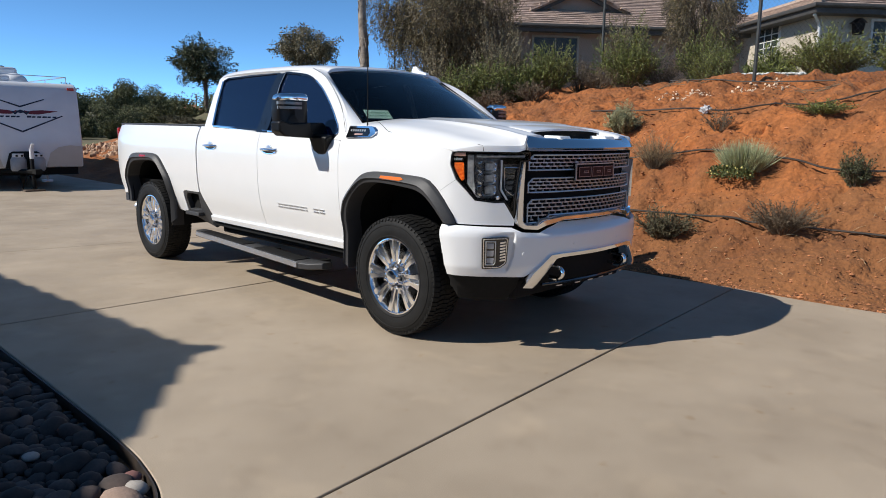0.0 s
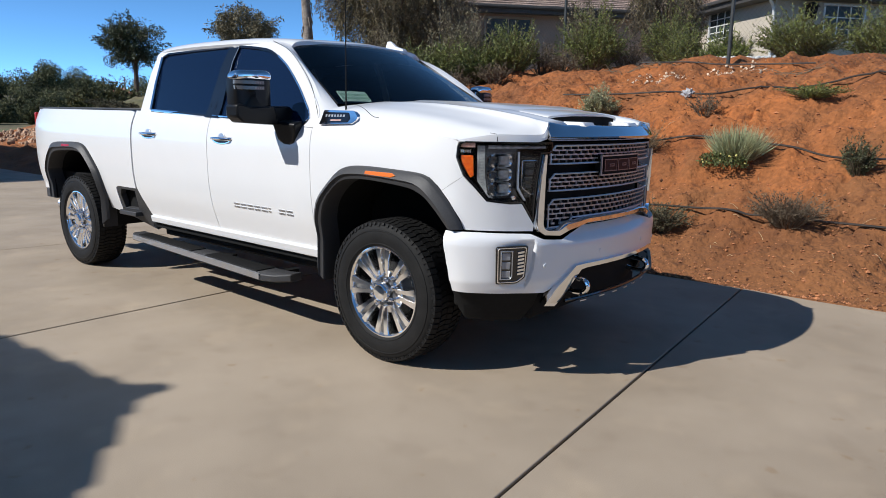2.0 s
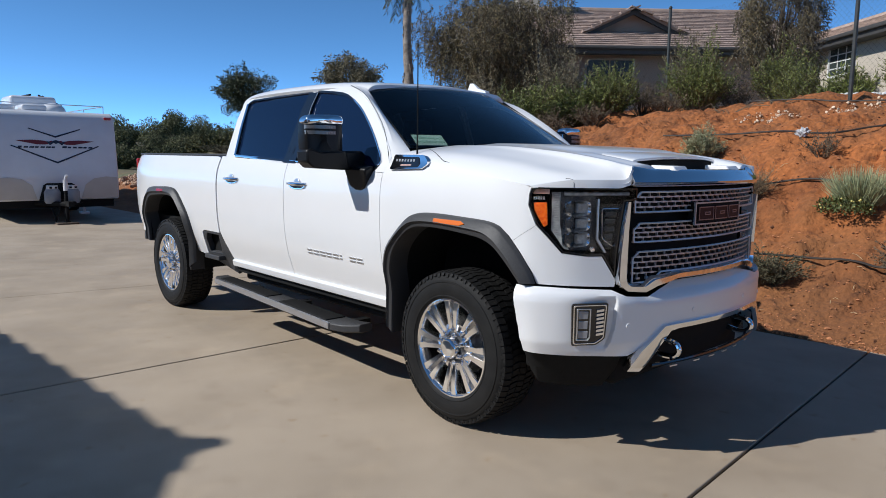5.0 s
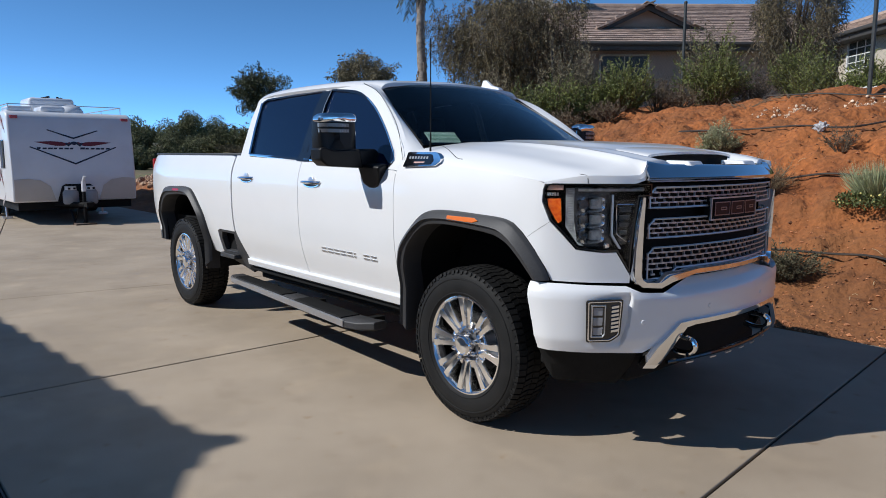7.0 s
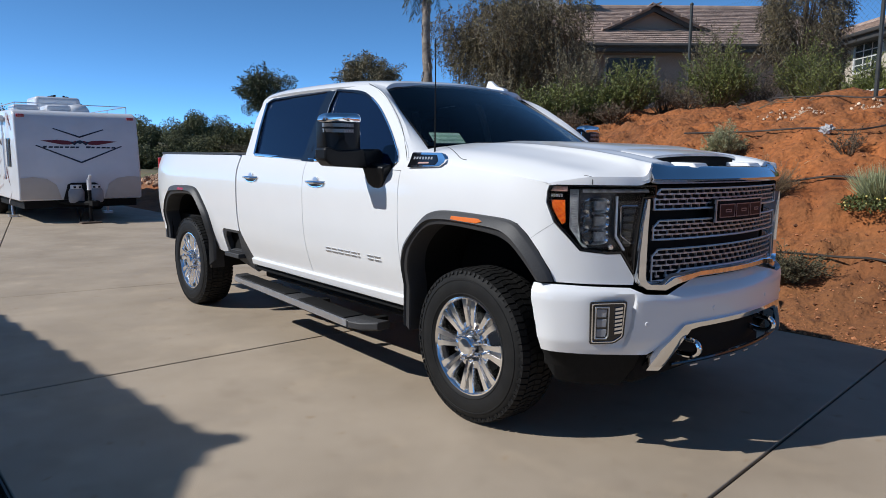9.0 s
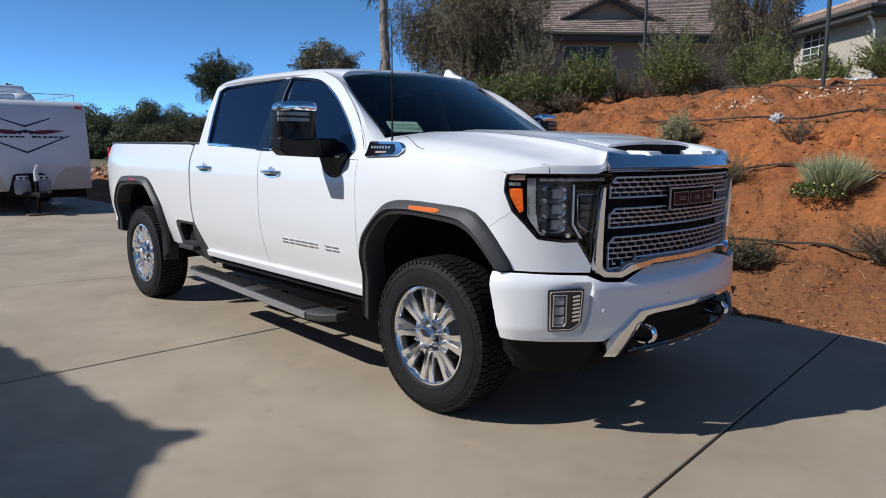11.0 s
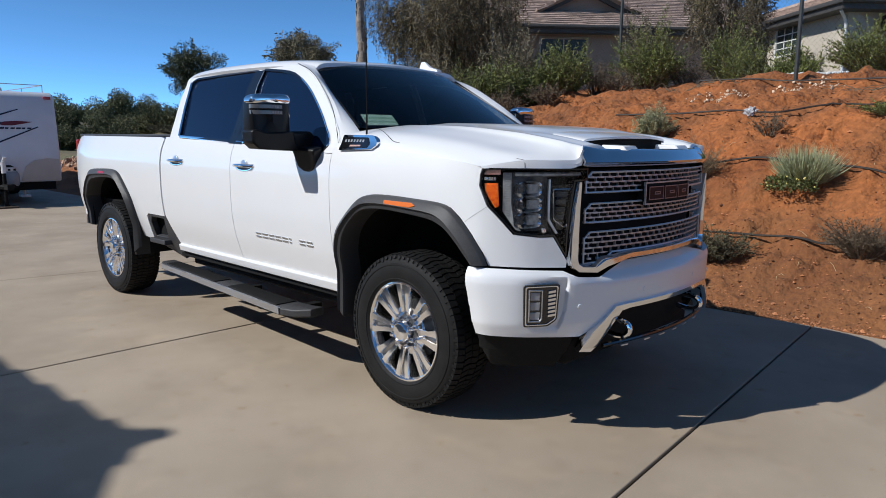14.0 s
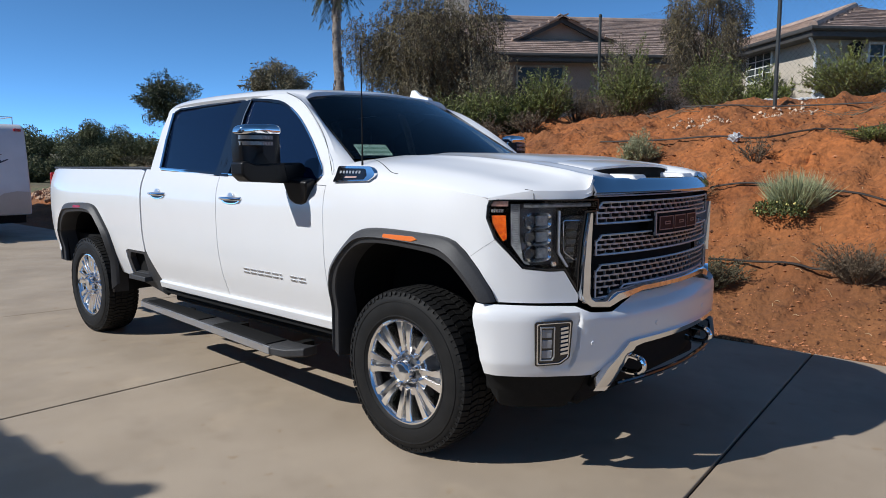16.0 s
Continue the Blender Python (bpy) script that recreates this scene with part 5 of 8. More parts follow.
# ---- truck: sides ----
def running_board(s):
    bm = bmesh.new()
    st = []
    for x, yo, zt in ((-2.97, 1.00, 0.437), (-2.917, 1.03, 0.434), (-1.088, 1.075, 0.387), (-0.965, 1.05, 0.390), (-0.851, 0.99, 0.401)):
        yi = 0.93
        st.append([bm.verts.new((x, s * y, z)) for y, z in ((yi - 0.04, zt - 0.05), (yi - 0.04, zt), (yo - 0.012, zt), (yo, zt - 0.008), (yo, zt - 0.048), (yo - 0.02, zt - 0.055))])
    skin(bm, st)
    root = part("running_board", bm, "plastic", truck, "dark grey side step with metal edge", bevel=0.004)
    bm = bmesh.new()
    pts = [(-2.90, 1.034, 0.412), (-1.08, 1.079, 0.365)]
    st = [[bm.verts.new((x, s * (y + dy), z + dz)) for dy, dz in ((0.003, -0.020), (0.003, 0.020), (-0.012, 0.022), (-0.012, -0.022))] for x, y, z in pts]
    skin(bm, st)
    part("step_edge", bm, "satin", root, "brushed metal edge strip")
    for xa, xb in ((-2.84, -2.00), (-1.80, -1.14)):
        bm = bmesh.new()
        st = []
        for x in (xa, xb):
            t = (x + 2.917) / 1.83
            zt, yo = 0.434 - 0.047 * t, 1.03 + 0.045 * t
            st.append([bm.verts.new((x, s * y, z)) for y, z in ((0.90, zt), (0.905, zt + 0.007), (yo - 0.022, zt + 0.007), (yo - 0.014, zt))])
        skin(bm, st)
        part("step_pad", bm, "black", root, "ribbed rubber pad")
    for x in (-2.55, -1.80, -1.05):
        bm = bmesh.new()
        box(bm, (x - 0.03, min(s * 0.90, s * 0.78), 0.33), (x + 0.03, max(s * 0.90, s * 0.78), 0.385))
        part("step_bracket", bm, "black", root)


def handle(s, x0, x1, z):
    """A grip bar across a shallow chrome cup, with a small lock cover over it."""
    place = lambda o: (lambda u, v: Vector((u, s * (side_y(u, v) + o), v)))
    xm, h = (x0 + x1) / 2, (x1 - x0) / 2
    cup = [(x0 + 0.004, z + 0.016), (x1 - 0.004, z + 0.016)] + [(xm + math.cos(a) * h * 0.96, z + 0.006 + math.sin(a) * 0.042) for a in [-math.pi * k / 14 for k in range(15)]]
    root = part("door_handle", sheet(cup, place(0.003), thick=0.012, out=(0, s, 0)), "chrome", truck, "chrome door handle over a shallow cup", bevel=0.003)
    # flat dark oval over the cup: colour stands in for the hollow's shade
    hollow = [(xm + math.cos(a) * h * 0.72, z - 0.004 + math.sin(a) * 0.022) for a in [2 * math.pi * k / 18 for k in range(18)]]
    part("cup", sheet(hollow, place(0.006), thick=0.008, out=(0, s, 0)), "cast", root, "flat dark oval painted as the shade behind the grip")
    bm = bmesh.new()
    st = []
    for x, o, w in ((x0, 0.006, 0.008), (x0 + 0.03, 0.026, 0.013), (xm, 0.036, 0.015), (x1 - 0.03, 0.026, 0.013), (x1, 0.006, 0.008)):
        y = side_y(x, z)
        st.append([bm.verts.new((x, s * (y + o + dy), z + 0.004 + dz)) for dy, dz in ((-0.012, -w), (0.0, -w * 0.7), (0.004, 0.0), (0.0, w * 0.7), (-0.012, w))])
    skin(bm, st)
    part("grip", bm, "chrome", root, bevel=0.002)
    lock = [(xm + 0.012 + math.cos(a) * 0.036, z + 0.016 + max(0.0, math.sin(a)) * 0.028) for a in [2 * math.pi * k / 16 for k in range(16)]]
    part("lock_cover", sheet(lock, place(0.012), thick=0.014, out=(0, s, 0)), "satin", root, bevel=0.003)


def mirror(s):
    bm = bmesh.new()
    out = rounded([(1.086, 1.430), (1.322, 1.430), (1.330, 1.600), (1.324, 1.700), (1.304, 1.714), (1.115, 1.720), (1.090, 1.706)], 0.03, 3)
    ends = []
    for x, k in ((-0.8655, 0.10), (-0.8665, 0.60), (-0.870, 0.90), (-0.878, 0.97), (-0.900, 1.0), (-0.945, 1.0), (-0.975, 0.96)):
        ends.append([bm.verts.new((x - 0.03 * max(0.0, y - 1.22) / 0.11, s * (1.225 + (y - 1.225) * k), 1.575 + (z - 1.575) * k)) for y, z in out])
    skin(bm, ends)
    root = part("door_mirror", bm, "mirror_black", truck, "tall towing mirror, black with chrome cap", smooth=50)
    cap = bmesh.new()
    top = rounded([(1.0835, 1.660), (1.3325, 1.660), (1.328, 1.700), (1.306, 1.718), (1.115, 1.724), (1.0875, 1.709)], 0.026, 4)
    ends = []
    for x, ky, kz in ((-0.8615, 0.12, 0.15), (-0.8625, 0.60, 0.55), (-0.865, 0.90, 0.86), (-0.870, 0.97, 0.95), (-0.890, 1.0, 1.0), (-0.935, 0.99, 0.97), (-0.960, 0.95, 0.80)):
        ring = []
        for y, z in top:
            q, h = 1.21 + (y - 1.21) * ky, 1.690 + (z - 1.690) * kz
            ring.append(cap.verts.new((x - 0.030 * max(0.0, q - 1.22) / 0.11 - 0.35 * max(0.0, h - 1.695) * (x > -0.9), s * q, h)))
        ends.append(ring)
    skin(cap, ends)
    part("mirror_cap", cap, "chrome", root, "chrome cap", smooth=50)
    edge = bmesh.new()
    tube(edge, [(-0.905, s * 1.088, 1.668), (-0.900, s * 1.083, 1.60), (-0.905, s * 1.084, 1.535)], 0.006, 6)
    part("mirror_edge", edge, "chrome", root)
    for z in (1.634, 1.601):
        lamp = bmesh.new()
        st = []
        for y, x in ((1.150, -0.862), (1.24, -0.862), (1.305, -0.886), (1.328, -0.914)):
            st.append([lamp.verts.new((x + dx, s * y, z + dz)) for dx, dz in ((-0.015, 0.0), (0.003, 0.002), (0.003, 0.023), (-0.015, 0.025))])
        skin(lamp, st)
        strip = part("mirror_lamp", lamp, "mirror_strip", root, "smoked lamp strip")
        cells = bmesh.new()
        for k in range(4):
            y = 1.156 + k * 0.017
            box(cells, (-0.864, min(s * y, s * (y + 0.012)), z + 0.006), (-0.8575, max(s * y, s * (y + 0.012)), z + 0.019))
        part("lamp_cells", cells, "guide_clear", strip)
    low = bmesh.new()
    lo = [(1.05, 1.388), (1.300, 1.402), (1.338, 1.438), (1.341, 1.508), (1.312, 1.516), (1.262, 1.496), (1.08, 1.506)]
    f = [low.verts.new((-0.850 - 0.05 * (max(0.0, y - 1.22) / 0.15) ** 2, s * y, z)) for y, z in lo]
    b = [low.verts.new((-1.00, s * y, z)) for y, z in lo]
    skin(low, [f, b])
    part("mirror_shell", low, "mirror_black", root, bevel=0.010)
    arm = bmesh.new()
    a = [(1.10, 1.392), (1.10, 1.506), (0.955, 1.508), (0.922, 1.478), (0.922, 1.402)]
    f = [arm.verts.new((-0.855 if y < 1.0 else -0.87, s * y, z)) for y, z in a]
    b = [arm.verts.new((-0.95 if y < 1.0 else -0.97, s * y, z)) for y, z in a]
    skin(arm, [f, b])
    part("mirror_arm", arm, "mirror_black", root, bevel=0.014)
    base = bmesh.new()
    sheet([(-0.93, 1.41), (-0.695, 1.40), (-0.705, 1.36), (-0.76, 1.275), (-0.80, 1.258), (-0.855, 1.262), (-0.905, 1.29)], lambda u, v: Vector((u, s * (1.0 + 0.055 * min(1, (v - 1.24) / 0.1)), v)), thick=0.075, bm=base, out=(0, s, 0))
    part("mirror_base", base, "mirror_black", root, bevel=0.014)


def side_badge(s):
    bx = lambda x: -0.535 + (x + 0.535) * 0.86
    place = lambda o: (lambda u, v: Vector((bx(u), s * (side_y(u, min(v, 1.425)) + o - 0.20 * max(0, v - 1.425)), v + 0.008)))
    o = rounded([(-0.535, 1.392), (-0.20, 1.402), (-0.158, 1.425), (-0.158, 1.448), (-0.20, 1.478), (-0.505, 1.480)], 0.014, 3)
    bm = sheet(o, place(0.012), us=frange(-0.5, -0.2, 5), vs=(1.43, 1.45), thick=0.03, out=(0, s, 0))
    root = part("fender_badge", bm, "chrome", truck, "chrome fender badge with dark insert", bevel=0.006)
    i = rounded([(-0.515, 1.404), (-0.245, 1.410), (-0.225, 1.430), (-0.245, 1.466), (-0.495, 1.468)], 0.008, 3)
    ins = part("badge_insert", sheet(i, place(0.015), us=frange(-0.48, -0.25, 4), thick=0.006, out=(0, s, 0)), "gloss_black", root)
    bm = bmesh.new()
    for k in range(7):
        x = -0.475 + k * 0.030
        sheet([(x, 1.440), (x + 0.016, 1.440), (x + 0.019, 1.454), (x + 0.003, 1.454)], place(0.018), thick=0.004, bm=bm, out=(0, s, 0))
    part("badge_bars", bm, "mesh", ins, "pale bars")
    bm = bmesh.new()
    sheet([(-0.42, 1.415), (-0.31, 1.417), (-0.306, 1.425), (-0.416, 1.424)], place(0.018), thick=0.004, bm=bm, out=(0, s, 0))
    part("badge_stripe", bm, "rose_lens", ins, "pale red stripe")
    # name bars on the front door
    x = -1.462
    for k in range(9):
        w = 0.064 if k not in (5,) else 0.022
        if k == 6:
            x += 0.075
            continue
        bm = bmesh.new()
        lift = lambda u, v: Vector((u, s * (side_y(u, v) + 0.004), v))
        for za, zb in ((0.801, 0.811), (0.823, 0.833)):
            sheet([(x, za), (x + w, za), (x + w, zb), (x, zb)], lift, thick=0.006, bm=bm, out=(0, s, 0))
        part("name_bar", bm, "satin", truck, "dull metal bar on the door")
        x += w + 0.016


def underside():
    bm = bmesh.new()
    for s in (-1, 1):
        box(bm, (-5.0, s * 0.48 - 0.05, 0.50), (0.75, s * 0.48 + 0.05, 0.66))
    box(bm, (-2.7, -0.45, 0.40), (-1.0, 0.45, 0.52))
    box(bm, (-0.6, -0.35, 0.42), (0.6, 0.35, 0.95))
    box(bm, (-3.2, 0.20, 0.45), (-1.8, 0.75, 0.62))
    for s in (-1, 1):
        box(bm, (-2.72, min(s * 0.80, s * 0.84), 0.43), (-0.66, max(s * 0.80, s * 0.84), 0.60))
    part("chassis", bm, "black", truck, "black steel frame", bevel=0.02)
    for x in (0.0, -4.036):
        bm = bmesh.new()
        tube(bm, [(x, -0.78, 0.43), (x, 0.78, 0.43)], 0.055, 12)
        bmesh.ops.create_uvsphere(bm, u_segments=16, v_segments=10, radius=0.17, matrix=pose(x, 0.1, 0.43))
        part("axle", bm, "black", truck)
    bm = bmesh.new()
    tube(bm, [(-4.6, -0.62, 0.50), (-4.85, -0.68, 0.49), (-5.02, -0.74, 0.48)], 0.05, 14)
    part("exhaust", bm, "satin", truck)
    bm = bmesh.new()
    box(bm, (0.50, -0.85, 0.55), (0.62, 0.85, 1.36))
    part("radiator_wall", bm, "black", truck)


def inside():
    bm = bmesh.new()
    rows = [[(x, y, z) for y in (-0.85, -0.3, 0.3, 0.85)] for x, z in ((-0.40, 1.42), (-0.62, 1.465), (-0.86, 1.46), (-0.98, 1.36), (-0.95, 1.10))]
    dash = part("dashboard", patch(rows, 4, 4, 0.02, (0, 0, 1)), "black", truck, "dark soft dashboard")
    bm = bmesh.new()
    box(bm, (-0.060, -0.11, -0.003), (0.060, 0.11, 0.003), pose(-0.72, -0.52, 1.580, 0, 34, -14))
    part("paper", bm, mat("green_paper", (0.55, 0.80, 0.70), 0.7, second=(0.60, 0.84, 0.75), scale=14), dash, "pale green paper lying on the dashboard")
    for x0 in (-0.030, 0.012):
        bm = bmesh.new()
        box(bm, (x0, -0.104, 0.0032), (x0 + 0.020, 0.104, 0.0042), pose(-0.72, -0.52, 1.580, 0, 34, -14))
        part("paper_band", bm, mat("green_print", (0.26, 0.50, 0.40), 0.7, second=(0.40, 0.62, 0.52), scale=40), dash)
    for y in (-0.42, 0.42):
        bm = bmesh.new()
        box(bm, (-1.95, y - 0.26, 0.85), (-1.35, y + 0.26, 1.08))
        box(bm, (-2.02, y - 0.25, 1.0), (-1.84, y + 0.25, 1.58))
        box(bm, (-2.02, y - 0.14, 1.60), (-1.90, y + 0.14, 1.79))
        part("front_seat", bm, "black", truck, bevel=0.05, segments=3)
    bm = bmesh.new()
    tube(bm, [Vector((-1.06, 0.42, 1.30)) + Matrix.Rotation(radians(-25), 3, "Y") @ Vector((0, math.cos(a) * 0.19, math.sin(a) * 0.19)) for a in [2 * math.pi * k / 24 for k in range(25)]], 0.016, 8)
    part("steering_wheel", bm, "black", truck)


def antenna():
    bm = bmesh.new()
    pts = [(-0.385, -0.905, 1.47), (-0.385, -0.903, 1.60), (-0.388, -0.90, 2.13)]
    tube(bm, pts, [0.0065, 0.0042, 0.0030], 6)
    lathe(bm, [(0.020, 0.0), (0.014, 0.022), (0.0005, 0.026)], (-0.385, -0.905, 1.462), (0, 0, 1), 14)
    part("whip_antenna", bm, "black", truck)


def shut_lines():
    """The narrow gaps of the hood at the cowl."""
    from mathutils.bvhtree import BVHTree
    dg = bmesh.new()
    dg.from_mesh(hood_ob.data)
    tree_ = BVHTree.FromBMesh(dg)
    for s in (-1, 1):
        rear = bmesh.new()
        pts = []
        for x, y in curve_through([(-0.46, 0.78), (-0.34, 0.835), (-0.223, 0.894), (-0.125, 0.936), (-0.067, 0.942)], 5):
            hit = tree_.ray_cast(Vector((x, s * y, 2.2)), Vector((0, 0, -1)))[0]
            if hit is not None:
                pts.append(hit - Vector((0, 0, 0.0012)))
        if len(pts) > 2:
            tube(rear, pts, 0.0026, 5)
            part("hood_gap", rear, "black", hood_ob)
        front = bmesh.new()
        corner = []
        for x, y in curve_through([(0.685, 0.8860), (0.700, 0.8800), (0.710, 0.8765), (0.717, 0.8735)], 4):
            hit = tree_.ray_cast(Vector((x, s * y, 2.2)), Vector((0, 0, -1)))[0]
            if hit is not None:
                corner.append(hit)
        tube(front, corner + [Vector((0.7245, s * 0.8735, 1.358)), Vector((0.7255, s * 0.8735, 1.340))], 0.0016, 5)
        part("hood_gap", front, "black", hood_ob)
    dg.free()
    for s in (-1, 1):
        seam = bmesh.new()
        a, b = Vector((0.447, 1.062)), Vector((0.594, 1.158))
        tube(seam, [on_nose(s, 0.0002)(*a.lerp(b, k / 10)) for k in range(11)], 0.0006, 5)
        part("fender_gap", seam, "cast", truck)


shut_lines()
for s in (-1, 1):
    running_board(s)
    handle(s, -1.694, -1.438, 1.275)
    handle(s, -2.718, -2.468, 1.280)
    mirror(s)
    side_badge(s)
underside()
inside()
antenna()

# ---- buildings ----
def tiles(bm, origin, along, up, inside, length, height, pitch=0.30, course=0.34, rise=0.035, seed=1, pieces=None):
    """Roof tiles laid in overlapping courses on a slope; inside(a, b) says which stand on the roof."""
    rnd = random.Random(seed)
    along, up = Vector(along).normalized(), Vector(up).normalized()
    n = along.cross(up).normalized()
    if n.z < 0:
        n = -n
    rows = int(height / course) + 1
    verts, faces = [], []
    single = None
    count = 0
    for r in range(rows):
        b0, b1 = r * course - 0.02, (r + 1) * course + 0.03
        shift = 0.5 * (r % 2)
        for k in range(-1, int(length / pitch) + 1):
            a0 = (k + shift) * pitch
            a1 = a0 + pitch * 0.975
            if not inside((a0 + a1) / 2, (b0 + b1) / 2):
                continue
            lift = rnd.uniform(0, 0.010)
            if pieces is not None and count < 300:
                if single is None:
                    single = tile_mesh(pitch * 0.975, course + 0.05, rise)
                count += 1
                ob = new("roof_tile", single)
                ob.parent = pieces
                turn = Matrix((along, up, n)).transposed().to_4x4()
                ob.matrix_basis = Matrix.Translation(origin + along * a0 + up * b0 + n * (lift + 0.012)) @ turn
                continue
            base = len(verts)
            for a, b, h in ((a0, b0, 0.0), (a1, b0, 0.0), (a1, b1, -0.03), (a0, b1, -0.03)):
                verts.append(origin + along * a + up * b + n * (h + 0.012))
            mid = (a0 + a1) / 2
            for a, b, h in ((a0, b0, rise), (mid, b0, rise + 0.004), (a1, b0, rise), (a1, b1, 0.004), (mid, b1, 0.006), (a0, b1, 0.004)):
                verts.append(origin + along * a + up * b + n * (h + lift + 0.012))
            f = [(0, 1, 6, 5, 4), (4, 5, 8, 9), (5, 6, 7, 8), (1, 2, 7, 6), (3, 0, 4, 9), (2, 3, 9, 8, 7)]
            faces += [[base + q for q in face] for face in f]
    me = bpy.data.meshes.new("tmp")
    me.from_pydata(verts, [], faces)
    bm.from_mesh(me)
    bpy.data.meshes.remove(me)


def tile_mesh(w, h, rise):
    """One roof tile: thick at its lower edge, thin where the next one covers it."""
    me = bpy.data.meshes.new("roof_tile")
    v = [(0, 0, 0), (w, 0, 0), (w, h, -0.03), (0, h, -0.03), (0, 0, rise), (w / 2, 0, rise + 0.004), (w, 0, rise), (w, h, 0.004), (w / 2, h, 0.006), (0, h, 0.004)]
    me.from_pydata(v, [], [(0, 1, 6, 5, 4), (4, 5, 8, 9), (5, 6, 7, 8), (1, 2, 7, 6), (3, 0, 4, 9), (2, 3, 9, 8, 7), (0, 3, 2, 1)])
    me.materials.append(M["tile_piece"])
    return me


def prism(bm, pts, depth):
    """A plate from a 3D outline, thickened along depth."""
    pts = [Vector(p) for p in pts]
    a = [bm.verts.new(p) for p in pts]
    b = [bm.verts.new(p + Vector(depth)) for p in pts]
    skin(bm, [a, b])


# the house behind the camera, whose gable shades the drive
def own_house():
    tip = Vector((-0.585, -2.12))
    top = 4.2
    g = Vector((0.9656, -0.260)).normalized()
    back = Vector((g.y, -g.x))
    slope = 0.336
    half = 4.6
    apex = Vector((tip.x - SHADE.x * top - 0.09, tip.y - SHADE.y * top - 0.20, top))
    G3, B3 = Vector((g.x, g.y, 0)), Vector((back.x, back.y, 0))
    root = thing("house", (apex.x, apex.y, 0), "tan stucco house with a tiled gable, shading the drive", "house")
    front = apex + B3 * 0.45
    a, b = front - G3 * (half - 0.5), front + G3 * (half - 0.5)
    low = -0.1
    ez = top - slope * (half - 0.5) - 0.12
    bm = bmesh.new()
    prism(bm, [(a.x, a.y, low), (b.x, b.y, low), (b.x, b.y, ez), (front.x, front.y, top - 0.14), (a.x, a.y, ez)], B3 * 8.0)
    part("wall", bm, "stucco", root)
    for s in (-1, 1):
        up = (-G3 * s + Vector((0, 0, slope))).normalized()
        length = half / (G3 * s - Vector((0, 0, slope))).normalized().dot(G3 * s)
        start = apex + G3 * (s * half) + Vector((0, 0, -slope * half))
        bm = bmesh.new()
        deck = [start, start + B3 * 8.6, start + B3 * 8.6 + up * length, start + up * length]
        prism(bm, [p - Vector((0, 0, 0.10)) for p in deck], Vector((0, 0, 0.08)))
        part("roof", bm, "fascia", root)
        bm = bmesh.new()
        tiles(bm, start + Vector((0, 0, -0.01)), B3, up, lambda a_, b_: a_ > 0.16, 8.4, length - 0.05, seed=3 + s)
        part("roof_tile", bm, "tile", root, "brown concrete tiles", kind="stuff")
        # barge tiles along the gable edge, each stepping over the next
        d = 0.12
        while d < length - 0.1:
            bm = bmesh.new()
            p = start + up * d
            n = B3.cross(up).normalized()
            n = n if n.z > 0 else -n
            ring = []
            for w, h in ((-0.10, -0.10), (-0.13, 0.02), (-0.09, 0.085), (0.02, 0.095), (0.10, 0.06), (0.10, 0.0)):
                ring.append((w, h))
            r0 = [bm.verts.new(p + B3 * w + n * (h * 0.7 + 0.020)) for w, h in ring]
            r1 = [bm.verts.new(p + up * 0.42 + B3 * (w * 0.92) + n * (h * 0.55 - 0.012)) for w, h in ring]
            skin(bm, [r0, r1])
            part("barge_tile", bm, "tile", root)
            d += 0.37
    bm = bmesh.new()
    ridge = [apex - B3 * 0.16 + Vector((0, 0, 0.04)), apex + B3 * 8.5 + Vector((0, 0, 0.04))]
    tube(bm, ridge, 0.085, 10)
    part("ridge_tile", bm, "tile", root)
    return root


own_house()
# added wall, never in view: holds back sky light from the shaded drive
sky_block = bmesh.new()
box(sky_block, (3.2, -9.5, -0.1), (16.0, -9.2, 4.6))
part("wall_garage", sky_block, "stucco", None, "unseen plain tan stucco wall, added behind the drive to block sky light", kind="structure", category="wall")

HC, HV, HU = Vector((2.754, -3.524)), Vector((-0.760, 0.650)), Vector((0.650, 0.760))


def nb(u, v, z):
    """A place in the neighbour's frame: u along the facade, v away from the drive."""
    p = HC + HU * u + HV * v
    return Vector((p.x, p.y, z))


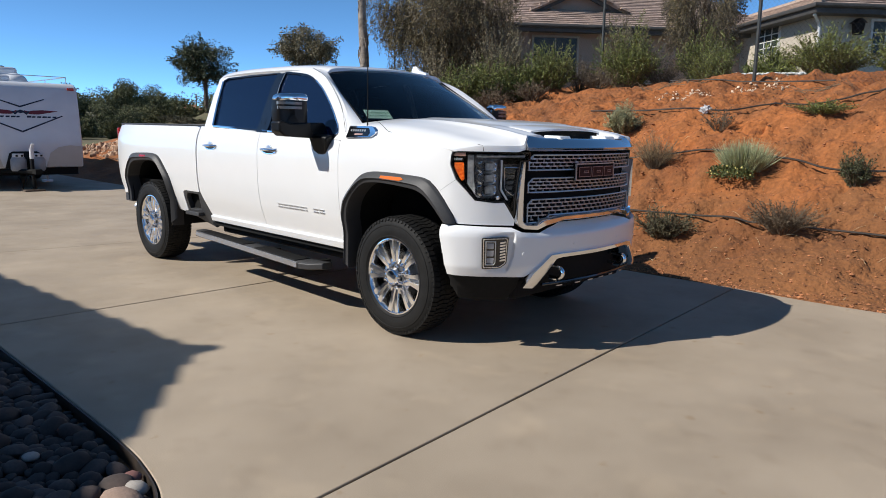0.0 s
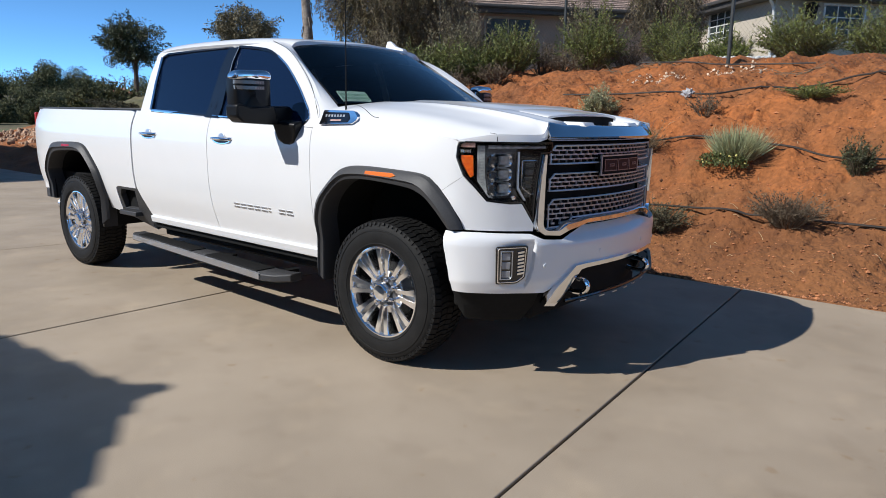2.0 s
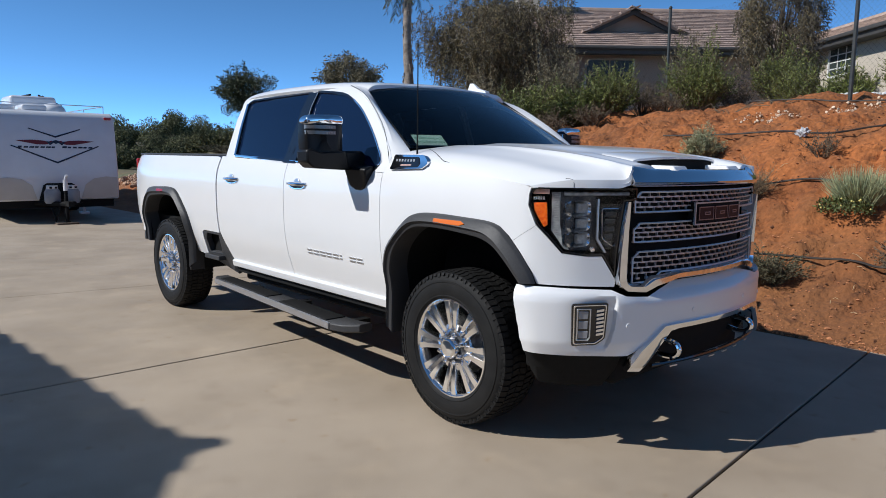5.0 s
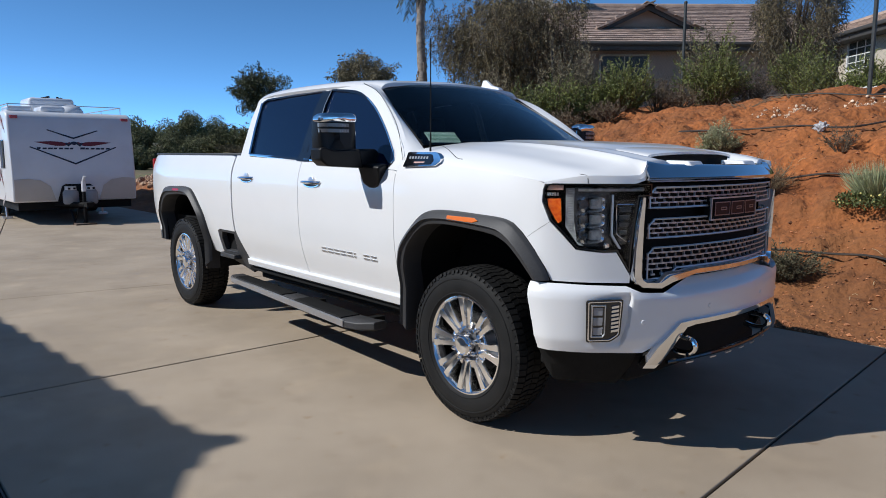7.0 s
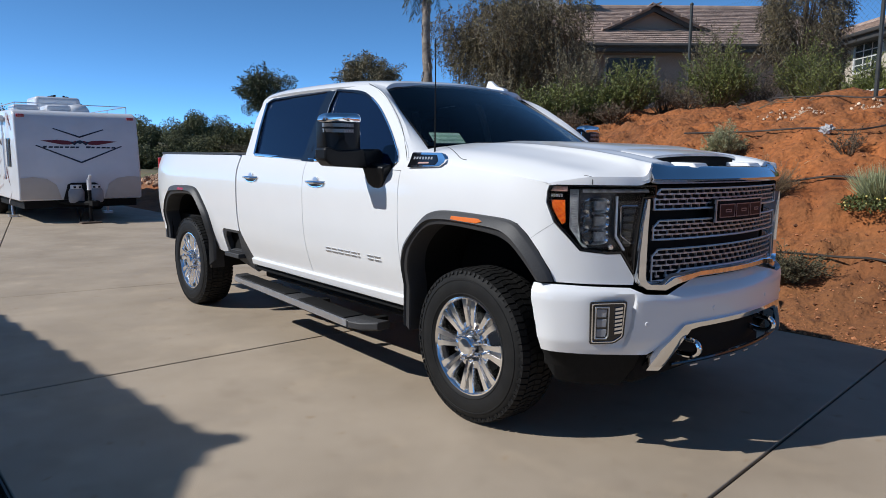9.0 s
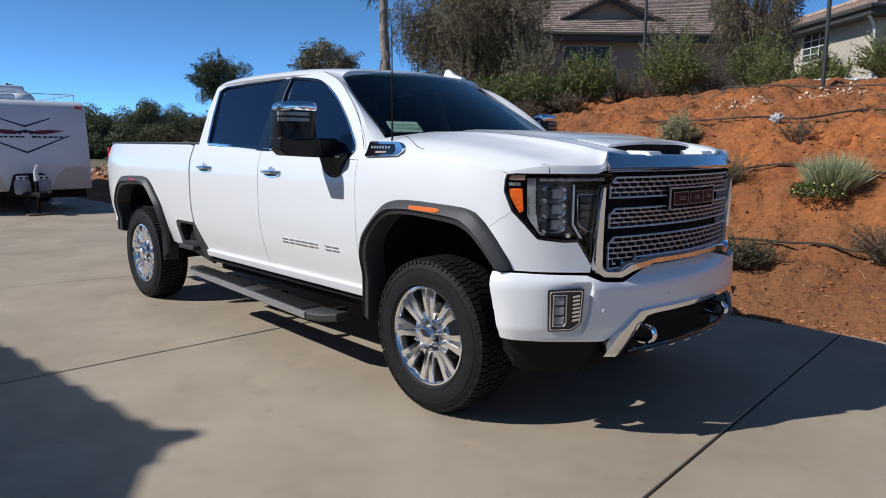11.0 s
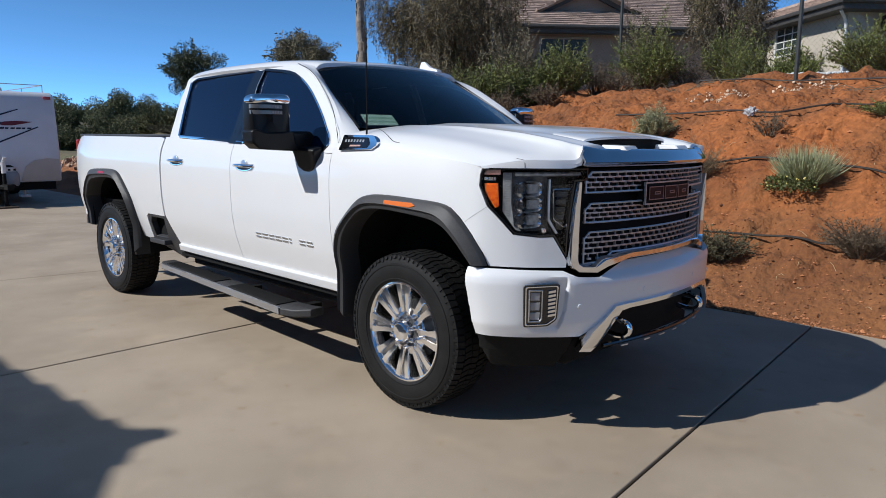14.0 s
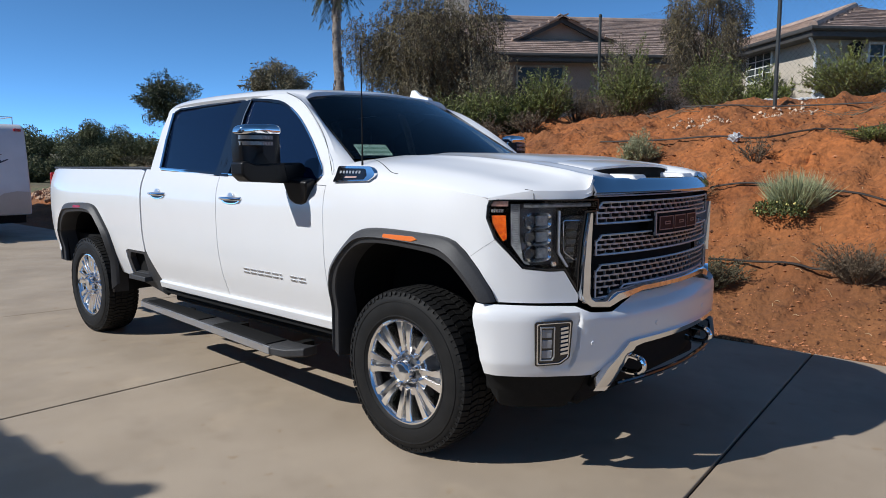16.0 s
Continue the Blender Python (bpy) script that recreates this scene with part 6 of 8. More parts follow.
def window(root, u0, u1, z0, z1, v, panes, face_u=False, paint="frame_white"):
    """A framed window standing 4 cm proud of a wall at v (or, for a side wall, at u = v with u0..u1 along v)."""
    P = (lambda a, d, z: nb(v - d, a, z)) if face_u else (lambda a, d, z: nb(a, v - d, z))
    bm = bmesh.new()
    w = 0.06
    for a0, a1, b0, b1 in ((u0 - w, u1 + w, z1, z1 + w), (u0 - w, u1 + w, z0 - w, z0), (u0 - w, u0, z0, z1), (u1, u1 + w, z0, z1)):
        pts = [P(a0, 0.05, b0), P(a1, 0.05, b0), P(a1, 0.05, b1), P(a0, 0.05, b1)]
        prism(bm, pts, P(0, 0, 0) - P(0, 0.10, 0))
    win = part("window", bm, paint, root, "cream-framed window with dark glass" if paint == "frame_white" else "tan-framed window with dark glass")
    nx, nz = panes
    for i in range(nx):
        for j in range(nz):
            a0, a1 = u0 + (u1 - u0) * i / nx + 0.015, u0 + (u1 - u0) * (i + 1) / nx - 0.015
            b0, b1 = z0 + (z1 - z0) * j / nz + 0.012, z0 + (z1 - z0) * (j + 1) / nz - 0.012
            pb = bmesh.new()
            prism(pb, [P(a0, 0.02, b0), P(a1, 0.02, b0), P(a1, 0.02, b1), P(a0, 0.02, b1)], P(0, 0, 0) - P(0, 0.015, 0))
            part("pane", pb, "window_glass", win)
    bars = bmesh.new()
    for i in range(1, nx):
        a = u0 + (u1 - u0) * i / nx
        prism(bars, [P(a - 0.018, 0.03, z0), P(a + 0.018, 0.03, z0), P(a + 0.018, 0.03, z1), P(a - 0.018, 0.03, z1)], P(0, 0, 0) - P(0, 0.03, 0))
    for j in range(1, nz):
        z = z0 + (z1 - z0) * j / nz
        prism(bars, [P(u0, 0.031, z - 0.014), P(u1, 0.031, z - 0.014), P(u1, 0.031, z + 0.014), P(u0, 0.031, z + 0.014)], P(0, 0, 0) - P(0, 0.03, 0))
    if nx * nz > 1:
        part("glazing_bar", bars, paint, win)


M["window_glass"] = mat("window_glass", (0.030, 0.042, 0.040), 0.12, second=(0.05, 0.062, 0.058), scale=1.5, spec=0.20)


def neighbour():
    root = thing("house", nb(7, 25, 2.5), "tan stucco bungalow with brown tiled roofs above the bank", "house")
    root.location = Vector(nb(7, 25, 0))
    zf = 2.3
    bm = bmesh.new()
    prism(bm, [nb(2.6, 22, zf), nb(12.6, 22, zf), nb(12.6, 22, 4.86), nb(2.6, 22, 4.86)], HV.to_3d() * 9.0)
    part("wall", bm, "stucco", root)
    bm = bmesh.new()
    prism(bm, [nb(12.0, 17.7, zf), nb(20.0, 17.7, zf), nb(20.0, 17.7, 4.90), nb(12.0, 17.7, 4.90)], HV.to_3d() * 12.0)
    part("wall", bm, "stucco_light", root, "pale cream stucco wing")
    # main roof
    slope = 0.345
    e0, ez, vr = 21.4, 4.80, 28.4
    up3 = (HV.to_3d() + Vector((0, 0, slope))).normalized()
    hgt = (vr - e0) * math.sqrt(1 + slope * slope)
    bm = bmesh.new()
    prism(bm, [nb(2.1, e0, ez - 0.05), nb(13.0, e0, ez - 0.05), nb(13.0, vr, ez - 0.05 + slope * (vr - e0)), nb(2.1, vr, ez - 0.05 + slope * (vr - e0))], Vector((0, 0, 0.045)))
    prism(bm, [nb(2.1, vr, ez - 0.05 + slope * (vr - e0)), nb(13.0, vr, ez - 0.05 + slope * (vr - e0)), nb(13.0, 36.0, ez), nb(2.1, 36.0, ez)], Vector((0, 0, 0.045)))
    roof = part("roof", bm, "fascia", root)
    bm = bmesh.new()
    tiles(bm, nb(2.1, e0, ez), HU.to_3d(), up3, lambda a, b: a < 11.0, 15.0, hgt, seed=11, pieces=roof)
    part("roof_tile", bm, "tile", roof, "brown tiles in even courses", kind="stuff")
    bm = bmesh.new()
    prism(bm, [nb(2.1, e0 - 0.02, ez - 0.20), nb(12.2, e0 - 0.02, ez - 0.20), nb(12.2, e0 - 0.02, ez + 0.01), nb(2.1, e0 - 0.02, ez + 0.01)], HV.to_3d() * 0.03)
    tube(bm, [nb(2.1, e0 - 0.09, ez - 0.03), nb(12.0, e0 - 0.09, ez - 0.03)], 0.06, 8)
    prism(bm, [nb(2.1, e0 + 0.02, ez - 0.20), nb(12.2, e0 + 0.02, ez - 0.20), nb(12.2, 22.0, ez - 0.16), nb(2.1, 22.0, ez - 0.16)], Vector((0, 0, 0.03)))
    part("gutter", bm, "fascia", roof, "dark gutter and fascia")
    bm = bmesh.new()
    tube(bm, [nb(2.1, vr, ez + slope * (vr - e0) + 0.05), nb(13.2, vr, ez + slope * (vr - e0) + 0.05)], 0.12, 8)
    part("ridge_tile", bm, "tile", roof)
    bm = bmesh.new()
    prism(bm, [nb(3.45, 27.2, 5.9), nb(4.30, 27.2, 5.9), nb(4.30, 27.2, 8.6), nb(3.45, 27.2, 8.6)], HV.to_3d() * 0.8)
    prism(bm, [nb(3.37, 27.12, 8.6), nb(4.38, 27.12, 8.6), nb(4.38, 27.12, 8.8), nb(3.37, 27.12, 8.8)], HV.to_3d() * 0.96)
    part("chimney", bm, "stucco_light", root, "cream stucco chimney", bevel=0.02)
    # small gable on the roof slope
    gv, ga, gb, gu, gz0, gz1 = 23.6, 5.15, 8.60, 6.85, 5.55, 6.36
    bm = bmesh.new()
    prism(bm, [nb(ga + 0.25, gv + 0.3, gz0 - 0.2), nb(gb - 0.25, gv + 0.3, gz0 - 0.2), nb(gb - 0.25, gv + 0.3, gz0 + 0.02), nb(gu, gv + 0.3, gz1 - 0.1), nb(ga + 0.25, gv + 0.3, gz0 + 0.02)], HV.to_3d() * 1.5)
    gable = part("gable", bm, "stucco", root, "shaded stucco gable with louvred vent")
    for sgn, ue in ((-1, ga), (1, gb)):
        ridge0, eave0 = nb(gu, gv - 0.05, gz1), nb(ue, gv - 0.05, gz0)
        run = eave0 - ridge0
        bm = bmesh.new()
        prism(bm, [ridge0 - Vector((0, 0, 0.06)), eave0 - Vector((0, 0, 0.06)), eave0 - Vector((0, 0, 0.06)) + HV.to_3d() * 2.3, ridge0 - Vector((0, 0, 0.06)) + HV.to_3d() * 2.3], Vector((0, 0, 0.05)))
        prism(bm, [ridge0 - Vector((0, 0, 0.18)), eave0 - Vector((0, 0, 0.18)), eave0, ridge0], HV.to_3d() * 0.04)
        part("gable_roof", bm, "fascia", gable)
        bm = bmesh.new()
        tiles(bm, eave0, HV.to_3d(), -run.normalized(), lambda a, b: True, 2.2, run.length, seed=20 + sgn)
        part("roof_tile", bm, "tile", gable, kind="stuff")
        n = int(run.length / 0.34)
        for k in range(n):
            bm = bmesh.new()
            p = eave0 - run.normalized() * (k * 0.34)
            q = p - run.normalized() * 0.36
            ring0 = [bm.verts.new(p + o) for o in (HV.to_3d() * -0.10 + Vector((0, 0, -0.06)), HV.to_3d() * -0.10 + Vector((0, 0, 0.12)), HV.to_3d() * 0.10 + Vector((0, 0, 0.12)), HV.to_3d() * 0.10)]
            ring1 = [bm.verts.new(q + o) for o in (HV.to_3d() * -0.08 + Vector((0, 0, -0.06)), HV.to_3d() * -0.08 + Vector((0, 0, 0.06)), HV.to_3d() * 0.08 + Vector((0, 0, 0.06)), HV.to_3d() * 0.08)]
            skin(bm, [ring0, ring1])
            part("barge_tile", bm, "tile", gable)
    # wing roof: a hip with its corner over the near wall corner
    wu0, wu1, wv0, wv1, wz = 11.55, 20.4, 17.25, 30.0, 4.94
    mid = (wu0 + wu1) / 2
    rise = (mid - wu0) * slope
    top0 = nb(mid, wv0 + (mid - wu0), wz + rise)
    top1 = nb(mid, wv1, wz + rise)
    c0, c1, c2, c3 = nb(wu0, wv0, wz), nb(wu1, wv0, wz), nb(wu1, wv1, wz), nb(wu0, wv1, wz)
    bm = bmesh.new()
    for tri in ([c0, c1, top0], [c0, top0, top1, c3], [c1, c2, top1, top0]):
        prism(bm, [p - Vector((0, 0, 0.05)) for p in tri], Vector((0, 0, 0.045)))
    wroof = part("roof", bm, "fascia", root)
    run = mid - wu0
    sl = math.sqrt(1 + slope * slope)
    bm = bmesh.new()
    tiles(bm, c0, HU.to_3d(), up3, lambda a, b: b / sl < run and b / sl < a < (wu1 - wu0) - b / sl, wu1 - wu0, run * sl, seed=31, pieces=wroof)
    up_side = (HU.to_3d() + Vector((0, 0, slope))).normalized()
    tiles(bm, c3, (-HV).to_3d(), up_side, lambda a, b: b / sl < run and a < (wv1 - wv0) - b / sl, wv1 - wv0, run * sl, seed=32)
    part("roof_tile", bm, "tile", wroof, "brown tiles in even courses", kind="stuff")
    bm = bmesh.new()
    tube(bm, [c0 + Vector((0, 0, 0.05)), top0 + Vector((0, 0, 0.06)), top1 + Vector((0, 0, 0.06))], 0.11, 8)
    part("ridge_tile", bm, "tile", wroof)
    bm = bmesh.new()
    prism(bm, [nb(wu0 - 0.02, wv0, wz - 0.22), nb(wu0 - 0.02, 22.0, wz - 0.22), nb(wu0 - 0.02, 22.0, wz + 0.01), nb(wu0 - 0.02, wv0, wz + 0.01)], HU.to_3d() * 0.03)
    prism(bm, [nb(wu0, wv0 - 0.02, wz - 0.22), nb(wu1, wv0 - 0.02, wz - 0.22), nb(wu1, wv0 - 0.02, wz + 0.01), nb(wu0, wv0 - 0.02, wz + 0.01)], HV.to_3d() * 0.03)
    tube(bm, [nb(wu0 - 0.08, 22.0, wz - 0.03), nb(wu0 - 0.08, wv0 - 0.08, wz - 0.03), nb(wu1, wv0 - 0.08, wz - 0.03)], 0.06, 8)
    prism(bm, [nb(wu0, wv0, wz - 0.22), nb(12.0, wv0, wz - 0.22), nb(12.0, 22.0, wz - 0.22), nb(wu0, 22.0, wz - 0.22)], Vector((0, 0, 0.03)))
    prism(bm, [nb(12.0, wv0, wz - 0.22), nb(wu1, wv0, wz - 0.22), nb(wu1, 17.7, wz - 0.22), nb(12.0, 17.7, wz - 0.22)], Vector((0, 0, 0.03)))
    part("gutter", bm, "fascia", wroof, "dark gutter and fascia")
    bm = bmesh.new()
    tube(bm, [nb(11.6, 17.4, 4.70), nb(11.86, 17.62, 4.55), nb(11.93, 17.64, 4.40), nb(11.93, 17.64, 2.6)], 0.04, 8)
    part("downpipe", bm, "frame_white", root)
    window(root, 4.98, 6.42, 3.25, 4.50, 22.0, (2, 1), paint="stucco_light")
    window(root, 7.68, 8.85, 3.35, 4.62, 22.0, (2, 2), paint="stucco_light")
    window(root, 19.7, 20.9, 3.95, 4.72, 12.0, (3, 4), face_u=True)
    window(root, 13.5, 14.7, 3.7, 4.62, 17.7, (3, 3))
    bm = bmesh.new()
    prism(bm, [nb(12.86, 17.6, 4.22), nb(13.06, 17.6, 4.22), nb(13.10, 17.6, 4.52), nb(12.82, 17.6, 4.52)], HV.to_3d() * -0.18)
    prism(bm, [nb(12.78, 17.66, 4.52), nb(13.14, 17.66, 4.52), nb(12.96, 17.66, 4.66)], HV.to_3d() * -0.28)
    part("wall_lantern", bm, "black", root, "black carriage lantern", bevel=0.01)
    bm = bmesh.new()
    prism(bm, [nb(9.4, 17.0, 2.3), nb(12.6, 16.6, 2.3), nb(12.6, 16.6, 3.10), nb(9.4, 17.0, 3.02)], HV.to_3d() * 0.25)
    low = part("garden_wall", bm, "stucco", None, "low garden wall topped with a row of white stones", kind="structure", category="wall")
    bm = bmesh.new()
    rnd = random.Random(5)
    for k in range(70):
        t = k / 69
        p = nb(9.4 + 3.2 * t, 17.05 - 0.4 * t + rnd.uniform(-0.03, 0.06), 3.05 + 0.08 * t + rnd.uniform(-0.01, 0.02))
        bmesh.ops.create_icosphere(bm, subdivisions=1, radius=rnd.uniform(0.035, 0.06), matrix=Matrix.Translation(p) @ Matrix.Diagonal((1.2, 1.0, rnd.uniform(0.6, 0.9), 1)))
    part("stone", bm, "frame_white", low, kind="stuff")


neighbour()


# ---- chain-link fence on the crest ----
def fence():
    root = thing("fence", (-4.8, 9.25, 2.2), "chain-link fence on dark steel posts along the crest", "fence")
    posts = [Vector((6.7, 5.2, 0)), Vector((2.86, 6.54, 0)), Vector((-1.0, 7.87, 0)), Vector((-4.80, 9.25, 0)), Vector((-9.4, 10.73, 0)), Vector((-14.4, 11.8, 0)), Vector((-19.5, 12.6, 0))]
    for p in posts:
        p.z = ground_z(p.x, p.y)
        bm = bmesh.new()
        tube(bm, [p - Vector((0, 0, 0.2)), p + Vector((0, 0, 1.95))], 0.030, 10)
        bmesh.ops.create_uvsphere(bm, u_segments=10, v_segments=6, radius=0.036, matrix=Matrix.Translation(p + Vector((0, 0, 1.95))))
        part("post", bm, "post", root, "dark painted steel post")
    verts, faces = [], []

    def wire(a, b, r=0.0012):
        d = (b - a).normalized()
        u = Vector((-d.y, d.x, 0)).normalized() if abs(d.z) < 0.99 else Vector((1, 0, 0))
        w = d.cross(u)
        base = len(verts)
        for p in (a, b):
            for o in (u, -u * 0.5 + w * 0.87, -u * 0.5 - w * 0.87):
                verts.append(p + o * r)
        faces.extend([(base, base + 1, base + 4, base + 3), (base + 1, base + 2, base + 5, base + 4), (base + 2, base, base + 3, base + 5)])
    for i in range(1, 4):
        a, b = posts[i], posts[i + 1]
        span = (b - a)
        flat = Vector((span.x, span.y, 0)).length
        d = Vector((span.x, span.y, 0)) / flat
        h, pitch = 1.78, 0.085
        n = int(flat / pitch)
        za = lambda t: a.z + (b.z - a.z) * t / flat
        for k in range(-int(h / pitch) - 1, n + 1):
            for sgn in (1, -1):
                t0, t1 = k * pitch, k * pitch + h
                z0, z1 = (0.03, 0.03 + h) if sgn > 0 else (0.03 + h, 0.03)
                lo, hi = max(t0, 0.0), min(t1, flat)
                if hi - lo < 0.02:
                    continue
                f = lambda t: z0 + (z1 - z0) * (t - t0) / (t1 - t0)
                wire(a.xy.to_3d() + d * lo + Vector((0, 0, za(lo) + f(lo))), a.xy.to_3d() + d * hi + Vector((0, 0, za(hi) + f(hi))))
    me = bpy.data.meshes.new("mesh_wire")
    me.from_pydata(verts, [], faces)
    bm = bmesh.new()
    bm.from_mesh(me)
    bpy.data.meshes.remove(me)
    part("mesh_wire", bm, "wire", root, "thin diamond wire mesh", kind="stuff")


fence()

# ---- travel trailer at the end of the drive ----
def trailer():
    X0, X1, YA, YB, ZB = -14.0, -21.6, -0.79, 1.66, 0.47
    root = thing("travel_trailer", (-17.5, 0.43, 0), "white toy-hauler travel trailer with dark front graphics", "trailer")
    prof = [(X0 + 0.03, ZB), (X0 + 0.06, ZB + 0.25), (X0 + 0.05, 1.1), (X0 - 0.02, 1.7), (X0 - 0.10, 2.22), (X0 - 0.16, 2.32), (X0 - 0.30, 2.37), (X0 - 2.0, 2.40), (X1, 2.40), (X1, ZB)]
    bm = bmesh.new()
    prism(bm, [(x, YA, z) for x, z in prof], (0, YB - YA, 0))
    body = part("body", bm, "trailer", root, "white fibreglass body", bevel=0.04, segments=3, smooth=45)

    def fx(z):
        return lerp([(ZB, X0 + 0.03), (ZB + 0.25, X0 + 0.06), (1.1, X0 + 0.05), (1.7, X0 - 0.02), (2.22, X0 - 0.10), (2.32, X0 - 0.16)], z)

    def decal(name, pts, m, off=0.006, label=""):
        out = sheet(pts, lambda u, v: Vector((fx(v) + off, u, v)), us=(), vs=frange(0.6, 2.2, 8), thick=0.004, out=(1, 0, 0))
        return part(name, out, m, body, label)
    yc = 0.435
    M["navy"] = mat("navy_vinyl", (0.012, 0.014, 0.035), 0.4, fine=0.1)
    M["wine"] = mat("wine_vinyl", (0.16, 0.008, 0.012), 0.4, fine=0.1)
    M["pale_vinyl"] = mat("grey_vinyl", (0.42, 0.34, 0.32), 0.5, second=(0.55, 0.50, 0.49), scale=5)
    M["bottle_grey"] = mat("grey_steel_bottle", (0.30, 0.31, 0.33), 0.4, second=(0.24, 0.25, 0.27), scale=6)
    for s in (-1, 1):
        decal("chevron", [(yc, 1.80), (yc + s * 0.51, 1.985), (yc + s * 0.49, 2.0), (yc, 1.825 + 0.012)], "navy")
        decal("chevron", [(yc, 1.255), (yc + s * 0.86, 1.625), (yc + s * 0.835, 1.640), (yc, 1.292)], "navy")
        decal("wing_mark", [(yc + s * 0.03, 1.70), (yc + s * 0.20, 1.655), (yc + s * 0.36, 1.655), (yc + s * 0.60, 1.700), (yc + s * 0.76, 1.735), (yc + s * 0.45, 1.752), (yc + s * 0.24, 1.738), (yc + s * 0.15, 1.715), (yc + s * 0.08, 1.740)], "wine", label="dark red wing shape")
        decal("cap_panel", [(yc + s * 0.43, 0.50), (yc + s * 1.19, 0.50), (yc + s * 1.19, 0.95), (yc + s * 0.95, 0.97), (yc + s * 0.70, 0.93), (yc + s * 0.52, 0.80)], "trailer_tan", 0.012, "tan lower panel")
    zig = [(-0.19, 1.722), (-0.115, 1.640), (-0.05, 1.690), (0.0, 1.672), (0.05, 1.690), (0.115, 1.640), (0.19, 1.722), (0.14, 1.722), (0.108, 1.690), (0.05, 1.738), (0.0, 1.752), (-0.05, 1.738), (-0.108, 1.690), (-0.14, 1.722)]
    decal("centre_mark", [(yc + y, z) for y, z in zig], "navy", 0.010, "dark zigzag mark")
    for k in range(14):
        if k == 7:
            continue
        y = yc - 0.72 + k * 0.104
        decal("letter_bar", [(y, 1.582), (y + 0.066 + 0.012 * (k % 3), 1.582), (y + 0.076 + 0.012 * (k % 3), 1.616 + 0.008 * (k in (0, 8))), (y + 0.010, 1.616 + 0.008 * (k in (0, 8)))], "navy", label="dark slanted bar")
    for y in (YA + 0.14, YB - 0.14):
        bm = bmesh.new()
        box(bm, (X0 - 0.135, y - 0.07, 2.215), (X0 - 0.075, y + 0.07, 2.275))
        part("marker_lamp", bm, "red", body, "red clearance lamp", bevel=0.01)
    # gas bottle bay: a flat dark sheet on the front, not cut in
    decal("bottle_bay", [(yc - 0.40, 0.475), (yc + 0.40, 0.475), (yc + 0.31, 0.80), (yc + 0.24, 0.84), (yc - 0.24, 0.84), (yc - 0.31, 0.80)], "gate_dark", 0.008, "flat dark panel behind the gas bottles")
    for y in (yc - 0.19, yc + 0.19):
        bm = bmesh.new()
        lathe(bm, [(0.13, 0.42), (0.155, 0.46), (0.155, 0.66), (0.12, 0.72), (0.07, 0.74), (0.07, 0.80), (0.0005, 0.80)], (X0 + 0.25, y, 0), (0, 0, 1), 20)
        bottle = part("gas_bottle", bm, "bottle_grey", root, "grey gas bottle with a pale collar")
        bm = bmesh.new()
        lathe(bm, [(0.105, 0.70), (0.115, 0.72), (0.110, 0.80), (0.100, 0.80), (0.100, 0.70)], (X0 + 0.25, y, 0), (0, 0, 1), 20)
        part("collar", bm, "trailer", bottle, "pale collar round the valve")
        for dy in (-0.05, 0.05):
            bm = bmesh.new()
            box(bm, (X0 + 0.345, y + dy - 0.022, 0.735), (X0 + 0.372, y + dy + 0.022, 0.775))
            part("collar_slot", bm, "gate_dark", bottle)
    bm = bmesh.new()
    for s in (-1, 1):
        tube(bm, [(X0 - 0.4, yc + s * 0.62, 0.42), (X0 + 0.72, yc, 0.42)], 0.05, 6)
    box(bm, (X0 + 0.50, yc - 0.06, 0.38), (X0 + 0.95, yc + 0.06, 0.48))
    tube(bm, [(X0 + 0.50, yc - 0.10, 0.38), (X0 + 0.55, yc - 0.16, 0.2), (X0 + 0.5, yc - 0.2, 0.06), (X0 + 0.3, yc - 0.22, 0.3)], 0.018, 6)
    part("tow_frame", bm, "black", root, "black steel A-frame")
    bm = bmesh.new()
    tube(bm, [(X0 + 0.62, yc - 0.02, 0.06), (X0 + 0.62, yc - 0.02, 0.70)], 0.035, 10)
    box(bm, (X0 + 0.57, yc - 0.07, 0.03), (X0 + 0.67, yc + 0.03, 0.06))
    jack = part("tongue_jack", bm, "black", root, "black tongue jack with a white head")
    bm = bmesh.new()
    tube(bm, [(X0 + 0.62, yc - 0.02, 0.70), (X0 + 0.62, yc - 0.02, 0.92)], 0.045, 10)
    tube(bm, [(X0 + 0.62, yc - 0.02, 0.93), (X0 + 0.66, yc + 0.0, 1.02)], 0.03, 8)
    part("jack_head", bm, "trailer", jack, "white jack head")
    bm = bmesh.new()
    box(bm, (X0 + 0.48, yc - 0.24, 0.0), (X0 + 0.78, yc + 0.16, 0.035))
    part("jack_block", bm, "bark", jack, bevel=0.006)
    # underside and axles
    bm = bmesh.new()
    box(bm, (X1 + 0.1, YA + 0.10, 0.30), (X0 - 0.06, YB - 0.10, 0.47))
    part("chassis", bm, "black", root)
    for x in (-17.3, -18.2):
        for y in (YA + 0.14, YB - 0.14):
            bm = bmesh.new()
            lathe(bm, [(0.16, -0.11), (0.33, -0.11), (0.35, -0.07), (0.35, 0.07), (0.33, 0.11), (0.16, 0.11)], (x, y, 0.35), (0, 1, 0), 28)
            part("tyre", bm, "rubber", root)
    for y in (YA + 0.2, YB - 0.2):
        bm = bmesh.new()
        tube(bm, [(X0 - 2.1, y, 0.46), (X0 - 2.05, y, 0.05)], 0.03, 8)
        box(bm, (X0 - 2.15, y - 0.1, 0.0), (X0 - 1.95, y + 0.1, 0.05))
        part("stabiliser", bm, "satin", root)
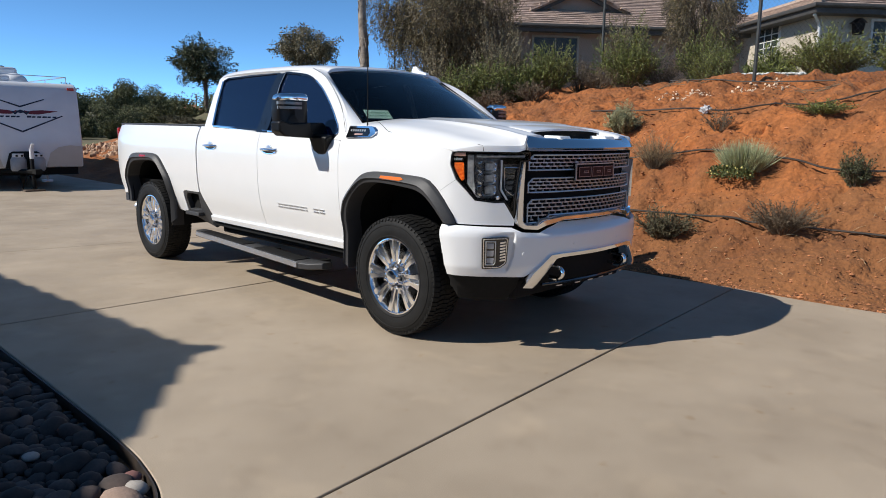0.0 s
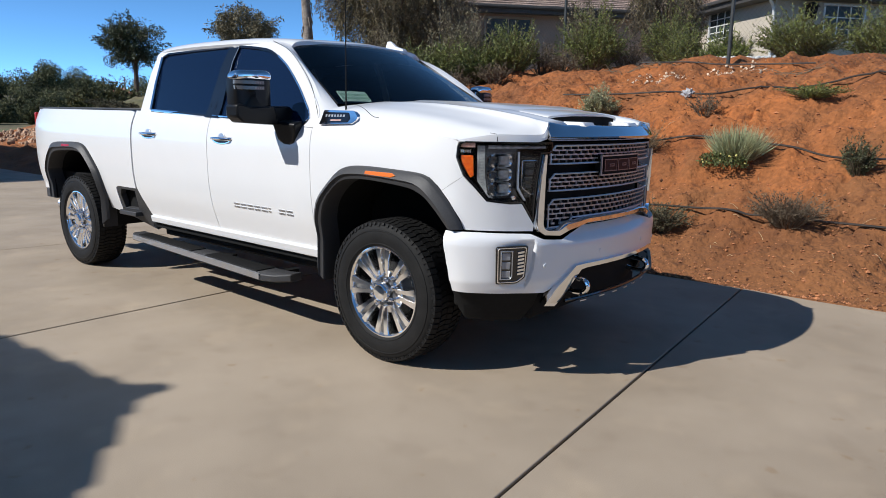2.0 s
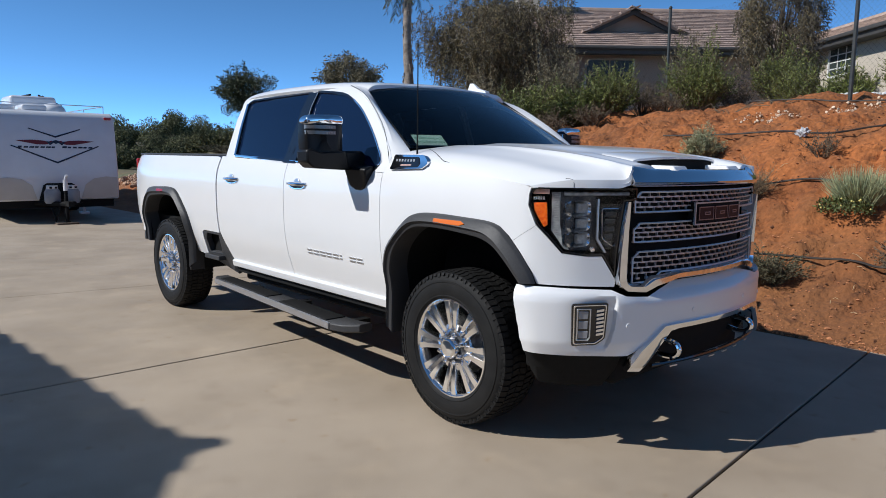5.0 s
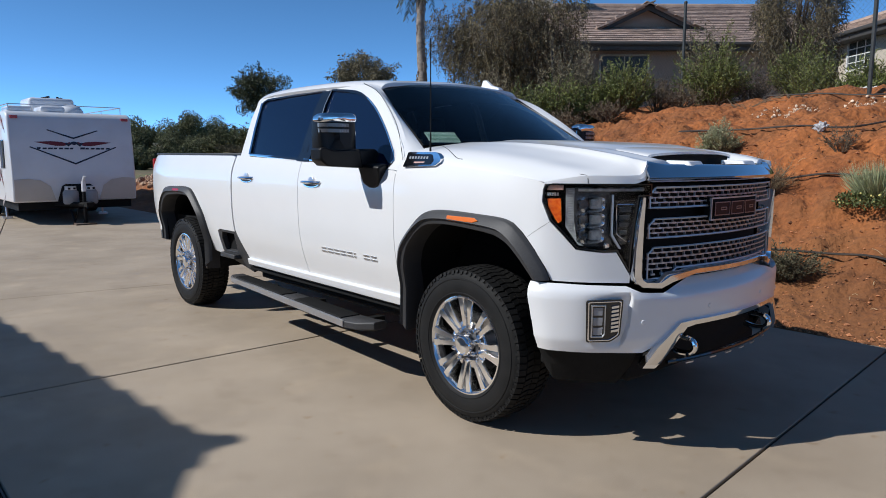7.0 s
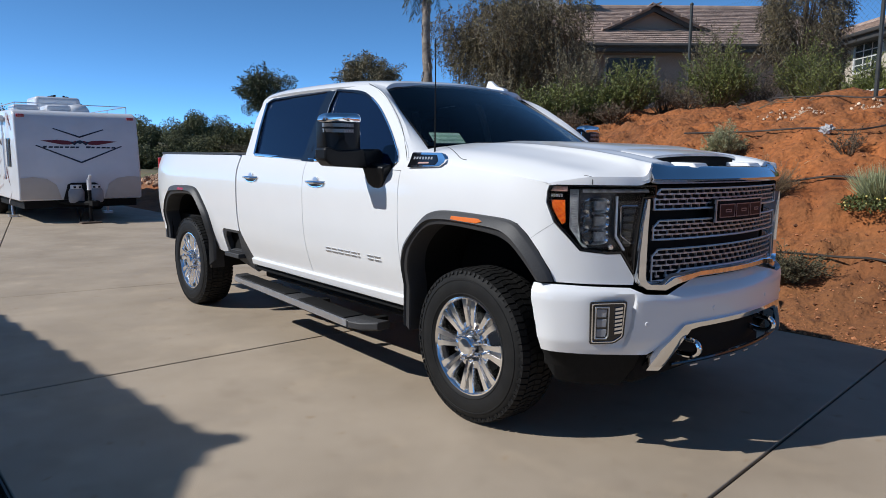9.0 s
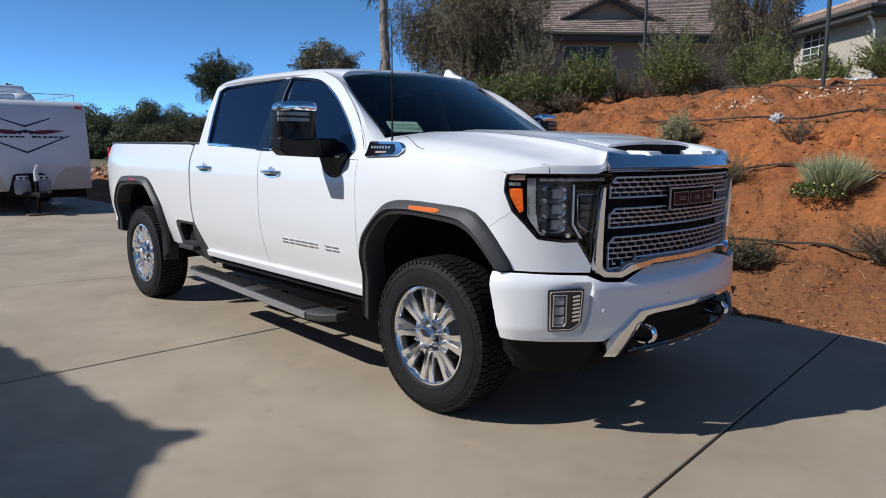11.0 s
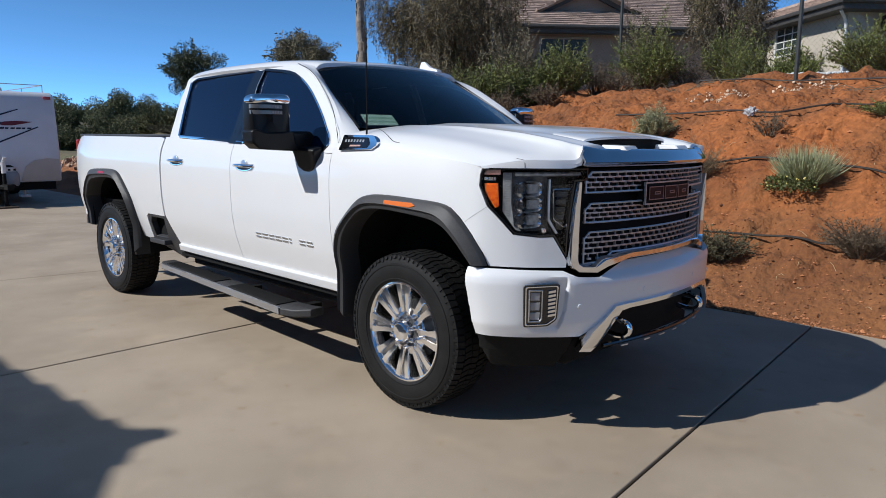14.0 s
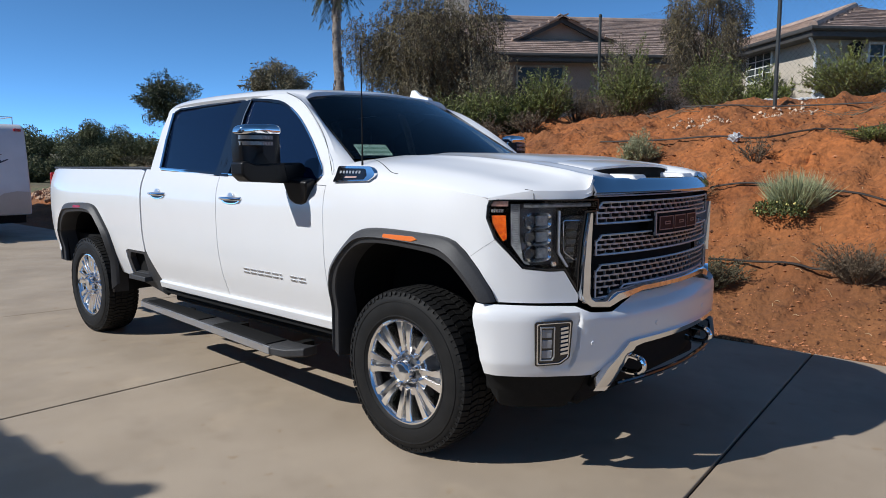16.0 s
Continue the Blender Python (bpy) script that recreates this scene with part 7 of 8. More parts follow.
    # side towards the drive: windows, graphics, awning
    for x0, x1, z0, z1 in ((-14.95, -14.55, 1.18, 1.78), (-16.6, -16.0, 1.22, 1.70), (-17.6, -16.95, 1.22, 1.70)):
        bm = bmesh.new()
        box(bm, (x0, YA - 0.015, z0), (x1, YA - 0.003, z1))
        part("window", bm, "tint", body, "dark tinted side window", bevel=0.005)
    rnd = random.Random(8)
    for k in range(46):
        x, z = -14.25 - 0.13 * k - rnd.random() * 0.2, 0.62 + rnd.random() * 1.35
        l, h = 0.25 + rnd.random() * 0.5, (0.04 + rnd.random() * 0.10) * (1 if rnd.random() < 0.6 else -1)
        bm = bmesh.new()
        prism(bm, [(x, YA - 0.004, z), (x - l, YA - 0.004, z + h * 2.4), (x - l * 1.1, YA - 0.004, z + h * 3.6), (x - 0.1, YA - 0.004, z + h)], (0, -0.003, 0))
        part("side_graphic", bm, "wine" if k % 4 == 0 else "pale_vinyl", body)
    bm = bmesh.new()
    tube(bm, [(-15.0, YA - 0.07, 2.22), (-20.6, YA - 0.07, 2.22)], 0.06, 10)
    part("awning_roll", bm, "trailer", root, "rolled white awning")
    for x in (-15.05, -20.55):
        bm = bmesh.new()
        tube(bm, [(x, YA - 0.05, 2.2), (x, YA - 0.04, 0.9)], 0.02, 6)
        part("awning_arm", bm, "satin", root)
    # roof gear
    bm = bmesh.new()
    box(bm, (-17.1, 0.02, 2.40), (-16.1, 1.00, 2.80))
    part("air_conditioner", bm, "trailer", root, "white roof air conditioner", bevel=0.08, segments=3)
    bm = bmesh.new()
    bmesh.ops.create_uvsphere(bm, u_segments=20, v_segments=10, radius=0.28, matrix=pose(-15.6, 0.78, 2.42) @ Matrix.Diagonal((1, 1, 0.75, 1)))
    part("vent_dome", bm, "trailer", root, "white domed roof cover")
    bm = bmesh.new()
    tube(bm, [(-17.6, 1.30, 2.42), (-17.5, 1.05, 2.86), (-17.5, 0.92, 2.92)], 0.025, 6)
    tube(bm, [(-17.5, 1.00, 2.90), (-17.4, 1.42, 2.66)], 0.030, 6)
    tube(bm, [(-17.5, 0.55, 2.87), (-17.4, 0.74, 2.92)], 0.025, 6)
    part("roof_aerial", bm, "black", root, "dark folded roof aerial")
    for x, y in ((-15.4, -0.35), (-15.2, 0.25)):
        bm = bmesh.new()
        box(bm, (x - 0.35, y - 0.25, 2.39), (x + 0.35, y + 0.25, 2.53))
        part("roof_vent", bm, "trailer", root, "low white roof vent", bevel=0.05, segments=3)
    bm = bmesh.new()
    for y in (YA + 0.12, YB - 0.10):
        tube(bm, [(-14.5, y, 2.53), (-20.8, y, 2.53)], 0.011, 6)
        for x in (-14.5, -16.0, -17.5, -19.0, -20.8):
            tube(bm, [(x, y, 2.38), (x, y, 2.53)], 0.010, 6)
    tube(bm, [(-14.5, YA + 0.12, 2.53), (-14.5, YB - 0.10, 2.53)], 0.011, 6)
    part("roof_rail", bm, "satin", root, "thin metal roof rail")


trailer()

# ---- plants ----
M["flower"] = mat("pale_yellow_flower", (0.75, 0.65, 0.22), 0.7, island_var=0.2)
M["leaf_dry"] = mat("olive_brown_leaf", (0.11, 0.10, 0.055), 0.8, island_var=0.4)
M["leaf_straw"] = mat("straw_leaf", (0.27, 0.20, 0.11), 0.8, island_var=0.3)
M["palm_bark"] = mat("palm_bark", (0.36, 0.30, 0.25), 0.95, second=(0.17, 0.13, 0.10), scale=7, bump=0.03, bump_scale=22)


def leaf_mesh(points, ways, lengths, widths, fold=0.25, seed=0):
    """Leaves as folded blades: places, ways (along the blade), lengths and widths as arrays."""
    r = np.random.RandomState(seed)
    n = len(points)
    ways = ways / np.linalg.norm(ways, axis=1, keepdims=True)
    side = np.cross(ways, r.normal(size=(n, 3)))
    side /= np.linalg.norm(side, axis=1, keepdims=True)
    up = np.cross(side, ways)
    L, Wd = lengths[:, None], widths[:, None]
    mid = points + ways * L * 0.45
    v = np.stack([points, mid + side * Wd * 0.5 + up * Wd * fold, points + ways * L, mid - side * Wd * 0.5 + up * Wd * fold], 1).reshape(-1, 3)
    q = np.arange(n)[:, None] * 4
    f = np.concatenate([np.hstack([q, q + 1, q + 2]), np.hstack([q, q + 2, q + 3])])
    me = bpy.data.meshes.new("leaves")
    me.from_pydata(v.tolist(), [], f.tolist())
    return me


def mesh_part(name, me, material, parent, label="", kind=""):
    bm = bmesh.new()
    bm.from_mesh(me)
    bpy.data.meshes.remove(me)
    me = bpy.data.meshes.new(name)
    bm.to_mesh(me)
    bm.free()
    me.materials.append(M[material])
    ob = new(name, me)
    ob.parent = parent
    ob.location = -parent.location
    return tagged(ob, label, "", "", kind)


def clumped(centre, radii, clumps, per, spread, seed, low_cut=-1.0, shell=0.55):
    """Points in clumps through an uneven ellipsoid, and their ways outward."""
    r = np.random.RandomState(seed)
    c = r.normal(size=(clumps, 3))
    c /= np.linalg.norm(c, axis=1, keepdims=True)
    c[:, 2] = np.maximum(c[:, 2], low_cut)
    rad = (shell + (1 - shell) * r.rand(clumps, 1)) * (0.78 + 0.44 * r.rand(clumps, 1))
    c = c * rad
    off = r.normal(size=(clumps, per, 3))
    far_off = np.linalg.norm(off, axis=2, keepdims=True)
    off *= np.minimum(1.0, 1.75 / far_off)
    pts = (c[:, None, :] * np.array(radii) + off * spread * (0.6 + 0.8 * r.rand(clumps, 1, 1))).reshape(-1, 3)
    out = pts / (np.linalg.norm(pts, axis=1, keepdims=True) + 1e-6)
    return pts + np.array(centre), out, c * np.array(radii) + np.array(centre), r


def tree(base, height, crown_z, radii, clumps, per, spread, leaf, material, seed, label, category="tree", group="", trunk_r=0.12, droop=0.0, shell=0.5, limbs=9, lean=(0, 0), wide=0.30, name="tree", sprigs=0, sprig_way=(0, 0, 0.3)):
    root = thing(name, base, label, category, group)
    base = Vector(base)
    centre = base + Vector((lean[0], lean[1], crown_z))
    pts, out, cl, r = clumped(centre, radii, clumps, per, spread, seed, shell=shell)
    bm = bmesh.new()
    fork = base + Vector((lean[0] * 0.5, lean[1] * 0.5, max(0.25, crown_z - radii[2] * 0.75)))
    tube(bm, [base - Vector((0, 0, 0.15)), base.lerp(fork, 0.5) + Vector((0.05, -0.04, 0)), fork], [trunk_r * 1.25, trunk_r, trunk_r * 0.85], 9)
    order = r.permutation(len(cl))[:limbs]
    for k in order:
        end = Vector(cl[k])
        mid = fork.lerp(end, 0.5) + Vector((r.normal() * 0.1, r.normal() * 0.1, 0.12 * radii[2]))
        tube(bm, [fork, mid, end], [trunk_r * 0.55, trunk_r * 0.32, trunk_r * 0.10], 6)
    for k in r.permutation(len(cl))[: limbs * 5]:
        end = Vector(cl[k])
        tube(bm, [fork.lerp(end, 0.55) + Vector((0, 0, 0.06)), end + (end - centre) * 0.12], [trunk_r * 0.12, trunk_r * 0.03], 4)
    part("trunk", bm, "bark", root, "grey-brown bark")
    if sprigs:
        # single shoots that stand out of the crown, leafy to the tip
        d = r.normal(size=(sprigs, 3)) * np.array([1, 1, 0.8]) + np.array(sprig_way)
        d /= np.linalg.norm(d, axis=1, keepdims=True)
        reach = 0.95 + 0.45 * r.rand(sprigs, 1, 1)
        t = 0.45 + 0.55 * r.rand(sprigs, 90, 1)
        line = d[:, None, :] * t * reach * np.array(radii) + r.normal(size=(sprigs, 90, 3)) * 0.075 * (1.5 - t)
        out = np.concatenate([out, np.repeat(d, 90, axis=0)])
        pts = np.concatenate([pts, (line + np.array(centre)).reshape(-1, 3)])
    n = len(pts)
    ways = out * 0.6 + r.normal(size=(n, 3)) * 0.7 + np.array([0, 0, -droop])
    me = leaf_mesh(pts, ways, leaf * (0.6 + 0.8 * r.rand(n)), leaf * wide * (0.7 + 0.6 * r.rand(n)), seed=seed + 1)
    mesh_part("crown", me, material, root, "", "stuff")
    return root


def weeping_tree(base, crown_z, radii, strands, per, hang, leaf, material, seed, label, trunk_r=0.1):
    """A pepper tree: limbs up and out, and hanging strands of narrow leaves in lobes."""
    root = thing("tree", base, label, "tree")
    base = Vector(base)
    centre = base + Vector((0, 0, crown_z))
    R = np.array(radii)
    r = np.random.RandomState(seed)
    turn = np.arange(34)
    high = 1 - 2 * (turn + 0.5) / 34
    wide = np.sqrt(1 - high ** 2)
    lobes = np.stack([wide * np.cos(turn * 2.39996), wide * np.sin(turn * 2.39996), high], 1) + r.normal(size=(34, 3)) * 0.12
    lobes *= 0.50 + 0.30 * r.rand(34, 1)
    pick = r.randint(0, 34, strands)
    off = r.normal(size=(strands, 3))
    off *= (0.30 * r.rand(strands, 1) ** 0.4) / np.linalg.norm(off, axis=1, keepdims=True)
    start = (lobes[pick] + off) * R + np.array([0, 0, hang * 0.3])
    flat = start * np.array([1, 1, 0])
    flat /= np.linalg.norm(flat, axis=1, keepdims=True) + 1e-6
    t = np.linspace(0, 1, per)[None, :, None]
    length = hang * (0.45 + 0.85 * r.rand(strands, 1, 1))
    line = start[:, None, :] + flat[:, None, :] * (0.22 * length * t) + np.array([0, 0, -1.0]) * (length * t ** 1.4) + r.normal(size=(strands, per, 3)) * 0.018
    pts = line.reshape(-1, 3) + np.array(centre)
    n = len(pts)
    ways = np.repeat(flat, per, axis=0) * 0.35 + r.normal(size=(n, 3)) * 0.55 + np.array([0, 0, -0.75])
    bm = bmesh.new()
    fork = base + Vector((0, 0, max(0.3, crown_z - radii[2] * 0.8)))
    tube(bm, [base - Vector((0, 0, 0.15)), base.lerp(fork, 0.5) + Vector((0.05, -0.04, 0)), fork], [trunk_r * 1.25, trunk_r, trunk_r * 0.85], 9)
    for k in range(34):
        end = centre + Vector(lobes[k] * R * 1.1)
        mid = fork.lerp(end, 0.5) + Vector((0, 0, 0.15 * radii[2]))
        tube(bm, [fork, mid, end], [trunk_r * 0.5, trunk_r * 0.28, trunk_r * 0.07], 6)
    part("trunk", bm, "bark", root, "grey-brown bark")
    me = leaf_mesh(pts, ways, leaf * (0.6 + 0.8 * r.rand(n)), leaf * 0.24 * (0.7 + 0.6 * r.rand(n)), seed=seed + 1)
    mesh_part("crown", me, material, root, "", "stuff")
    return root


def shrub(base, radii, stems, per, leaf, material, seed, label, name="shrub", group="", twig=0.004, wide=0.3, up=0.7, bare=0.35, category="shrub"):
    """Many thin stems fanning up from the ground, leaves along each."""
    base = Vector(base)
    root = thing(name, base, label, category, group)
    r = np.random.RandomState(seed)
    bm = bmesh.new()
    P, D = [], []
    for k in range(stems):
        a, q = r.rand() * 2 * math.pi, math.sqrt(r.rand())
        lobe = 1.0 + 0.45 * noise.noise(Vector((math.cos(a) * q * 2.2 + seed, math.sin(a) * q * 2.2, seed * 0.7)))
        tip = Vector((math.cos(a) * q * radii[0] * lobe, math.sin(a) * q * radii[1] * lobe, radii[2] * lobe * (0.40 + 0.70 * r.rand()) * (1.0 - 0.40 * q * q)))
        foot = Vector((math.cos(a) * q * radii[0] * 0.25, math.sin(a) * q * radii[1] * 0.25, -0.03))
        mid = foot.lerp(tip, 0.5) + Vector((r.normal() * 0.06, r.normal() * 0.06, 0.10)) * radii[2]
        if k % 2 == 0 or stems < 60:
            tube(bm, [base + foot, base + mid, base + tip], [twig, twig * 0.7, twig * 0.3], 4)
        for j in range(per):
            t = bare + (1 - bare) * r.rand()
            p = foot.lerp(mid, t * 2) if t < 0.5 else mid.lerp(tip, t * 2 - 1)
            P.append(tuple(base + p))
            d = (tip - foot).normalized() * up
            D.append((d.x + r.normal() * 0.6, d.y + r.normal() * 0.6, d.z + r.normal() * 0.5))
    part("branch_work", bm, "twig", root, "", kind="stuff")
    P, D = np.array(P), np.array(D)
    n = len(P)
    me = leaf_mesh(P, D, leaf * (0.6 + 0.8 * r.rand(n)), leaf * wide * (0.7 + 0.6 * r.rand(n)), seed=seed + 5)
    mesh_part("foliage", me, material, root, "", "stuff")
    return root


def on_ground(x, y, sink=0.0):
    return (x, y, ground_z(x, y) - sink)


def nbg(u, v):
    p = nb(u, v, 0)
    return on_ground(p.x, p.y)


# trees along the crest and behind the fence
weeping_tree(nbg(1.95, 20.0), 1.74, (2.40, 2.40, 2.40), 7600, 14, 0.34, 0.084, "leaf_pepper", 41, "rounded pepper tree with drooping grey-green twigs behind the fence", trunk_r=0.11)
weeping_tree(nbg(6.80, 13.6), 1.45, (0.94, 0.94, 1.35), 2300, 12, 0.26, 0.066, "leaf_pepper", 42, "slender pepper tree with drooping olive twigs beside the fence", trunk_r=0.06)
for k, (u, v, rx, rz, m, seed) in enumerate(((1.55, 13.2, 0.62, 0.80, "leaf_green", 51), (2.65, 14.2, 0.72, 1.28, "leaf_grey", 52), (3.45, 13.2, 0.58, 0.80, "leaf_green", 53), (5.05, 13.0, 0.74, 1.12, "leaf_green", 54), (0.75, 13.6, 0.66, 0.72, "leaf_green", 55), (2.15, 13.3, 0.55, 0.85, "leaf_green", 56), (5.45, 14.3, 0.62, 1.25, "leaf_grey", 57), (2.9, 13.4, 0.5, 0.62, "leaf_green", 58), (6.55, 12.9, 0.60, 0.98, "leaf_green", 59), (1.2, 14.6, 0.62, 1.0, "leaf_grey", 60))):
    shrub(nbg(u, v), (rx, rx, rz * 1.18), 270, 40, 0.052, m, seed, "bushy grey-green shrub with upright twigs on the crest" if m == "leaf_grey" else "bushy green shrub with upright twigs on the crest of the bank", group="shrubs along the crest", wide=0.34, twig=0.006, bare=0.15)
for k, (u, v, rx, rz, seed) in enumerate(((4.20, 13.6, 0.45, 0.72, 61), (5.85, 13.3, 0.45, 0.75, 62), (3.0, 12.7, 0.35, 0.40, 63), (4.4, 12.9, 0.40, 0.40, 64), (2.2, 12.6, 0.4, 0.38, 65), (1.2, 12.6, 0.4, 0.36, 72))):
    shrub(nbg(u, v), (rx, rx, rz), 150, 12, 0.045, "twig", seed, "half-dry brown shrub with bare twigs", group="dry shrubs", twig=0.005)
shrub(nbg(6.35, 12.0), (0.42, 0.42, 0.72), 160, 36, 0.05, "leaf_green", 66, "green shrub at the foot of the pepper tree", wide=0.34, bare=0.15)
shrub(nbg(8.00, 11.0), (0.80, 0.76, 0.92), 340, 50, 0.048, "leaf_green", 67, "leafy green shrub on the crest of the bank", group="shrubs along the crest", wide=0.34, bare=0.15)
shrub(nbg(9.2, 10.6), (0.66, 0.60, 0.90), 260, 40, 0.048, "leaf_green", 68, "leafy green shrub on the crest of the bank", group="shrubs along the crest", wide=0.34, bare=0.15)
shrub(nbg(10.3, 10.3), (0.72, 0.65, 0.86), 260, 36, 0.048, "leaf_grey", 69, "grey-green shrub on the crest of the bank", group="shrubs along the crest", wide=0.34, bare=0.15)
shrub(nbg(11.5, 10.0), (0.72, 0.65, 0.90), 260, 36, 0.048, "leaf_green", 70, "leafy green shrub on the crest of the bank", group="shrubs along the crest", wide=0.34, bare=0.15)
shrub(nb(11.45, 19.2, 2.9), (0.78, 0.75, 1.05), 130, 40, 0.17, "leaf_green", 71, "feathery palm-like plant by the pale house wall", wide=0.18, bare=0.05)


def dead_branches(x, y, seed):
    root = thing("dead_branches", on_ground(x, y), "heap of dead grey branches lying under the shrubs", "branches", "dead branches")
    r = random.Random(seed)
    for k in range(11):
        bm = bmesh.new()
        a, l = r.uniform(-0.5, 0.5) + (math.pi if k % 2 else 0), r.uniform(0.25, 0.65)
        px, py = x + r.uniform(-0.25, 0.25), y + r.uniform(-0.15, 0.15)
        pts = []
        for t in (0, 0.35, 0.7, 1.0):
            qx, qy = px + math.cos(a) * l * t, py + math.sin(a) * l * t * 0.6
            pts.append((qx, qy, ground_z(qx, qy) + 0.012 + 0.07 * r.random() * math.sin(math.pi * t)))
        tube(bm, pts, [0.006, 0.0045, 0.003, 0.0015], 5)
        part("branch", bm, "twig", root)


for x, y, seed in ((-2.15, 7.55, 3), (-2.75, 7.75, 4), (-4.4, 8.3, 5), (0.2, 6.95, 6)):
    dead_branches(x, y, seed)

# palm
def palm():
    b = nb(-0.55, 24, 0)
    b = Vector(on_ground(b.x, b.y))
    root = thing("palm_tree", b, "tall palm with a shaggy trunk and small crown", "palm tree")
    top = b + Vector((0.0, -0.06, 5.08))
    bm = bmesh.new()
    pts = [b.lerp(top, k / 16) + Vector((0.05 * math.sin(k * 0.5), 0.0, 0)) for k in range(17)]
    tube(bm, pts, [0.168 - 0.055 * k / 16 + 0.010 * (k % 2) for k in range(17)], 12)
    r = random.Random(4)
    for k in range(110):
        t = r.random()
        p = b.lerp(top, t)
        a = r.random() * 2 * math.pi
        o = Vector((math.cos(a), math.sin(a), 0))
        q = p + o * (0.148 - 0.045 * t)
        tube(bm, [q, q + o * 0.05 + Vector((0, 0, -0.02)), q + o * 0.035 + Vector((0, 0, -0.16))], [0.03, 0.022, 0.008], 4)
    part("trunk", bm, "palm_bark", root, "pale grey-brown fibrous trunk")
    rs = np.random.RandomState(5)
    P, D, Ls = [], [], []
    ribs = bmesh.new()
    for k in range(46):
        a = 2 * math.pi * k / 46 + rs.rand() * 0.2
        e = rs.uniform(-0.9, 1.1)
        o = Vector((math.cos(a), math.sin(a), 0))
        L = rs.uniform(0.75, 1.15)
        line = [top + o * (L * t * math.cos(e * (1 - 0.3 * t))) + Vector((0, 0, L * t * math.sin(e) - 0.55 * t * t * L)) for t in [j / 8 for j in range(9)]]
        tube(ribs, line, [0.02 - 0.002 * j for j in range(9)], 4)
        for j in range(60):
            t = 0.18 + 0.82 * rs.rand()
            i = min(7, int(t * 8))
            p = line[i].lerp(line[i + 1], t * 8 - i)
            d = (line[i + 1] - line[i]).normalized()
            sd = d.cross(Vector((0, 0, 1))).normalized() * (1 if rs.rand() > 0.5 else -1)
            w = d * 0.7 + sd * 0.8 + Vector((0, 0, -0.5))
            P.append(tuple(p)), D.append(tuple(w)), Ls.append(0.42 * (1.15 - t) + 0.12)
    part("frond_core", ribs, "leaf_dark", root, "", kind="stuff")
    me = leaf_mesh(np.array(P), np.array(D), np.array(Ls), np.full(len(P), 0.022), seed=9)
    mesh_part("frond_crown", me, "leaf_dark", root, "", "stuff")


palm()

# middle distance: two round trees behind the truck
p = nb(-7.85, 32, 0)
tree(on_ground(p.x, p.y), 4.2, 4.15 - ground_z(p.x, p.y), (1.20, 1.20, 1.05), 62, 120, 0.17, 0.11, "leaf_dark", 81, "small dark evergreen tree with a loose ragged crown", wide=0.42, trunk_r=0.10, shell=0.40, limbs=14, sprigs=46, sprig_way=(-0.35, -0.45, 0.55))
p = nb(-3.3, 32, 0)
tree(on_ground(p.x, p.y), 4.4, 4.95 - ground_z(p.x, p.y), (1.35, 1.35, 0.82), 130, 75, 0.15, 0.13, "leaf_grey", 82, "rounded olive-grey tree beyond the fence", wide=0.34, trunk_r=0.10, droop=0.3, sprigs=16)
# far grove
far = [(-26.5, 60, 2.6, 2.4, 83), (-23.6, 58, 3.0, 2.9, 84), (-20.8, 60, 3.1, 3.5, 85), (-20.0, 62, 2.6, 2.7, 86), (-15.6, 58, 2.6, 2.2, 87), (-13.0, 64, 2.8, 2.4, 88), (-30.5, 56, 3.0, 2.7, 89), (-36.0, 55, 3.4, 3.6, 90), (-41.0, 54, 3.4, 3.2, 91), (-10.0, 66, 2.6, 2.2, 92), (-46.0, 52, 3.2, 3.0, 93)]
for u, v, rx, rz, seed in far:
    p = nb(u, v, 0)
    b = Vector((p.x, p.y, ground_z(p.x, p.y)))
    top = {85: 5.0, 84: 4.35, 90: 5.4, 83: 3.6, 86: 4.2, 87: 2.1, 88: 3.0, 92: 2.9}.get(seed, 3.2)
    tree(b, 6.0, top - rz * 0.7 - b.z, (rx, rx * 0.8, rz * 0.75), 40, 560, 0.40, 0.16, "leaf_far", seed, "distant eucalyptus with an uneven olive crown", group="distant trees", wide=0.45, trunk_r=0.16, shell=0.45, limbs=7, droop=0.3)
for u, v, seed in ((-28.5, 50, 95), (-25.0, 50, 96), (-22.0, 51, 97), (-19.0, 52, 98), (-16.2, 53, 99), (-13.2, 54, 100), (-33.5, 46, 101), (-37.0, 44, 102), (-10.2, 55, 103)):
    p = nb(u, v, 0)
    shrub(on_ground(p.x, p.y, 0.2), (2.1, 1.5, 1.75), 120, 150, 0.14, "leaf_far", seed, "dense dark scrub below the distant trees", group="distant scrub", wide=0.5, twig=0.02, bare=0.05)
for x, y, seed in ((-16.4, 5.85, 106), (-17.3, 6.15, 107), (-18.3, 6.30, 108), (-19.3, 6.40, 109), (-20.4, 6.5, 110), (-17.0, 5.6, 111), (-18.0, 5.75, 112), (-19.0, 5.9, 113)):
    shrub(on_ground(x, y, 0.05), (0.80, 0.45, 0.17), 110, 50, 0.05, "leaf_dry", seed, "low brown scrub along the top of the bank", group="low scrub", wide=0.4, twig=0.006, bare=0.1)
for x, y, seed in ((-23.5, 8.2, 104), (-25.0, 9.6, 105)):
    shrub(on_ground(x, y, 0.1), (1.3, 1.1, 1.15), 120, 130, 0.10, "leaf_far", seed, "dense dark scrub below the distant trees", group="distant scrub", wide=0.5, twig=0.02, bare=0.05)

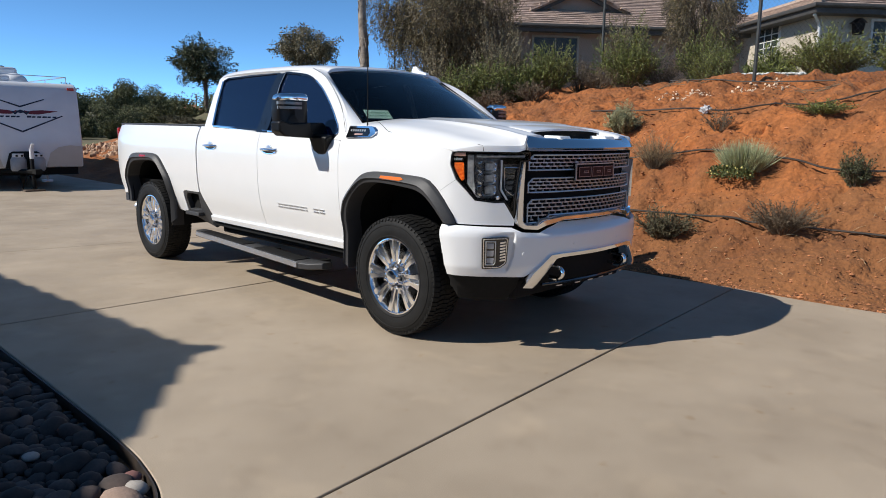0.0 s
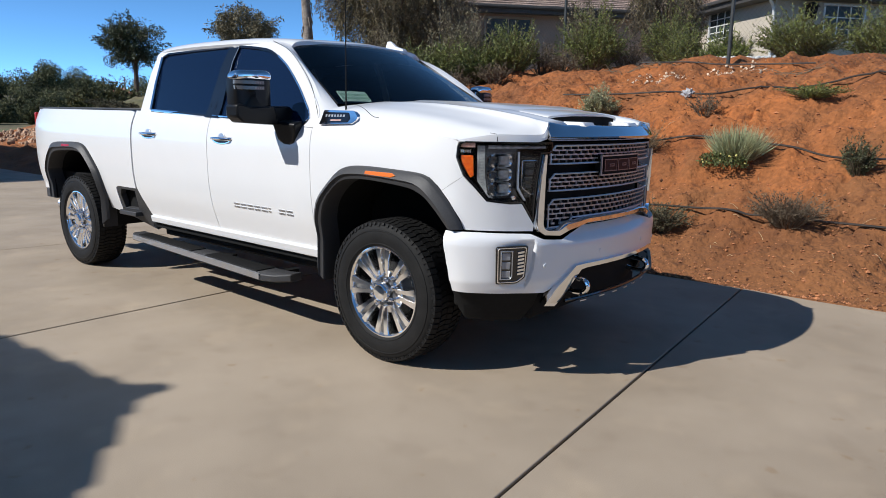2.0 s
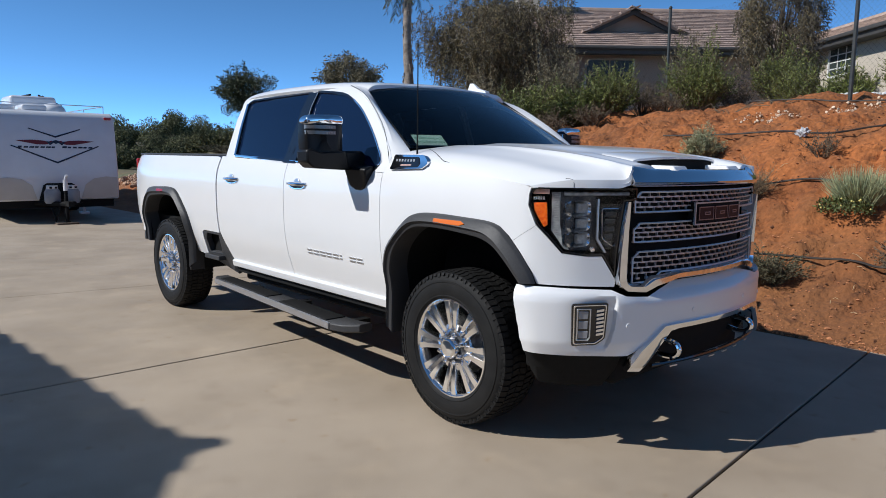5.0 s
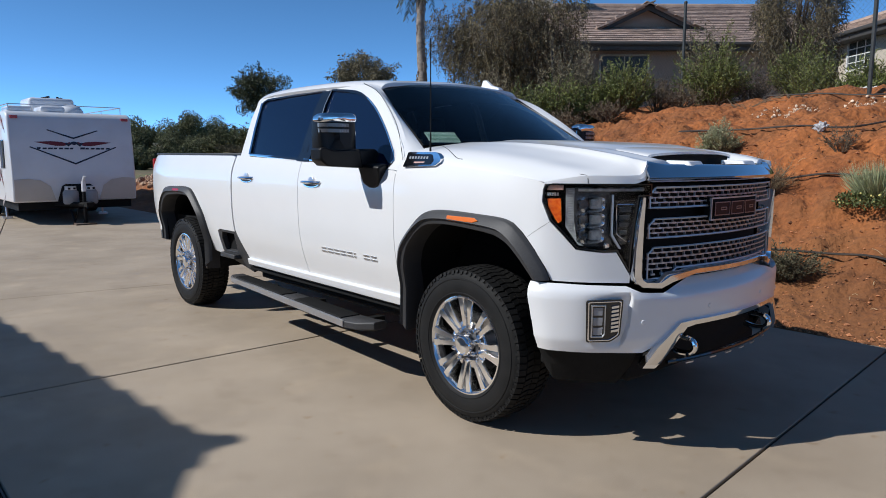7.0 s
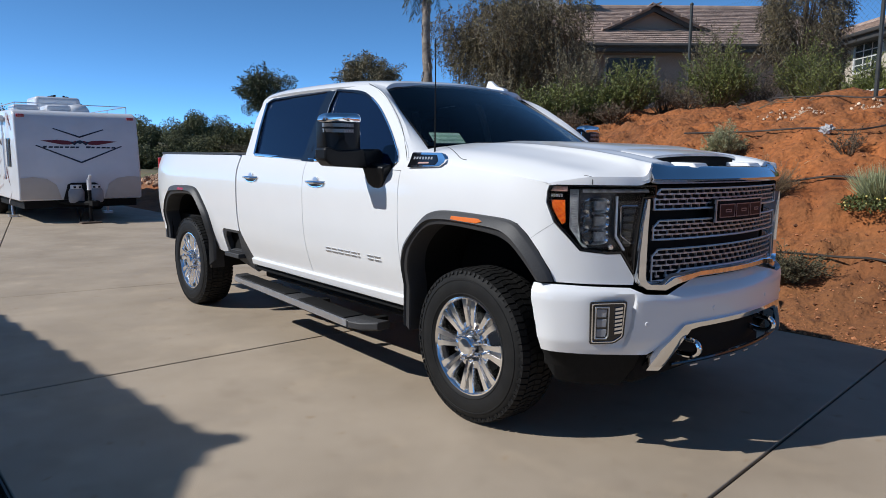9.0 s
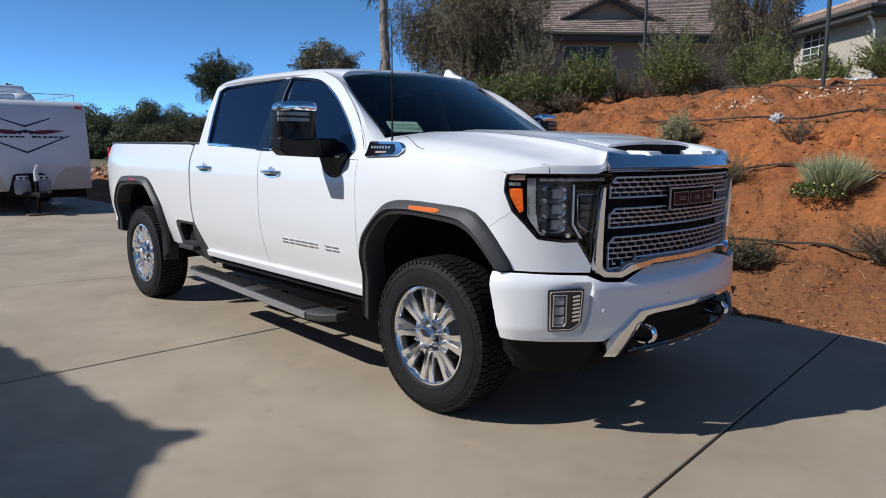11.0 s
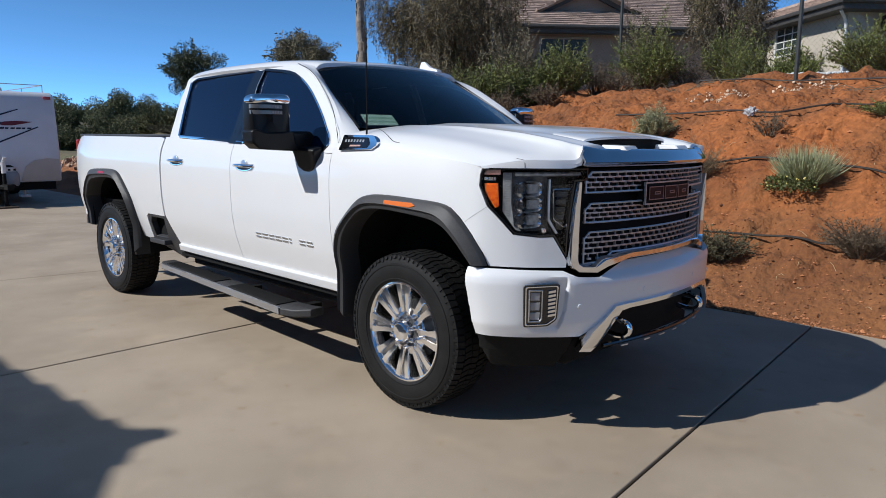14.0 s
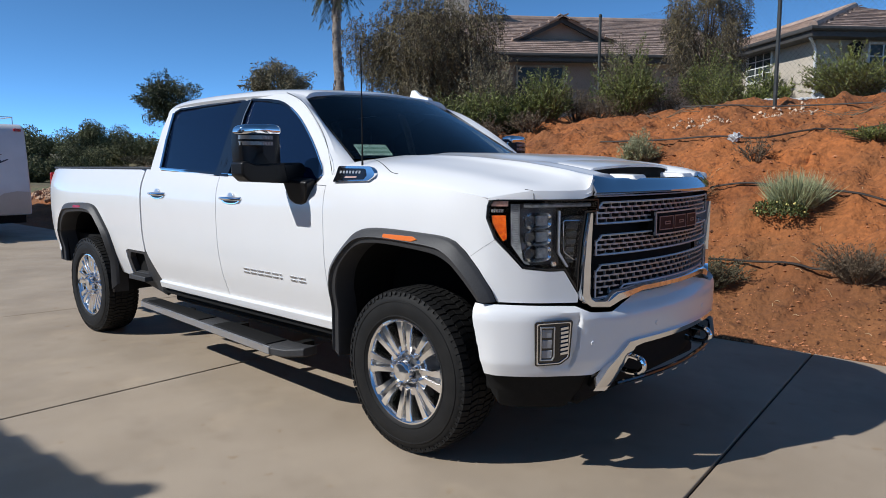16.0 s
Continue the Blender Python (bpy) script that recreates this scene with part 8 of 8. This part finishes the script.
# far house with a terracotta roof among the trees, and a wire pole beside it
def far_house():
    c = Vector((-230.0, 110.0, 0))
    away = Vector((c.x - 3.6, c.y + 4.2, 0)).normalized()
    al = Vector((-away.y, away.x, 0))
    base = ground_z(c.x, c.y) - 0.5
    root = thing("house", (c.x, c.y, base), "small distant house with a terracotta tiled roof", "house")
    P = lambda a, d, z: c + al * a + away * d + Vector((0, 0, z))
    bm = bmesh.new()
    prism(bm, [P(-3.6, 0, base), P(3.6, 0, base), P(3.6, 0, 6.7), P(-3.6, 0, 6.7)], away * 6)
    wall = part("wall", bm, "stucco", root)
    bm = bmesh.new()
    lo = [bm.verts.new(P(a, d, 6.65)) for a, d in ((-4.3, -0.7), (4.3, -0.7), (4.3, 6.7), (-4.3, 6.7))]
    hi = [bm.verts.new(P(a, d, 8.6)) for a, d in ((-1.6, 2.6), (1.6, 2.6), (1.6, 3.4), (-1.6, 3.4))]
    skin(bm, [lo, hi])
    part("roof", bm, "terracotta", root, "terracotta hipped roof")
    for a in (-2.2, 0.0, 2.0):
        bm = bmesh.new()
        prism(bm, [P(a - 0.55, -0.06, 4.7), P(a + 0.55, -0.06, 4.7), P(a + 0.55, -0.06, 6.0), P(a - 0.55, -0.06, 6.0)], away * 0.05)
        part("window", bm, "frame_white" if a == 0.0 else "tint", wall)
    foot = P(-1.6, -6, base)
    bm = bmesh.new()
    tube(bm, [foot, foot + Vector((0, 0, 12.0 - base))], [0.22, 0.16], 8)
    box(bm, (foot.x - 0.9, foot.y - 0.06, 11.0), (foot.x + 0.9, foot.y + 0.06, 11.2))
    part("utility_pole", bm, "bark", None, "dark wooden utility pole beside the distant house", category="pole")
    for a, d, top, seed in ((34, 20, 10.2, 201), (20, 34, 11.6, 202), (7, 30, 11.2, 203), (-8, 36, 11.8, 204), (-22, 28, 11.0, 205)):
        q = P(a, d, 0)
        q.z = ground_z(q.x, q.y) - 1.0
        tree(q, 7.0, top - 3.4 - q.z, (9.5, 7.0, 3.8), 34, 120, 1.5, 0.7, "leaf_far", seed, "broad dark tree on the wooded rise behind the house", group="trees on the rise", wide=0.6, trunk_r=0.3, shell=0.45, limbs=6)


M["terracotta"] = mat("terracotta_tiles", (0.42, 0.17, 0.10), 0.85, second=(0.34, 0.13, 0.08), scale=1.2, fine=0.2, fine_scale=8)
far_house()


def rubble():
    """Broken pale stones along the low bank beyond the trailer."""
    r = random.Random(77)
    bm = bmesh.new()
    for k in range(420):
        x, y = r.uniform(-24.5, -15.0), 3.85 + 1.3 * r.random()
        s = r.uniform(0.03, 0.11)
        bmesh.ops.create_icosphere(bm, subdivisions=1, radius=s, matrix=Matrix.Translation((x, y, ground_z(x, y) + s * 0.2)) @ Euler((r.random() * 3, r.random() * 3, r.random() * 3)).to_matrix().to_4x4() @ Matrix.Diagonal((1.3, 0.9, 0.7, 1)))
    part("rubble", bm, "pale_stone", None, "broken pale stones strewn along the low bank", kind="stuff", category="stones", smooth=0)


rubble()

# plants on the bank
shrub(on_ground(-1.85, 5.22, 0.02), (0.30, 0.30, 0.42), 280, 46, 0.030, "leaf_sage", 121, "rounded pale sage bush on the red bank", wide=0.3, bare=0.1)
shrub(on_ground(-0.30, 5.02), (0.24, 0.22, 0.28), 60, 10, 0.035, "twig", 122, "small dry brown shrub on the bank", group="dry shrubs", bare=0.2)
shrub(on_ground(0.84, 5.36), (0.38, 0.22, 0.14), 150, 26, 0.026, "leaf_green", 123, "low spreading green ground cover on the bank", wide=0.4, bare=0.1, name="ground_cover")
shrub(on_ground(1.56, 4.22), (0.17, 0.17, 0.36), 130, 40, 0.028, "leaf_dark", 124, "small upright dark green conifer on the bank", wide=0.3, bare=0.05)
shrub(on_ground(-0.10, 3.26), (0.38, 0.30, 0.36), 240, 26, 0.030, "leaf_dry", 125, "low olive-brown bush at the foot of the bank", bare=0.15)
shrub(on_ground(1.15, 3.38), (0.40, 0.30, 0.33), 260, 14, 0.028, "twig", 126, "low dry bush of fine brown twigs on the bank", group="dry shrubs", bare=0.2)
shrub(on_ground(-0.80, 4.28), (0.34, 0.28, 0.42), 260, 16, 0.035, "leaf_straw", 127, "tuft of straw-coloured dry grass on the bank", name="grass_tuft", category="grass", wide=0.1)
shrub(on_ground(2.55, 4.30), (0.3, 0.25, 0.25), 90, 10, 0.03, "twig", 128, "low dry bush of fine brown twigs on the bank", group="dry shrubs", bare=0.2)


def yucca():
    base = Vector(on_ground(0.365, 4.26))
    root = thing("grass_clump", base, "spiky pale green grass clump with small yellow flowers at its foot", "plant")
    r = np.random.RandomState(77)
    n = 1500
    a = r.rand(n) * 2 * math.pi
    e = np.radians(36 + 54 * r.rand(n) ** 0.9)
    d = np.stack([np.cos(a) * np.cos(e), np.sin(a) * np.cos(e), np.sin(e)], 1)
    foot = np.array(base) + np.stack([np.cos(a) * 0.19 * r.rand(n), np.sin(a) * 0.14 * r.rand(n), np.zeros(n) + 0.03], 1)
    me = leaf_mesh(foot, d, 0.22 + 0.22 * r.rand(n), np.full(n, 0.0075), seed=6)
    mesh_part("leaf_tuft", me, "leaf_pale", root, "pale narrow blades", "stuff")
    n = 900
    a, q = r.rand(n) * 2 * math.pi, np.sqrt(r.rand(n))
    pts = np.array(base) + np.stack([np.cos(a) * q * 0.26 - 0.10, np.sin(a) * q * 0.20 - 0.12, 0.02 + 0.12 * r.rand(n) - 0.07 * q], 1)
    ways = r.normal(size=(n, 3)) + np.array([0, -0.3, 0.6])
    me = leaf_mesh(pts, ways, 0.03 + 0.03 * r.rand(n), 0.012 + 0.01 * r.rand(n), seed=7)
    mesh_part("skirt", me, "leaf_low", root, "green leaves at the foot", "stuff")
    k = r.permutation(n)[:26]
    bm = bmesh.new()
    for p in pts[k]:
        bmesh.ops.create_icosphere(bm, subdivisions=1, radius=0.010, matrix=Matrix.Translation(Vector(p) + Vector((0, -0.03, 0.03))))
    part("blossom", bm, "flower", root, "small pale yellow flowers", kind="stuff")


yucca()

# ---- irrigation pipes, stones and the bed of river rock ----
def hose(name, pts, lift=0.02):
    bm = bmesh.new()
    line = curve_through(pts, 8)
    zs = [max(ground_z(x, y), ground_z(x, y - 0.04), ground_z(x, y + 0.03)) for x, y in line]
    zs = [max(zs[max(0, i - 2): i + 3]) for i in range(len(zs))]
    for k in range(3):
        zs = [sum(zs[max(0, i - 4): i + 5]) / len(zs[max(0, i - 4): i + 5]) for i in range(len(zs))]
    tube(bm, [(x, y, max(z, ground_z(x, y) - 0.012) + lift) for (x, y), z in zip(line, zs)], 0.0115, 7)
    return part(name, bm, "pipe", None, "black poly irrigation pipe lying along the bank", category="pipe")


hose("irrigation_pipe", [(-2.6, 5.5), (-1.73, 5.60), (-1.19, 5.61), (-0.71, 5.40), (-0.38, 5.40), (-0.07, 5.61), (0.36, 5.72), (0.65, 5.63), (0.99, 5.74), (1.42, 5.77), (2.6, 5.75), (4.5, 5.85)])
hose("irrigation_pipe", [(-2.4, 4.3), (-1.2, 4.36), (-0.77, 4.40), (-0.45, 4.50), (-0.11, 4.52), (0.25, 4.40), (0.59, 4.43), (0.95, 4.40), (1.27, 4.37), (1.81, 4.40), (3.0, 4.35), (4.5, 4.4)])
hose("irrigation_pipe", [(-1.2, 3.5), (-0.4, 3.45), (0.06, 3.54), (0.36, 3.56), (0.65, 3.52), (0.85, 3.49), (1.30, 3.47), (1.54, 3.52), (2.07, 3.50), (3.2, 3.5), (4.6, 3.45)])
hose("irrigation_pipe", [(-2.4, 7.7), (-1.5, 7.62), (-1.08, 7.60), (-0.45, 7.44), (0.4, 7.3)])


M["bag_film"] = mat("grey_white_film", (0.52, 0.52, 0.53), 0.4, second=(0.22, 0.20, 0.19), scale=26)


def rag():
    c = Vector((-0.66, 5.36, ground_z(-0.66, 5.36)))
    bm = bmesh.new()
    bmesh.ops.create_icosphere(bm, subdivisions=3, radius=0.058)
    for v in bm.verts:
        k = 1 + 0.75 * noise.noise(v.co * 34)
        v.co = Vector((v.co.x * 1.3 * k, v.co.y * 0.7 * k, v.co.z * 0.9 * k)) + c + Vector((0, 0, 0.045))
    part("plastic_bag", bm, "bag_film", None, "crumpled white plastic bag caught on the pipe", category="litter", smooth=0)


rag()


def pebbles():
    """Clods and stones strewn over the bank, one mesh."""
    r = random.Random(12)
    verts, faces = [], []
    for k in range(15000):
        x = r.uniform(-3.5, 5.5)
        y = 2.5 + 5.4 * r.random() ** (1.7 if k % 2 else 3.4)
        s = 0.004 + 0.014 * r.random() ** 3
        if r.random() < 0.04:
            s = r.uniform(0.014, 0.030)
        z = ground_z(x, y)
        base = len(verts)
        for o in ((1, 0, 0), (-0.9, 0.3, 0), (0.1, 1, 0.1), (0, -1, 0.05), (0.1, 0.1, 0.9), (0, 0, -0.8)):
            verts.append((x + s * (o[0] + r.uniform(-0.3, 0.3)), y + s * (o[1] + r.uniform(-0.3, 0.3)), z + s * 0.8 * (o[2] + r.uniform(-0.15, 0.15)) + s * 0.10))
        for f in ((0, 2, 4), (2, 1, 4), (1, 3, 4), (3, 0, 4), (2, 0, 5), (1, 2, 5), (3, 1, 5), (0, 3, 5)):
            faces.append([base + q for q in f])
    me = bpy.data.meshes.new("tmp")
    me.from_pydata(verts, [], faces)
    bm = bmesh.new()
    bm.from_mesh(me)
    bpy.data.meshes.remove(me)
    part("soil_clods", bm, "pebble", None, "small clods and stones strewn over the red bank", kind="stuff", category="stones", smooth=0)
    bm = bmesh.new()
    for k in range(430):
        t = r.random()
        x, y = -1.95 + 1.65 * t + r.gauss(0, 0.10), 6.62 + 0.80 * t + r.gauss(0, 0.12)
        s = 0.005 + 0.022 * r.random() ** 2.2
        bmesh.ops.create_icosphere(bm, subdivisions=1, radius=s, matrix=Matrix.Translation((x, y, ground_z(x, y) + s * 0.25)) @ Euler((r.random() * 3, r.random() * 3, r.random() * 3)).to_matrix().to_4x4() @ Matrix.Diagonal((r.uniform(0.9, 1.7), 1, r.uniform(0.4, 0.8), 1)))
    part("white_gravel", bm, "cream_stone", None, "scatter of pale broken stones on the bank", kind="stuff", category="stones", smooth=0)

    bm = bmesh.new()
    for k in range(60):
        x, y = r.uniform(-1.5, 3.2), 2.55 + 2.2 * r.random() ** 1.6
        a, l = r.uniform(0, math.pi), r.uniform(0.04, 0.16)
        p = Vector((x, y, ground_z(x, y) + 0.012))
        q = Vector((x + math.cos(a) * l, y + math.sin(a) * l * 0.6, 0))
        q.z = ground_z(q.x, q.y) + 0.014
        tube(bm, [p, p.lerp(q, 0.5) + Vector((0, 0, 0.012)), q], [0.0022, 0.0020, 0.0012], 4)
    part("dry_straw", bm, "straw", None, "loose dry straws lying on the foot of the bank", kind="stuff", category="straw")


pebbles()


def rock_bed():
    root = thing("rock_bed", (-1.5, -4.0, 0), "bed of dark rounded river rocks beside the drive", "rock bed", kind="structure")
    soil = bmesh.new()
    box(soil, (-12, -8.0, -0.20), (1.44, -3.13, -0.052))
    part("bed_floor", soil, "rock_far", root)
    edge = bmesh.new()
    line = [p for p in curve_through([(-12, -3.14), (-6, -3.125), (-2.12, -3.115), (-0.6, -3.095), (0.40, -3.09), (0.78, -3.115), (1.065, -3.18), (1.27, -3.315), (1.385, -3.56), (1.435, -4.0), (1.435, -8.0)], 8)]
    st = []
    for i, q in enumerate(line):
        a, b = Vector(line[max(0, i - 1)]), Vector(line[min(len(line) - 1, i + 1)])
        d = (b - a).normalized()
        n = Vector((-d.y, d.x))
        st.append([edge.verts.new((q[0] + n.x * o, q[1] + n.y * o, z)) for o, z in ((0.005, -0.12), (0.005, 0.004), (-0.004, 0.004), (-0.004, -0.12))])
    skin(edge, st)
    part("edging", edge, "pipe", root, "thin dark metal edging")
    r = random.Random(31)
    shapes = []
    for k in range(9):
        bm = bmesh.new()
        bmesh.ops.create_icosphere(bm, subdivisions=2, radius=1.0)
        for v in bm.verts:
            v.co *= 1 + 0.22 * noise.noise(v.co * 0.9 + Vector((k * 7.1, 0, 0))) + 0.05 * noise.noise(v.co * 3 + Vector((0, k * 3.0, 0)))
        me = bpy.data.meshes.new("rock")
        bm.to_mesh(me)
        bm.free()
        me.polygons.foreach_set("use_smooth", [True] * len(me.polygons))
        me.materials.append(M["rock"])
        shapes.append(me)

    def inside(x, y):
        lim = lerp([(-12, -3.15), (0.4, -3.11), (0.78, -3.14), (1.06, -3.20), (1.26, -3.33), (1.37, -3.56), (1.42, -4.1)], x)
        return x < 1.41 and y < lim
    spots = []
    tries = 0
    cells = {}
    while len(spots) < 1500 and tries < 60000:
        tries += 1
        near = tries < 26000
        x = r.uniform(-1.2, 1.41) if near else r.uniform(-4.5, 1.41)
        y = r.uniform(-4.3, -3.12) if near else r.uniform(-5.2, -3.12)
        s = r.uniform(0.040, 0.070) if tries < 700 else r.uniform(0.024, 0.048)
        if not inside(x, y + s * 0.7) or (x > 1.41 - s * 0.8):
            continue
        ci, cj = int(x * 6), int(y * 6)
        close = [q for i in (-1, 0, 1) for j in (-1, 0, 1) for q in cells.get((ci + i, cj + j), ())]
        if any((x - a) ** 2 + (y - b) ** 2 < (0.68 * (s + c)) ** 2 for a, b, c in close):
            continue
        cells.setdefault((ci, cj), []).append((x, y, s))
        spots.append((x, y, s))
    spots.sort(key=lambda q: (q[0] - 1.4) ** 2 + (q[1] + 3.4) ** 2)
    rest_v, rest_f = [], []
    for k, (x, y, s) in enumerate(spots):
        m = pose(x, y, -0.050 + s * r.uniform(0.15, 0.50), r.uniform(-20, 20), r.uniform(-20, 20), r.uniform(0, 360)) @ Matrix.Diagonal((s * r.uniform(1.0, 1.35), s * r.uniform(0.8, 1.05), s * r.uniform(0.55, 0.8), 1))
        if k < 300:
            ob = new("rock", r.choice(shapes))
            ob.parent = root
            ob.matrix_basis = Matrix.Translation(-root.location) @ m
        else:
            me = r.choice(shapes)
            base = len(rest_v)
            rest_v += [m @ v.co for v in me.vertices]
            rest_f += [[base + q for q in p.vertices] for p in me.polygons]
    for (x, y, s, flat, m), k in zip(((0.955, -3.275, 0.080, 0.42, "rock_tan"), (0.90, -3.195, 0.046, 0.7, "rock_pale"), (0.80, -3.175, 0.036, 0.8, "rock_rose"), (0.30, -3.42, 0.034, 0.6, "rock_pale")), range(4)):
        me = shapes[k].copy()
        me.materials.clear()
        me.materials.append(M[m])
        ob = new("rock", me)
        ob.parent = root
        ob.matrix_basis = Matrix.Translation(-root.location) @ pose(x, y, -0.012, 6 * k - 9, 5, 40 * k) @ Matrix.Diagonal((s * 1.2, s, s * flat, 1))
        tagged(ob, {"rock_tan": "flat tan stone", "rock_pale": "pale grey stone", "rock_rose": "reddish stone"}[m])
    me = bpy.data.meshes.new("tmp")
    me.from_pydata(rest_v, [], rest_f)
    bm = bmesh.new()
    bm.from_mesh(me)
    bpy.data.meshes.remove(me)
    part("rock", bm, "rock_far", root, "", kind="stuff")


M["rock_tan"] = mat("tan_stone", (0.36, 0.25, 0.19), 0.85, second=(0.28, 0.19, 0.145), scale=9, fine=0.15, fine_scale=90, bump=0.003, bump_scale=40)
M["rock_pale"] = mat("pale_grey_stone", (0.40, 0.36, 0.32), 0.85, second=(0.32, 0.29, 0.26), scale=12, fine=0.12)
M["rock_rose"] = mat("rose_stone", (0.26, 0.12, 0.10), 0.85, second=(0.20, 0.09, 0.08), scale=12, fine=0.12)
M["rock_far"] = mat("river_rock_mixed", (0.098, 0.068, 0.058), 0.85, second=(0.055, 0.042, 0.038), scale=9, fine=0.15, fine_scale=90, island_var=0.5)
rock_bed()
